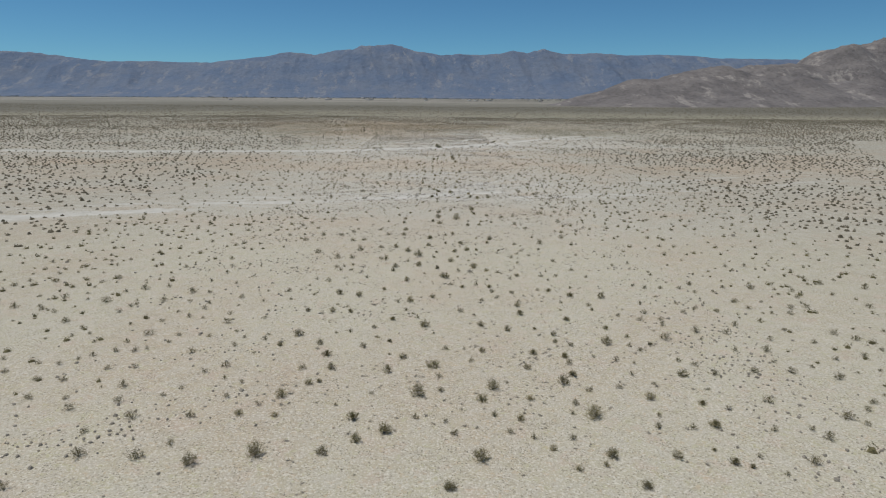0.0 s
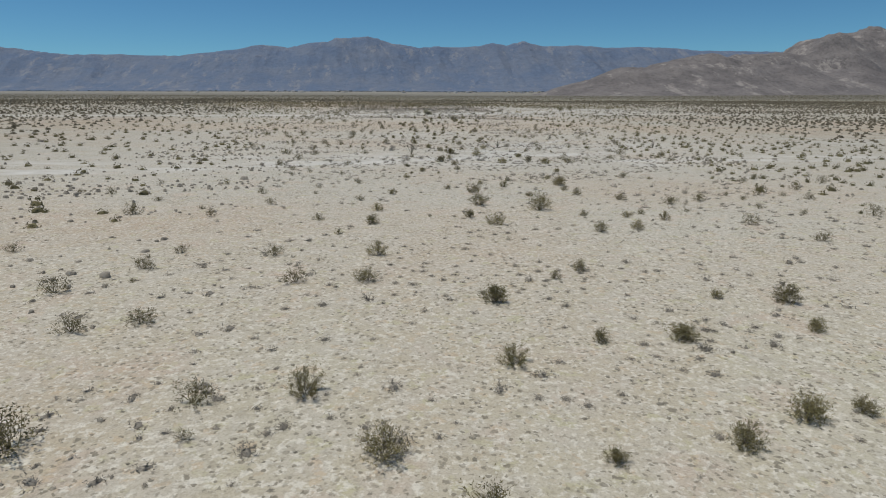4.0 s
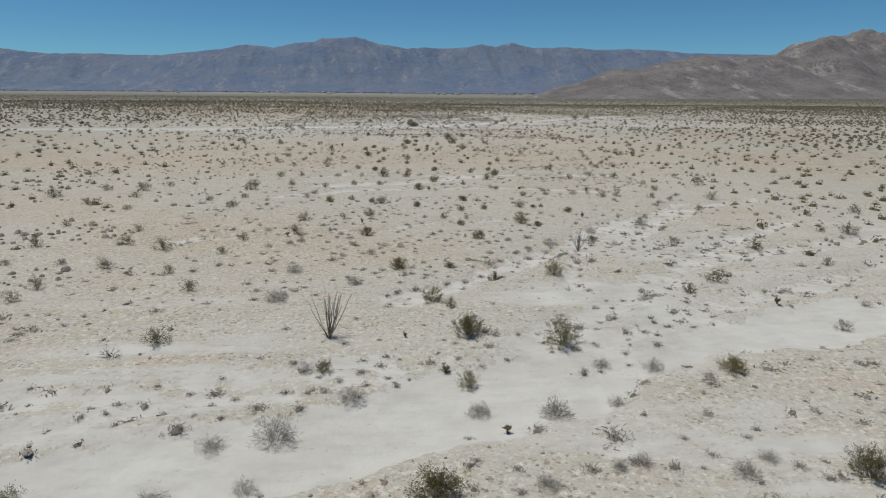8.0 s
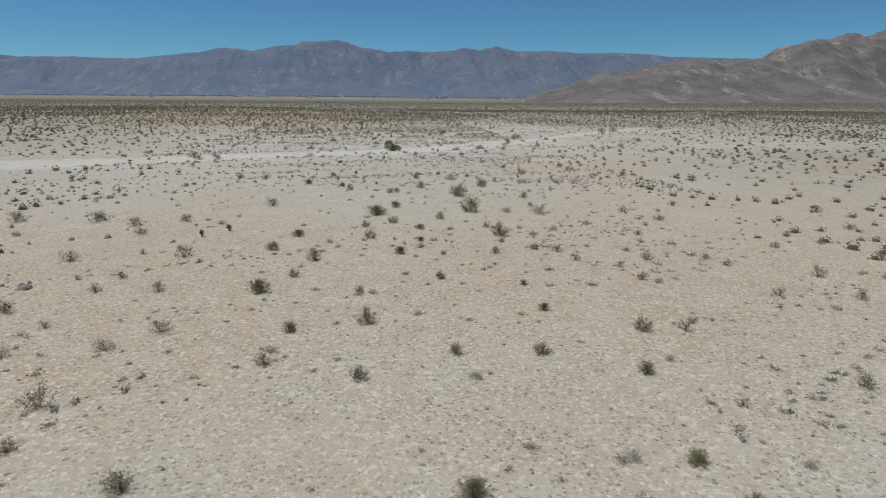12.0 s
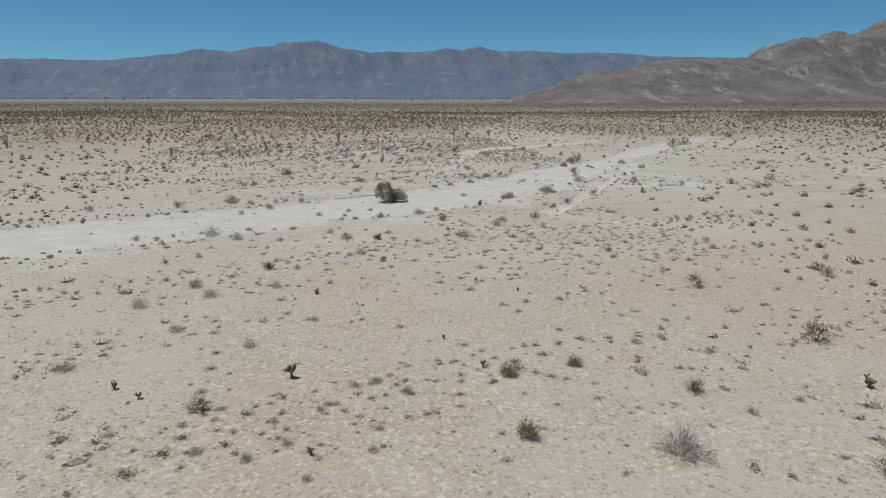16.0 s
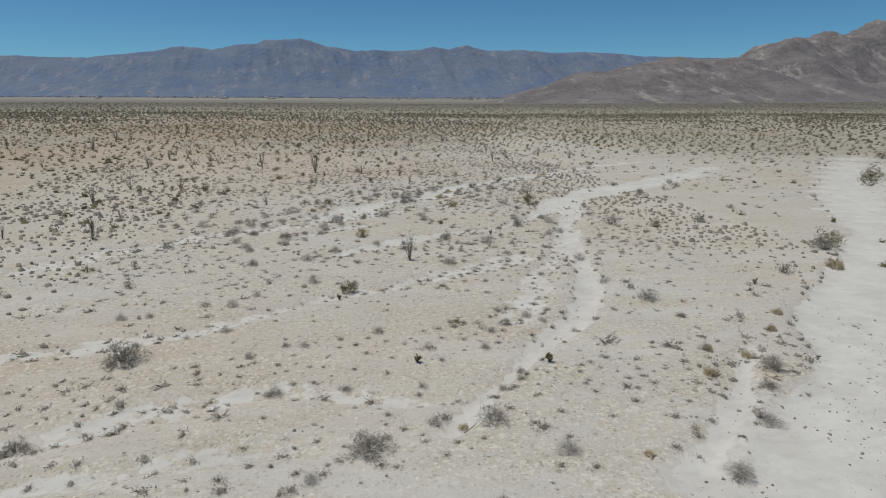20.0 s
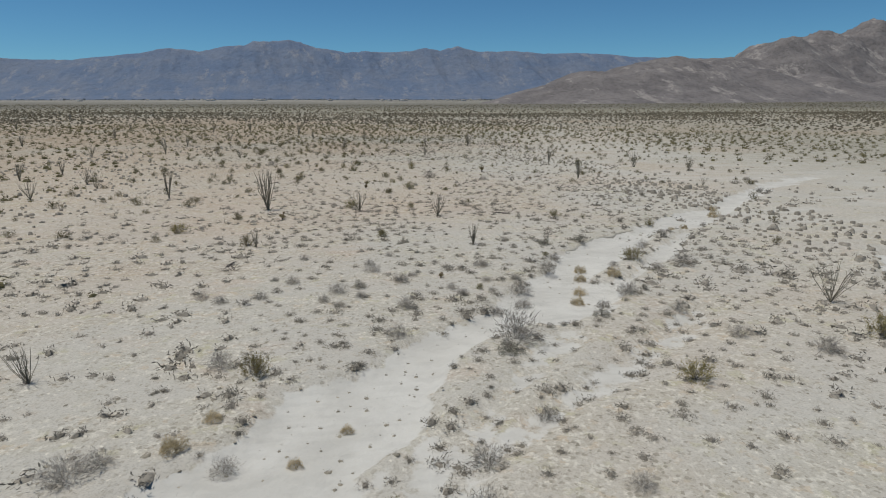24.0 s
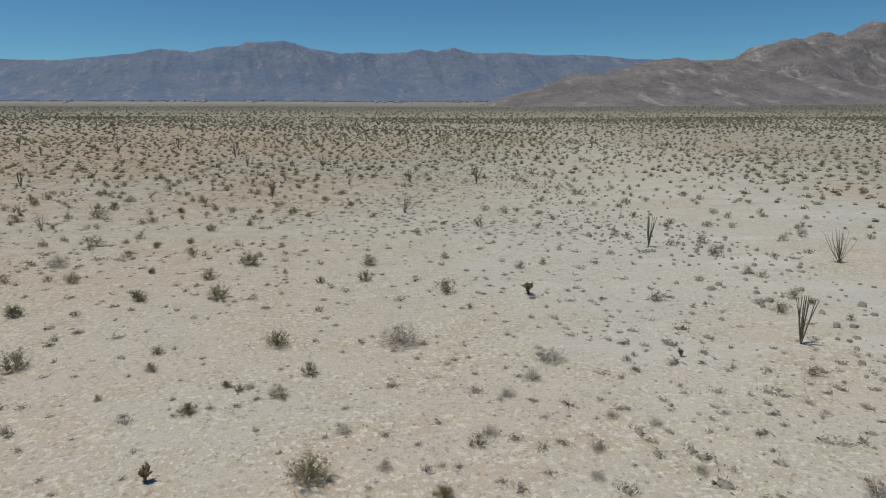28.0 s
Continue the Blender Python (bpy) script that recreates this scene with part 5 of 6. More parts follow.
DRY_SHRUBS += [(-5.8, 192.6, 1.0), (-18.6, 194.1, 0.9), (9.0, 197.0, 0.4), (8.0, 197.4, 0.5), (24.7, 197.4, 0.7), (-8.3, 198.2, 0.6), (9.8, 199.0, 1.1), (-7.1, 199.1, 0.6), (14.2, 199.2, 0.7), (-6.5, 199.7, 0.7), (13.0, 200.2, 0.6), (-4.3, 200.7, 0.4), (-6.7, 201.2, 0.5), (-4.1, 201.7, 0.5), (-6.6, 202.5, 0.4), (-9.2, 202.8, 0.6), (13.9, 203.4, 0.8), (20.1, 204.8, 0.8), (18.9, 206.2, 1.1), (5.3, 208.2, 0.5), (24.0, 214.8, 0.8), (24.7, 218.1, 1.2), (14.4, 219.3, 0.8), (17.2, 219.6, 0.9), (15.7, 229.7, 0.6), (5.6, 230.8, 0.4), (-4.3, 231.3, 0.6), (6.9, 231.9, 0.6), (-7.1, 232.0, 1.3), (4.7, 232.4, 0.3)]
DRY_SHRUBS += [(5.4, 232.7, 0.3), (8.9, 232.8, 0.5), (7.2, 233.0, 0.5), (2.2, 233.1, 0.4), (2.6, 233.6, 0.6), (-1.7, 233.8, 0.5), (-5.5, 233.8, 0.4), (-0.1, 234.2, 0.7), (14.6, 234.2, 0.7), (16.8, 234.6, 0.5), (18.3, 234.6, 0.6), (16.2, 234.6, 0.5), (-6.4, 234.8, 0.6), (11.0, 234.9, 0.5), (14.2, 235.4, 0.4), (20.2, 235.7, 0.6), (14.8, 237.6, 0.5), (9.6, 238.4, 0.6), (5.7, 244.1, 0.7), (14.1, 245.2, 0.5), (40.6, 260.0, 0.7), (-1.7, 267.1, 0.8), (14.2, 269.0, 0.8), (16.3, 270.4, 0.8), (7.8, 271.0, 0.8), (24.9, 272.2, 0.8), (-13.0, 273.3, 0.6), (-11.1, 274.0, 0.8), (-12.6, 275.5, 0.6), (13.9, 278.1, 1.2)]
DRY_SHRUBS += [(1.3, 285.6, 0.6), (6.8, 285.7, 0.5), (-4.0, 286.2, 0.4), (5.2, 288.0, 0.5), (14.4, 288.0, 0.4), (-7.2, 288.8, 0.4), (-8.5, 289.6, 0.4), (-12.7, 296.6, 0.8), (20.1, 297.7, 1.2), (24.9, 300.3, 1.1), (0.0, 301.1, 0.4), (11.3, 301.1, 1.7), (-5.3, 302.2, 0.3), (1.9, 302.4, 0.4), (-1.9, 302.4, 0.5), (-3.5, 303.0, 0.6), (-0.8, 303.2, 0.5), (2.1, 303.8, 0.4), (17.5, 304.1, 0.4), (-1.4, 304.7, 0.4), (0.1, 305.4, 0.4), (3.2, 306.4, 0.6), (2.1, 307.5, 0.6), (-10.3, 310.1, 0.9), (14.0, 310.2, 0.6), (-3.4, 311.9, 0.7), (-7.2, 314.2, 0.8), (-0.8, 315.0, 0.6), (9.1, 316.1, 0.5), (10.5, 316.4, 0.5)]
DRY_SHRUBS += [(12.5, 316.7, 0.5), (1.6, 317.0, 0.3), (15.3, 317.5, 0.4), (13.3, 317.6, 0.3), (-10.1, 318.0, 1.0), (14.5, 318.1, 0.4), (16.4, 319.0, 0.3), (-6.8, 319.4, 1.0), (31.4, 319.6, 1.3), (-3.4, 320.8, 0.7), (-8.1, 321.3, 1.0), (-0.3, 321.5, 0.4), (-6.0, 321.9, 0.3), (-2.6, 324.8, 0.6), (-3.4, 326.2, 0.5), (1.5, 328.3, 1.1), (-5.3, 330.5, 0.4), (-28.6, 330.8, 2.3), (-9.4, 330.9, 0.4), (-13.2, 332.2, 0.8), (-4.7, 332.9, 0.7), (0.4, 333.2, 1.2), (9.8, 333.4, 1.4), (-8.1, 333.7, 1.0), (-14.5, 334.9, 0.8), (-16.2, 335.3, 1.1), (-1.0, 335.5, 0.8), (-10.4, 336.1, 1.5), (-13.6, 336.3, 0.6), (-11.6, 337.1, 0.6)]
DRY_SHRUBS += [(13.6, 337.5, 1.3), (14.6, 339.7, 0.9), (-0.2, 341.3, 0.7), (1.0, 341.6, 0.8), (2.7, 342.0, 0.5), (9.2, 342.9, 0.5), (7.2, 343.5, 1.3), (4.2, 344.0, 0.5), (0.0, 344.6, 0.7), (-2.5, 345.1, 0.8), (21.7, 345.4, 0.5), (7.4, 346.3, 0.4), (-10.1, 346.4, 0.7), (21.6, 347.2, 0.5), (0.3, 347.2, 0.7), (-24.5, 347.4, 1.2), (2.5, 347.6, 0.8), (12.6, 348.4, 0.7), (-16.7, 349.1, 1.5), (-9.9, 350.7, 0.9), (-7.4, 351.3, 0.7), (-6.5, 352.8, 0.7), (-4.9, 352.9, 0.9), (-4.2, 353.0, 0.6), (1.0, 359.3, 1.1), (6.2, 360.0, 0.9), (-13.1, 364.8, 1.4), (27.3, 364.9, 0.6), (13.5, 365.8, 1.1), (-12.0, 366.0, 1.1)]
DRY_SHRUBS += [(39.6, 366.0, 1.8), (-0.4, 367.0, 0.6), (8.2, 367.6, 1.0), (40.7, 368.7, 1.2), (16.8, 368.9, 1.2), (26.2, 369.0, 0.8), (24.0, 369.2, 0.7), (24.6, 369.5, 0.9), (6.1, 369.9, 1.4), (3.9, 370.0, 0.6), (7.1, 372.3, 0.5), (3.8, 372.9, 0.5), (0.7, 373.3, 0.6), (-2.2, 373.4, 0.8), (41.5, 373.7, 1.3), (8.4, 374.1, 0.6), (43.3, 374.5, 0.9), (18.0, 375.2, 0.7), (5.0, 375.4, 0.4), (34.3, 375.5, 1.6), (16.3, 375.8, 0.7), (7.3, 376.5, 0.6), (-3.7, 376.9, 0.6), (-1.3, 377.9, 0.6), (-2.2, 378.0, 0.5), (0.4, 378.5, 0.4), (8.1, 378.7, 0.7), (12.7, 378.8, 0.5), (22.5, 379.0, 0.8), (2.3, 379.3, 0.8)]
DRY_SHRUBS += [(-9.4, 379.4, 0.6), (19.3, 379.6, 0.6), (35.7, 379.6, 2.5), (11.3, 379.9, 0.6), (-7.2, 379.9, 0.5), (-5.4, 380.4, 0.7), (9.4, 380.7, 0.5), (10.7, 381.2, 0.7), (18.8, 382.6, 1.4), (-11.3, 383.0, 0.7), (-9.9, 383.2, 0.6), (-5.8, 384.4, 0.8), (-7.3, 384.6, 0.7), (-4.7, 386.3, 0.6), (17.9, 386.9, 1.0), (31.6, 387.1, 1.6), (-20.3, 388.1, 1.9), (-1.4, 388.4, 1.0), (-12.7, 388.9, 1.0), (8.2, 392.4, 1.2), (18.6, 393.1, 1.1), (-5.9, 393.4, 1.0), (-2.1, 394.4, 1.0), (88.4, 394.6, 1.9), (-14.3, 394.6, 0.7), (0.3, 394.8, 0.4), (1.1, 395.1, 0.5), (-0.2, 395.3, 0.4), (-1.3, 395.3, 0.6), (9.8, 396.1, 0.5)]
DRY_SHRUBS += [(-1.7, 396.4, 0.5), (9.1, 396.7, 0.6), (-3.3, 396.8, 0.4), (-0.2, 397.1, 0.9), (5.3, 397.1, 1.0), (21.0, 397.3, 0.8), (12.4, 397.4, 0.4), (-6.7, 397.5, 0.9), (2.0, 397.8, 0.6), (14.5, 397.9, 0.7), (-5.5, 398.1, 0.6), (4.1, 398.3, 0.5), (12.5, 398.5, 1.4), (-7.2, 398.7, 1.1), (7.5, 399.1, 0.6), (-13.1, 399.1, 1.3), (5.6, 399.4, 0.9), (3.2, 399.6, 0.8), (-4.7, 399.9, 0.7), (-8.3, 400.6, 0.8), (-2.7, 400.8, 0.5), (18.7, 401.1, 0.6), (9.6, 401.2, 0.6), (20.4, 403.0, 0.8), (14.8, 403.9, 0.6), (-1.5, 404.2, 0.8), (-9.5, 404.6, 0.9), (26.3, 404.9, 2.1), (-9.0, 405.3, 1.0), (35.9, 405.4, 1.8)]
DRY_SHRUBS += [(21.1, 405.8, 0.7), (-1.3, 406.1, 0.9), (20.5, 406.3, 0.9), (-8.0, 407.0, 0.7), (-12.2, 407.1, 0.8), (-6.8, 407.3, 0.8), (0.2, 407.3, 0.7), (1.9, 407.9, 0.5), (17.6, 408.5, 0.9), (-9.3, 408.6, 0.9), (8.4, 408.7, 0.9), (-5.4, 408.8, 0.8), (-8.6, 409.2, 0.6), (-8.0, 409.4, 0.6), (26.1, 409.5, 1.2), (-0.2, 409.8, 1.2), (-4.4, 409.9, 0.6), (4.5, 410.6, 0.9), (8.2, 411.0, 0.6), (-7.2, 411.2, 0.8), (-2.4, 411.5, 0.9), (5.0, 412.7, 0.9), (44.6, 413.2, 1.4), (-4.8, 413.3, 1.0), (-1.4, 413.5, 0.6), (-4.3, 413.8, 0.7), (7.2, 414.6, 0.6), (-14.7, 414.9, 1.3), (28.4, 416.9, 1.3), (18.6, 417.2, 0.9)]
DRY_SHRUBS += [(-12.7, 417.9, 0.8), (-2.4, 419.1, 0.8), (16.3, 419.1, 0.7), (7.9, 420.0, 1.5), (3.6, 421.0, 0.9), (15.7, 422.1, 0.7), (38.3, 422.8, 1.6), (28.0, 423.2, 0.8), (8.1, 423.6, 0.7), (13.0, 423.7, 0.6), (4.3, 424.1, 0.8), (9.5, 424.3, 0.7), (1.5, 424.5, 0.5), (14.6, 424.6, 1.0), (39.4, 425.1, 1.4), (0.8, 425.3, 0.5), (7.0, 425.6, 0.6), (2.4, 425.8, 0.5), (-3.6, 425.8, 0.6), (8.5, 425.9, 0.4), (9.8, 426.0, 1.1), (-1.9, 426.1, 0.5), (-4.5, 426.5, 0.6), (1.4, 426.6, 0.8), (6.7, 426.6, 0.5), (8.6, 427.5, 0.5), (10.1, 427.5, 0.6), (33.5, 427.6, 0.9), (4.5, 427.9, 0.7), (18.0, 428.1, 0.8)]
DRY_SHRUBS += [(-0.7, 428.4, 0.6), (22.1, 428.6, 0.7), (-1.6, 428.9, 0.4), (5.1, 428.9, 0.5), (12.1, 428.9, 0.9), (19.9, 428.9, 1.2), (16.1, 429.3, 0.5), (22.2, 429.9, 0.6), (3.1, 430.1, 0.8), (47.3, 430.1, 1.8), (9.0, 430.4, 0.9), (3.1, 431.4, 0.5), (13.5, 431.6, 0.8), (-0.4, 433.0, 0.5), (4.3, 433.1, 0.4), (48.2, 433.5, 1.9), (20.1, 433.8, 0.8), (22.5, 435.8, 1.3), (25.2, 435.8, 0.7), (27.2, 438.5, 0.8), (22.0, 441.0, 1.1), (30.0, 453.0, 1.2), (44.8, 455.8, 1.7), (23.4, 457.1, 1.1), (19.4, 458.9, 0.4), (16.4, 459.1, 0.4), (22.3, 460.3, 0.5), (17.0, 460.4, 0.4), (10.7, 460.5, 0.4), (19.5, 461.5, 0.4)]
DRY_SHRUBS += [(14.1, 461.8, 0.5), (18.3, 462.2, 0.4), (9.6, 462.6, 0.4), (15.3, 464.2, 0.5), (24.7, 465.0, 0.4), (16.6, 465.4, 0.6), (23.8, 465.6, 0.5), (20.9, 466.3, 0.6), (18.0, 466.8, 0.9), (12.0, 469.5, 1.4), (31.2, 472.1, 0.9), (-7.1, 484.6, 1.0)]
OCOTILLOS = [(-3.0, 183.4, 2.0), (36.8, 195.9, 1.5), (11.3, 197.8, 1.5), (5.4, 393.7, 2.0), (-20.1, 402.9, 1.9), (-27.6, 404.3, 1.2), (-21.3, 406.1, 1.5), (-21.2, 412.6, 1.1), (-8.0, 418.8, 1.3), (23.1, 422.2, 2.0), (-20.3, 431.8, 2.0), (-26.5, 432.3, 2.2), (9.7, 435.4, 1.4), (-3.4, 436.4, 1.1), (9.1, 445.5, 1.9), (3.2, 448.3, 1.9), (-4.1, 449.7, 3.3), (-24.8, 457.1, 1.9), (-31.8, 457.6, 2.2), (-48.5, 458.6, 2.0), (40.5, 459.4, 1.1), (-21.7, 463.6, 1.8), (-23.9, 467.1, 1.9), (47.7, 474.1, 2.1), (-30.0, 476.7, 1.8), (42.5, 479.1, 2.3), (-13.0, 496.4, 1.5), (-35.6, 501.2, 2.0), (16.0, 501.3, 2.0), (-17.4, 503.0, 1.2)]
OCOTILLOS += [(2.8, 514.5, 1.9), (27.6, 521.1, 2.3), (19.2, 522.8, 2.0), (28.8, 526.1, 2.6), (3.3, 527.2, 1.6), (7.9, 545.3, 2.7), (-22.4, 545.8, 1.9), (-3.9, 546.2, 2.0), (83.9, 549.3, 1.5), (117.6, 562.8, 2.0), (-8.3, 568.2, 1.7), (-43.8, 570.1, 1.9)]
STRAW_CLUMPS = [(2.8, 333.1, 0.5), (27.8, 336.2, 0.8), (-4.2, 337.2, 0.4), (-8.0, 338.5, 0.4), (9.3, 347.2, 0.5), (22.2, 348.1, 0.6), (10.9, 367.0, 0.3), (5.0, 369.9, 0.3), (16.6, 372.5, 0.5), (19.8, 374.5, 0.8), (18.1, 375.1, 0.4), (23.0, 377.1, 0.7), (25.1, 379.4, 0.8), (43.4, 380.9, 0.9), (49.0, 383.6, 1.5), (36.9, 388.6, 1.7), (48.7, 391.3, 1.9), (11.5, 403.6, 0.2), (0.3, 413.5, 0.3), (-2.7, 414.2, 0.5), (1.6, 414.9, 0.3), (-2.0, 415.6, 0.4), (12.1, 424.4, 0.8), (12.7, 425.7, 0.8), (15.3, 427.6, 0.9), (13.6, 427.8, 0.8), (14.2, 429.4, 0.5), (25.0, 438.8, 0.7), (26.2, 439.2, 0.7), (31.4, 443.6, 1.2)]
STRAW_CLUMPS += [(33.2, 446.5, 0.9)]
CHOLLAS = [(2.9, 176.6, 0.4), (1.4, 180.6, 0.5), (-0.0, 183.4, 0.3), (17.8, 187.0, 0.5), (-7.6, 201.2, 0.5), (-2.9, 206.1, 0.4), (14.8, 208.5, 0.5), (19.6, 238.3, 0.7), (7.0, 266.7, 0.3), (3.1, 267.8, 0.3), (-11.5, 269.6, 0.6), (-9.9, 271.5, 0.7), (7.4, 290.4, 0.3), (0.6, 291.0, 0.3), (-9.8, 292.5, 0.3), (1.7, 294.6, 0.5), (5.8, 296.8, 0.3), (24.6, 297.3, 0.5), (0.2, 297.5, 0.4), (22.4, 298.3, 0.5), (-3.1, 299.3, 0.6), (-15.1, 299.6, 0.7), (-10.7, 301.6, 0.5), (-10.4, 301.9, 0.4), (-0.0, 302.5, 0.4), (-9.2, 302.8, 0.6), (25.7, 304.4, 0.6), (21.1, 304.9, 0.7), (-6.5, 307.1, 0.4), (-7.7, 308.1, 0.4)]
CHOLLAS += [(-1.2, 308.4, 0.7), (6.5, 308.4, 0.4), (5.3, 311.8, 0.3), (1.3, 317.2, 0.2), (-7.8, 318.2, 0.2), (10.6, 318.6, 0.3), (-1.0, 319.4, 0.5), (8.5, 320.8, 0.3), (6.6, 321.7, 0.2), (2.9, 332.9, 0.7), (8.9, 335.6, 0.5), (14.0, 347.8, 0.7), (9.9, 374.7, 0.6), (3.9, 375.4, 0.6), (27.5, 384.8, 0.6), (0.3, 385.3, 0.5), (13.5, 401.6, 0.4), (6.5, 428.5, 0.3), (-2.6, 445.4, 0.6), (4.3, 460.9, 0.4), (23.3, 466.4, 0.3), (19.8, 475.6, 0.7)]
DEAD_SHRUBS = [(-11.4, 95.7, 0.9), (-11.3, 96.7, 1.1), (-11.2, 99.2, 1.1), (-5.1, 120.9, 0.9), (-10.6, 181.9, 0.9), (11.7, 209.9, 0.7), (-4.3, 232.9, 0.7), (-10.2, 276.8, 0.8), (-5.3, 356.9, 1.1), (-4.0, 371.5, 1.1), (16.7, 372.4, 0.9), (13.6, 376.5, 1.7), (3.0, 396.1, 0.9), (11.9, 401.9, 1.0), (16.9, 423.3, 0.9), (-2.6, 425.4, 1.0), (4.9, 425.7, 0.7), (-3.9, 431.4, 1.1), (14.7, 445.4, 1.2), (25.2, 459.4, 0.7), (11.8, 460.2, 0.6), (15.4, 460.7, 0.7), (17.2, 463.2, 0.8), (2.9, 473.9, 0.6), (12.7, 475.3, 0.8), (14.0, 478.9, 0.9)]
GOLD_BUSHES = [(-1.2, 418.3, 1.0), (12.6, 415.9, 1.1), (17.7, 430.5, 1.2), (2.1, 402.1, 1.2), (21.9, 418.3, 1.3), (-9.0, 441.3, 1.2), (24.2, 440.5, 0.9), (-4.0, 436.8, 0.8), (-17.1, 430.7, 1.1)]
SALTBUSHES = [(24.3, 357.5, 2.6), (18.6, 354.0, 2.4), (-11.9, 351.5, 2.0), (-9.2, 377.1, 2.3), (1.4, 368.5, 1.9), (39.9, 393.6, 2.4), (-10.5, 370.4, 1.3), (11.1, 363.9, 1.2), (13.8, 357.0, 0.9), (19.8, 372.7, 1.6), (18.4, 371.1, 1.0), (-7.2, 403.3, 1.0), (-4.4, 402.3, 1.6), (20.5, 408.7, 1.3), (16.9, 405.0, 1.5), (-3.0, 404.1, 0.8), (9.1, 400.2, 1.3), (24.5, 350.6, 1.3), (12.1, 421.9, 1.0), (7.3, 418.9, 1.2), (16.6, 435.3, 1.3), (15.7, 425.2, 0.6), (14.0, 434.6, 1.1), (2.4, 427.2, 0.9)]
BIG_BUSH = [(4.8, 353.0, 3.65)]


def nearest(places, count, axis=4.0):
    """The places closest to the flight line, and the rest."""
    order = sorted(places, key=lambda p: abs(p[0] - axis) / (1.0 if p[1] > 90 else 2.2))
    return order[:count], order[count:]


near_creosote, more_creosote = nearest(CREOSOTE, 300)
near_shrubs, more_shrubs = nearest(DRY_SHRUBS, 300)
set_out(CREOSOTE_BUILDS, near_creosote, "creosote bushes of the plain", more=1.25)
GOLD_BUILDS = [creosote_maker(16, 24, 0.5, 7, "yellow-green desert bush with dense leafy crown", LEAF_GOLD), creosote_maker(17, 21, 0.58, 7, "rounded yellowish bush standing beside the wash", LEAF_GOLD)]
set_out(GOLD_BUILDS, GOLD_BUSHES, "yellow-green bushes by the washes", more=1.3)
set_out(SHRUB_BUILDS, [(x, y, size * (1.3 if y > 400 else 1.0)) for x, y, size in near_shrubs], "dry shrubs of the plain", more=1.15)
set_out(OCOTILLO_BUILDS, OCOTILLOS, "ocotillos of the plain", 0.01, (0.95, 1.05))
set_out(CHOLLA_BUILDS, [(x, y, size * (1.3 if y > 400 else 0.95)) for x, y, size in CHOLLAS], "chollas of the plain", 0.02, (0.85, 1.2))
set_out(DEAD_BUILDS, DEAD_SHRUBS, "dead shrubs of the plain")
set_out(STRAW_BUILDS, [(x, y, size * (1.65 if size < 0.6 else 1.0)) for x, y, size in STRAW_CLUMPS], "straw clumps in the wash", tall=(0.95, 1.25))
set_out(SALT_BUILDS, SALTBUSHES, "rounded shrubs by the washes")
for x, y, size in BIG_BUSH:
    big_bush().matrix_world = seat(x, y, size, turn=0.0)


# dead wands and branches lying on the ground: one end, other end
FALLEN = [(13.6, 446.3, 15.0, 444.8), (-29.9, 414.7, -26.6, 416.9), (-5.6, 465.4, -4.3, 466.7), (-4.4, 431.9, -4.0, 433.0), (4.9, 369.6, 7.3, 371.3)]


def fallen_branch(x0, y0, x1, y1, seed):
    rng = np.random.default_rng(seed)
    root = tagged(new("fallen_branch"), "dark dead branch lying on the pale ground", "dead branch", "fallen dead branches")
    long = math.hypot(x1 - x0, y1 - y0)
    for k in range(3):
        a, b = rng.uniform(0, 0.15) * long, rng.uniform(0.6, 1.0) * long
        ends = [np.array([a + (b - a) * f, rng.normal(0, 0.03) * long, 0.05 + abs(rng.normal(0, 0.04)) * f]) for f in (0, 0.35, 0.7, 1)]
        part("branch", mesh_from("branch", *tube(ends, [0.032, 0.028, 0.022, 0.01], 5), DEAD), root)
    twigs, _ = bush_frame(rng, 9, 0.4, 0.25, (0.5, 1.5), 2, 0.012, 0.2)
    v, f = joined(twigs)
    part("twig_tangle", mesh_from("twig_tangle", v * min(0.8, long * 0.25), f, DEAD), root, "tangle of dead twigs at the foot")
    z = float(land(np.array([x0]), np.array([y0]))[0])
    root.matrix_world = pose(x0, y0, z - 0.02, 0, 0, math.degrees(math.atan2(y1 - y0, x1 - x0)))


for k, ends in enumerate(FALLEN):
    fallen_branch(*ends, 81 + k)


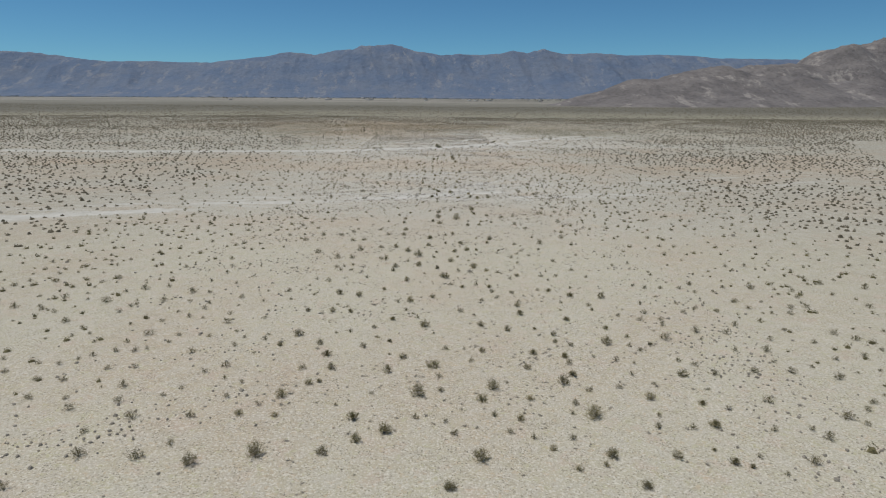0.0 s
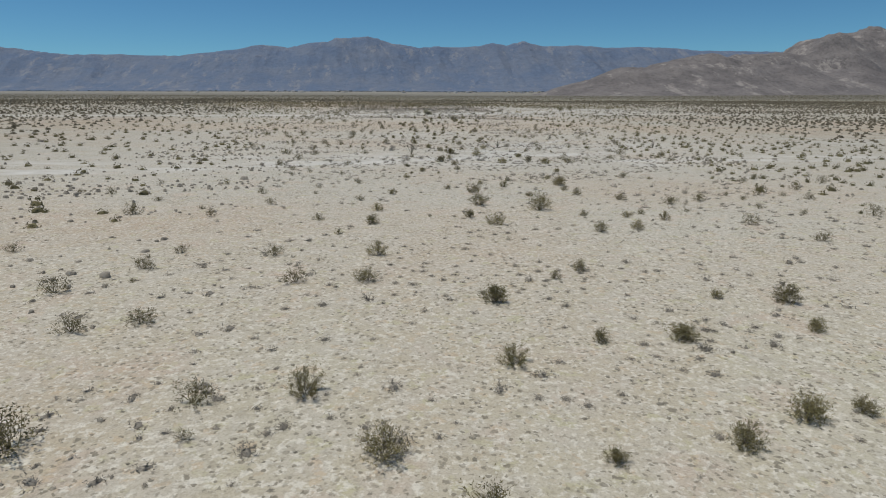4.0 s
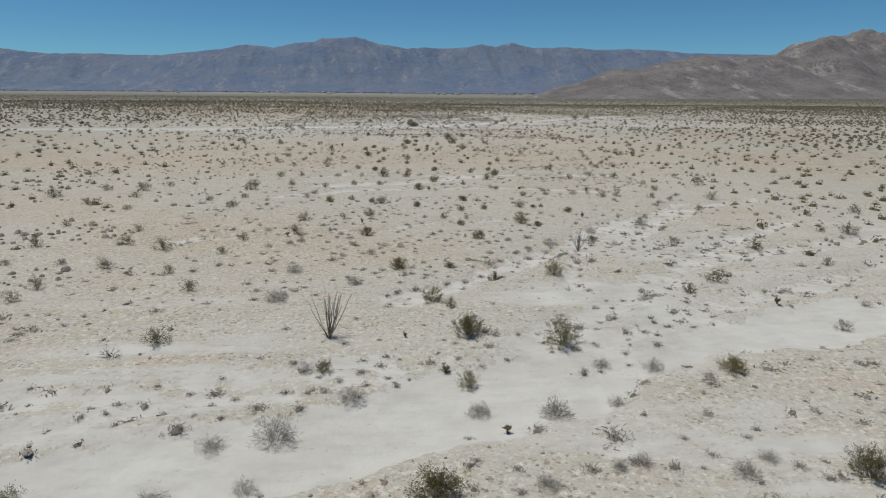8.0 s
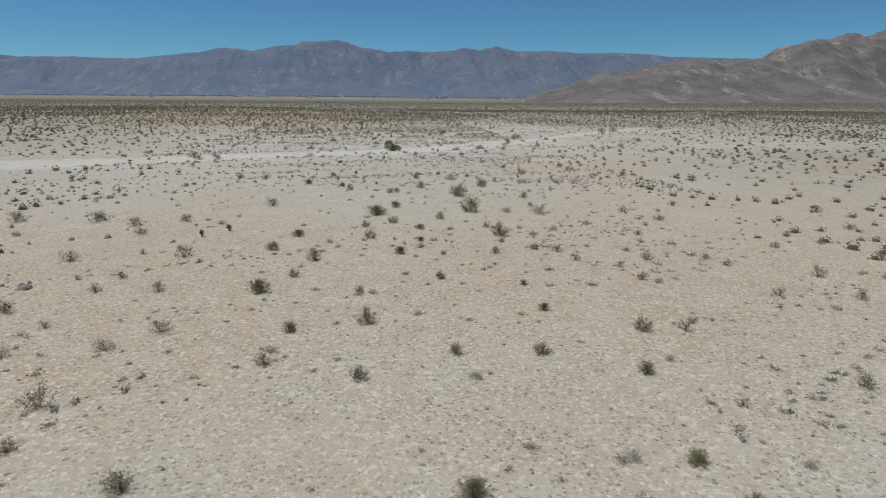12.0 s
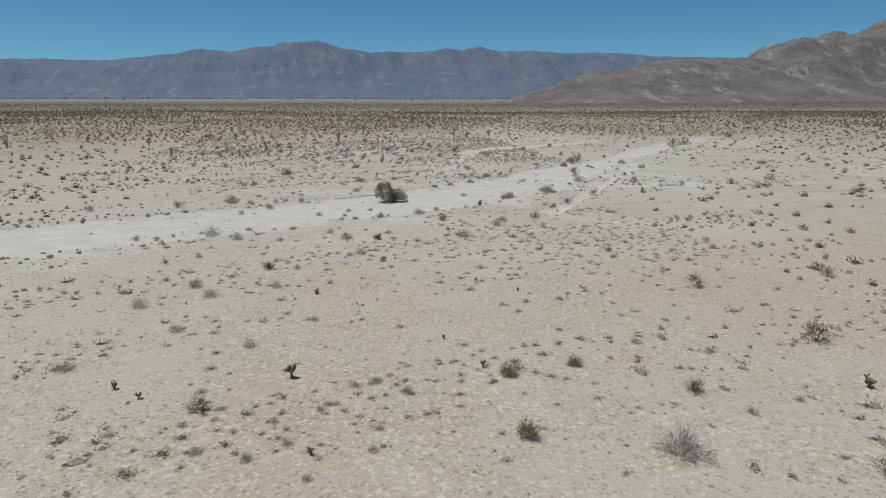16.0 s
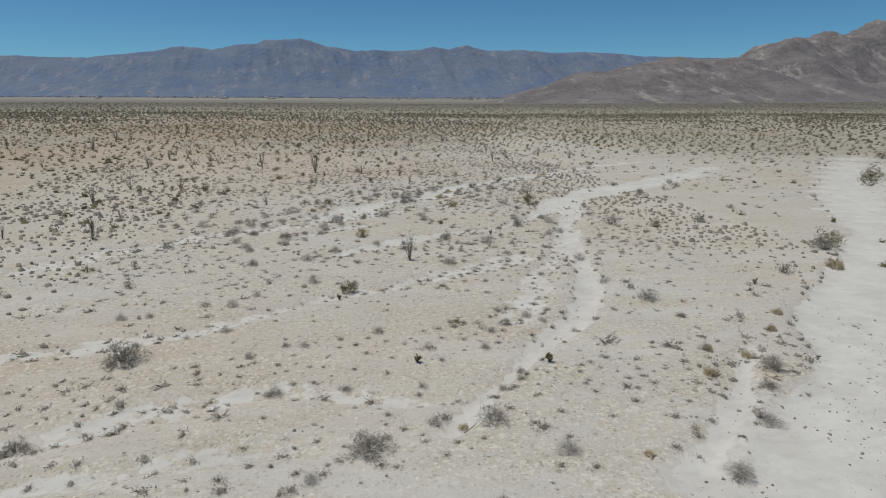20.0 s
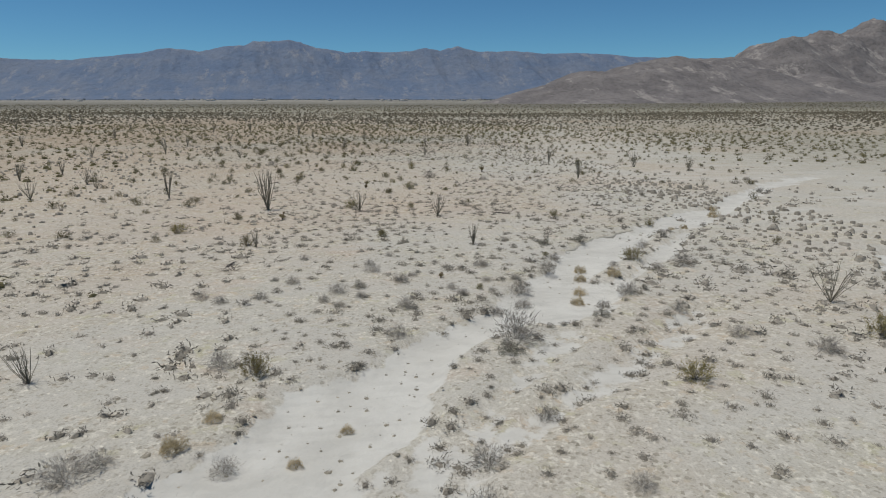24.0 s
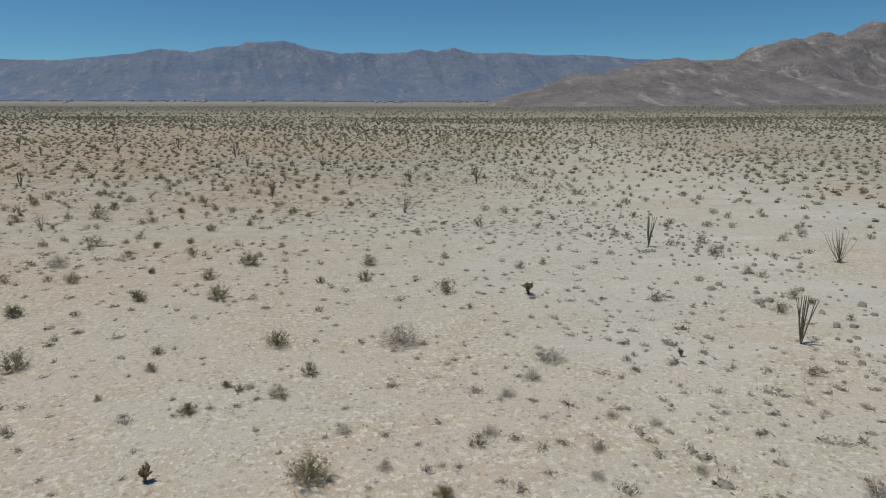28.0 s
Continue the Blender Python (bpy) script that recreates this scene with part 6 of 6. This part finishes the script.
# ---------------------------------------------------------------- plants past counting
def scatter(name, forms, places, sizes, material, label, category, sink=0.03, squash=(0.8, 1.2), core=None):
    """Many small plants joined in one mesh, out of a few forms turned and sized at random."""
    places, sizes = np.asarray(places, float), np.asarray(sizes, float)
    z = land(places[:, 0], places[:, 1]) - sink * sizes
    pick, turn = RNG.integers(len(forms), size=len(places)), RNG.uniform(0, 2 * math.pi, len(places))
    flat = RNG.uniform(*squash, len(places))
    verts, faces, inner, n = [], [], [], 0
    for k, (v, f) in enumerate(forms):
        m = np.nonzero(pick == k)[0]
        if not len(m):
            continue
        c, s = np.cos(turn[m])[:, None], np.sin(turn[m])[:, None]
        size = sizes[m][:, None]
        w = np.stack([(v[:, 0] * c - v[:, 1] * s) * size + places[m, 0:1], (v[:, 0] * s + v[:, 1] * c) * size + places[m, 1:2], v[:, 2] * size * flat[m][:, None] + z[m][:, None]], -1)
        verts.append(w.reshape(-1, 3))
        inner.append(np.tile(np.arange(len(f)) < (core[1] if core else 0), len(m)))
        faces.append((f[None] + (np.arange(len(m)) * len(v))[:, None, None] + n).reshape(-1, f.shape[1]))
        n += w.shape[0] * w.shape[1]
    me = mesh_from(name, np.concatenate(verts), np.concatenate(faces), material)
    if core:
        me.materials.append(core[0])
        me.polygons.foreach_set("use_smooth", np.concatenate(inner))
        me.polygons.foreach_set("material_index", np.concatenate(inner).astype(np.int32))
    ob = new(name, me)
    return tagged(ob, label, category, kind="stuff")


def clump(seed, leaves, size, tall, stretch=1.4):
    rng = np.random.default_rng(seed)
    d = rng.normal(size=(leaves, 3))
    d /= np.linalg.norm(d, axis=1, keepdims=True)
    d *= rng.uniform(0.45, 1, (leaves, 1)) * (0.48, 0.48, tall * 0.55) * rng.uniform(0.85, 1.15, 3)
    d[:, 2] = np.abs(d[:, 2] + tall * 0.42)
    return leaf_quads(rng, d, size, stretch)


def mound(seed, sides, tall, blades=0, ragged=0.22, leaf=0.06, core=0.6, stretch=2.2):
    """A tangled low clump: a close core inside, leaves or blades all over it."""
    rng = np.random.default_rng(seed)
    w = np.arange(sides) * 2 * math.pi / sides + rng.normal(0, 0.15, sides)
    r0, r1 = 0.5 * (1 + rng.normal(0, ragged, sides)), 0.33 * (1 + rng.normal(0, ragged, sides))
    z1 = tall * (0.72 + rng.normal(0, 0.12, sides))
    low = np.stack([np.cos(w) * r0, np.sin(w) * r0, np.zeros(sides)], 1)
    high = np.stack([np.cos(w) * r1, np.sin(w) * r1, z1], 1)
    v = np.concatenate([low, high, [[rng.normal(0, 0.08), rng.normal(0, 0.08), tall]]])
    k = np.arange(sides)
    n = (k + 1) % sides
    f = np.concatenate([np.stack([k, n, n + sides, k + sides], 1), np.stack([k[::2] + sides, n[::2] + sides, n[n[::2]] + sides, 0 * k[::2] + 2 * sides], 1)])
    pieces = [(v * (core, core, core * 0.9), f)] if core else []
    if blades:
        turn, tilt = rng.uniform(0, 2 * math.pi, blades), rng.uniform(0.1, 1.4, blades)
        out = np.stack([np.cos(turn) * np.sin(tilt) * 0.5, np.sin(turn) * np.sin(tilt) * 0.5, np.cos(tilt) * tall * 0.95 + 0.04], 1)
        pieces.append(leaf_quads(rng, out * rng.uniform(0.55, 1.0, (blades, 1)), leaf, stretch, radial=1.6))
    return joined(pieces)


def sown(count, y0, y1, width, keep, seed):
    """Random places over a stretch of the plain, thinned by keep()."""
    rng = np.random.default_rng(seed)
    across = max(1, round(math.sqrt(count * 2 * float(width(np.array((y0 + y1) / 2))) / (y1 - y0))))
    along = max(1, round(count / across))
    u, v = np.meshgrid(np.arange(across), np.arange(along))
    u = (u.ravel() + rng.uniform(0, 1, u.size)) / across * 2 - 1
    v = (v.ravel() + rng.uniform(0, 1, v.size)) / along
    widen = float(width(np.array(y1 * 1.0))) > 1.2 * float(width(np.array(y0 * 1.0)))
    y = np.sqrt(y0**2 + (y1**2 - y0**2) * v) if widen else y0 + (y1 - y0) * v
    x = u * width(y)
    m = rng.random(len(x)) < keep(x, y)
    return np.stack([x[m], y[m]], 1)


def off_line(x, y):
    """0 where every bush is set out singly, 1 well to the side of it."""
    side = np.abs(x - np.interp(y, [0, 300, 450, 560], [0, 3, 8, 26]))
    reach = np.interp(y, [0, 36, 96, 110, 400, 432, 515, 600], [0, 28, 40, 22, 25, 13, 4, 0])
    return np.maximum(np.clip((side - reach) / 14, 0, 1), np.clip((y - 505) / 40, 0, 1))


def bushy(x, y):
    """Where the creosote grows: thick on the gravel, thin in the washes and on the pale flats."""
    thick = np.clip((fbm(x, y, 60, 140, 3) - 0.2) * 3.0, 0.45, 1)
    bare = np.exp(-(((x - 42) / 26) ** 2 + ((y - 352) / 34) ** 2))   # silty flat beside the big wash
    return thick * (1 - 0.85 * wash_field(x, y)[0]) * (1 - 0.75 * bare) * (1 - 0.88 * silty(x, y))


def whole_bush(seed, stems, tall, leafy, size, stretch=1.6, radial=0.0):
    """A bush with its stems and leaves in one piece, for those set further off."""
    rng = np.random.default_rng(seed)
    pieces, tips = bush_frame(rng, stems, 0.5, tall, (0.08, 1.28), 2, 0.008)
    c = np.repeat(tips, leafy, 0) + rng.normal(0, 0.045, (len(tips) * leafy, 3))
    c = np.concatenate([c, np.repeat(dome(rng, 30, tall, 0.4, 0.4, seed), 9, 0) + rng.normal(0, 1, (270, 3)) * (0.03, 0.03, 0.05)])
    c[:, 2] = np.abs(c[:, 2])
    return joined([p for p in pieces[::3]] + [leaf_quads(rng, c, size, stretch, radial=radial)])


def dome_bush(seed, sides, tall, leaves, size, core=0.55):
    """A distant bush: a close heart under a lumpy dome of leaves."""
    rng = np.random.default_rng(seed)
    heart = mound(seed, sides, tall, 0, 0.16, core=core)
    return joined([heart, leaf_quads(rng, dome(rng, leaves, tall, 0.42, 0.6, seed), size, 1.4)])


MID = [whole_bush(s, 12, t, 9, 0.0145) for s, t in ((201, 0.44), (202, 0.5), (203, 0.38), (204, 0.46))]
FAR = [dome_bush(s, 5, t, 40, 0.048) for s, t in ((211, 0.44), (212, 0.5), (213, 0.4), (214, 0.46), (215, 0.54))]
FAINT = [dome_bush(s, 4, t, 3, 0.1, 0.8) for s, t in ((221, 0.5), (222, 0.44), (223, 0.56), (224, 0.4))]
cone = lambda y: 0.8 * np.maximum(y, 0) + 70  # noqa: E731

scatter("creosote_scrub", MID, [p[:2] for p in more_creosote], [1.25 * p[2] for p in more_creosote], LEAF_SIDE, "olive creosote bushes spread over pale gravel", "bushes")
scatter("dry_scrub", [whole_bush(s, 14, t, 4, 0.0085, 7.0, 1.8) for s, t in ((231, 0.4), (232, 0.48), (233, 0.34))], [p[:2] for p in more_shrubs], [p[2] for p in more_shrubs], GREY_FAR, "grey dry shrubs beside the washes", "shrubs")
side_bushes = sown(30000, 20, 430, lambda y: 0.55 * y + 60, lambda x, y: 0.55 * bushy(x, y) * off_line(x, y), 301)
start_bushes = sown(1000, 46, 104, lambda y: 66 + 0 * y, lambda x, y: 0.3 + 0 * x, 310)
taken = np.array([p[:2] for p in CREOSOTE + DRY_SHRUBS])
room = np.array([np.min(np.hypot(*(taken - p).T)) > 1.6 for p in start_bushes])
start_bushes = start_bushes[room]
scatter("creosote_scrub", MID, start_bushes, np.random.default_rng(14).uniform(0.6, 1.25, len(start_bushes)), LEAF_SIDE, "small olive creosote bushes on pale gravel", "bushes")
close = np.abs(side_bushes[:, 0] - 4) < 80
scatter("creosote_scrub", FAR, side_bushes[close], np.random.default_rng(1).uniform(0.6, 1.5, close.sum()), LEAF_MID, "scattered olive creosote bushes on the gravel plain", "bushes")
scatter("creosote_scrub", FAINT, side_bushes[~close], np.random.default_rng(10).uniform(0.7, 1.6, (~close).sum()), LEAF_FAR, "distant creosote bushes spread over the plain", "bushes")
scrub = sown(11000, 440, 650, lambda y: 110 + 0 * y, lambda x, y: 0.4 * bushy(x, y) * (0.3 + 0.7 * off_line(x, y)), 308)
scrub_size = np.random.default_rng(11).uniform(0.35, 0.95, len(scrub))
near = (np.abs(scrub[:, 0] - 15) < 38) & (scrub[:, 1] < 530)
scatter("low_scrub", MID, scrub[near], 1.1 * scrub_size[near], LEAF_SIDE, "small olive-brown scrub on reddish gravel", "bushes")
scatter("low_scrub", FAR, scrub[~near], scrub_size[~near], LEAF_MID, "low brown-green scrub on reddish gravel", "bushes")
far_bushes = sown(62000, 430, 900, cone, lambda x, y: np.interp(y, [500, 600], [0.7, 0.95]) * bushy(x, y) * off_line(x, y), 302)
near_far = (far_bushes[:, 1] < 640) & (np.abs(far_bushes[:, 0] - 10) < 150)
by_line = near_far & (np.abs(far_bushes[:, 0] - 15) < 38) & (far_bushes[:, 1] < 530)
scatter("creosote_scrub", MID, far_bushes[by_line], np.random.default_rng(17).uniform(0.8, 1.5, by_line.sum()), LEAF_SIDE, "olive creosote bushes on reddish gravel", "bushes")
rest = near_far & ~by_line
scatter("creosote_scrub", FAR, far_bushes[rest], np.random.default_rng(13).uniform(0.75, 1.6, rest.sum()), LEAF_MID, "creosote bushes standing close on the plain", "bushes")
far_bushes = far_bushes[~near_far]
scatter("creosote_scrub", FAINT, far_bushes, np.random.default_rng(2).uniform(0.8, 1.9, len(far_bushes)), LEAF_FAR, "dense distant field of creosote bushes", "bushes")
faint_bushes = sown(15000, 900, 1700, cone, lambda x, y: 0.9 * bushy(x, y), 303)
scatter("creosote_scrub", FAINT, faint_bushes, np.random.default_rng(3).uniform(1.4, 3.2, len(faint_bushes)), LEAF_FAR, "low scrub towards the valley floor", "bushes")
far_wands = sown(700, 380, 800, cone, lambda x, y: 0.7 * off_line(x, y) * (x < 0.25 * (y - 380) + 30), 304)
WANDS = [joined([tube([(0, 0, 0), (math.cos(a) * 0.1, math.sin(a) * 0.1, 0.5), (math.cos(a) * r, math.sin(a) * r, 1.0)], [0.02, 0.018, 0.008]) for a, r in zip(np.random.default_rng(s).uniform(0, 6.3, 10), np.random.default_rng(s + 9).uniform(0.05, 0.4, 10))]) for s in (241, 242)]
scatter("ocotillo_stand", WANDS, far_wands, np.random.default_rng(4).uniform(1.6, 3.2, len(far_wands)), WAND, "distant upright ocotillos among the bushes", "shrubs")


def tufty(x, y):
    w, deep = wash_field(x, y)
    bank = 1.2 * np.clip(1 - np.abs(w - 0.35) / 0.3, 0, 1)
    rows = fbm(0.15 * (0.92 * x + 0.39 * y), 0.92 * y - 0.39 * x, 3.6, 161, 3)   # in lines along the fall
    return np.clip((fbm(x, y, 11, 160, 3) - 0.28) * 2.6, 0.3, 1) * np.clip((rows - 0.36) * 7, np.interp(y, [380, 430], [0.15, 0.75]), 1.7) * (1 - 0.6 * w) * (1 - 0.96 * np.clip((deep - 0.2) / 0.1, 0, 1)) + bank


def tuft(seed, tall, twigs, thick, core=0.42, low=0.35, sides=5, reach=0.078):
    """A low soft cushion of short dry twigs, closest near the ground, over a flat foot put in as ground shade."""
    rng = np.random.default_rng(seed)
    v, f = mound(seed, sides, tall * low / (0.9 * core), 0, 0.2, core=core)
    at = dome(rng, twigs, tall, 0.44, 0.12, seed)
    at[:, 2] *= rng.uniform(0.35, 1.0, twigs)
    w, g = leaf_quads(rng, at, thick / 0.6, 0.6 * reach / thick, radial=0.9)
    w[:, 2] = np.maximum(w[:, 2], 0)
    long = (rng.uniform(0.95, 1.3), rng.uniform(0.75, 1.0), 1)
    return joined([(v * long, f), (w * long, g)])


TUFTS = [tuft(s, t, 160, 0.0105) for s, t in ((251, 0.38), (252, 0.5), (253, 0.32), (254, 0.42), (250, 0.28))]
TUFTS_OUT = [tuft(s, t, 9, 0.04, 0.66, 0.8, 4) for s, t in ((258, 0.42), (259, 0.36))]
TUFTS_OFF = [tuft(s, t, 64, 0.02, 0.5, 0.4) for s, t in ((255, 0.4), (256, 0.48), (257, 0.34))]
low = sown(54000, 36, 560, lambda y: 40 + 0 * y, lambda x, y: 0.6 * tufty(x, y) * (1 + 0.8 * np.clip((x - 8) / 15, 0, 1) * (y > 370)) * np.interp(y, [0, 130, 145, 195, 215, 290, 340, 448, 468, 560], [1.4, 1.4, 1.6, 1.8, 1.05, 1.05, 2.7, 2.5, 1.35, 1.1]), 305)
side = np.abs(low[:, 0] - np.interp(low[:, 1], [0, 300, 450, 560], [0, 3, 8, 22])) < 9
wide = sown(20000, 30, 620, lambda y: 170 + 0 * y, lambda x, y: 0.6 * tufty(x, y) * (np.abs(x) > 39), 306)
TUFT_SIZE = np.random.default_rng(5).gamma(8, 0.066, len(low)) * np.interp(low[:, 1], [130, 170, 390, 415, 445, 470], [0.85, 1.0, 1.0, 1.2, 1.15, 0.9])
scatter("low_tufts", TUFTS, low[side], TUFT_SIZE[side], GREY_FAR, "low grey-brown tufts dotted over the gravel", "scrub", 0.05, core=(CORE, 8))
outer = np.abs(low[:, 0] - 6) > 23
scatter("low_tufts", TUFTS_OUT, low[~side & outer], TUFT_SIZE[~side & outer], GREY_FAR, "low grey tufts among creosote bushes", "scrub", 0.05, core=(CORE, 6))
scatter("low_tufts", TUFTS_OFF, low[~side & ~outer], TUFT_SIZE[~side & ~outer], GREY_FAR, "low grey tufts on pale ground", "scrub", 0.05, core=(CORE, 8))
scatter("low_tufts", TUFTS_OUT, wide, np.random.default_rng(6).gamma(6, 0.095, len(wide)), GREY_FAR, "low grey tufts across the plain", "scrub", 0.05, core=(CORE, 6))

grey = sown(15000, 352, 492, lambda y: 160 + 0 * y, lambda x, y: 1.0 * silty(x, y) * (x > 22) * tufty(x, y) * np.clip((fbm(x, y, 14, 180, 3) - 0.2) * 3, 0.3, 1), 311)
scatter("low_tufts", TUFTS_OFF, grey, np.random.default_rng(15).gamma(6, 0.125, len(grey)), GREY_FAR, "grey scrub on silty ground between the washes", "scrub", 0.05, core=(CORE, 8))


# small clods, sprigs and litter strewn over the crust
def sprig(seed):
    rng = np.random.default_rng(seed)
    v, f = mound(seed, 5, 0.22, 0, 0.25, core=0.7)
    w, g = leaf_quads(rng, dome(rng, 12, 0.45, 0.45, 0.5, seed), 0.03, 4.0, radial=0.6)
    return joined([(v, f), (w, g)])


def strewn(x, y):
    return np.clip((fbm(x, y, 5, 190, 4) - 0.36) * 4, 0.1, 1) * np.clip(1 - 2 * wash_field(x, y)[0], 0, 1)


sprigs = sown(44000, 44, 470, lambda y: 26 + 0 * y, lambda x, y: 0.95 * strewn(x, y), 312)
sprigs[:, 0] += np.interp(sprigs[:, 1], [100, 300, 450], [-3, 3, 7])
scatter("ground_litter", [sprig(s) for s in (281, 282, 283, 284)], sprigs, np.random.default_rng(16).gamma(6, 0.028, len(sprigs)), SPRIG, "small dry sprigs and clods on the crust", "litter", 0.05)


# stones in the wash beds
def pebble(seed):
    rng = np.random.default_rng(seed)
    v = np.array([(x, y, z) for z in (-1, 1) for x, y in ((-1, -1), (1, -1), (1, 1), (-1, 1))], float) * (0.5, 0.4, 0.3)
    v[4:] *= (0.6, 0.6, 1)
    v += rng.normal(0, 0.08, v.shape)
    return v, np.array([(0, 3, 2, 1), (4, 5, 6, 7), (0, 1, 5, 4), (1, 2, 6, 5), (2, 3, 7, 6), (3, 0, 4, 7)])


stones = sown(30000, 318, 372, lambda y: 40 + 0 * y, lambda x, y: 0.7 * (wash_field(x, y)[0] > 0.6) * np.clip((vnoise(x, y, 4, 170) - 0.45) * 4, 0, 1), 307)
scatter("wash_stones", [pebble(s) for s in (261, 262, 263)], stones, np.random.default_rng(8).gamma(3, 0.02, len(stones)), STONE, "small grey stones strewn over the wash bed", "stones", -0.1)

# ---------------------------------------------------------------- the valley floor
belt = []
rng = np.random.default_rng(9)
for x0, x1, y, n in ((-2700, -700, 3700, 640), (-700, 900, 3640, 560), (-900, 300, 3450, 160), (-1500, 200, 3300, 90), (250, 700, 3000, 60)):
    belt += [(rng.uniform(x0, x1), y + rng.normal(0, 60)) for k in range(n)]
scatter("tree_belts", [clump(s, 12, 0.22, 0.8, 1.0) for s in (271, 272)], belt, rng.gamma(5, 0.95, len(belt)), TREES, "dark belts of trees on the valley floor", "trees")

WHITE = plant_material("pale_plaster", (0.6, 0.58, 0.54), (0.75, 0.73, 0.7))
ROOFING = plant_material("roofing", (0.3, 0.26, 0.23), (0.5, 0.46, 0.42))


def block(x, y, z):
    v = np.array([(a, b, c) for c in (0, 1) for a, b in ((-0.5, -0.5), (0.5, -0.5), (0.5, 0.5), (-0.5, 0.5))]) * (x, y, z)
    return v, np.array([(0, 3, 2, 1), (4, 5, 6, 7), (0, 1, 5, 4), (1, 2, 6, 5), (2, 3, 7, 6), (3, 0, 4, 7)])


def far_house():
    root = tagged(new("far_house"), "low pale house on the distant valley floor", "house", "houses of the valley")
    part("wall", mesh_from("wall", *block(16, 10, 4), WHITE), root)
    v, f = block(17, 11, 2.2)
    v[4:, 1] *= 0.1
    part("roof", mesh_from("roof", v + (0, 0, 4), f, ROOFING), root)
    return root


home = far_house()
homes = [(rng.uniform(-900, 900), rng.uniform(2700, 3500), rng.uniform(-25, 25)) for k in range(26)]
for k, (x, y, turn) in enumerate(homes):
    m = pose(x, y, float(lie(np.array([x]), np.array([y]))[0]), 0, 0, turn)
    if k:
        copy_thing(home, m)
    else:
        home.matrix_world = m
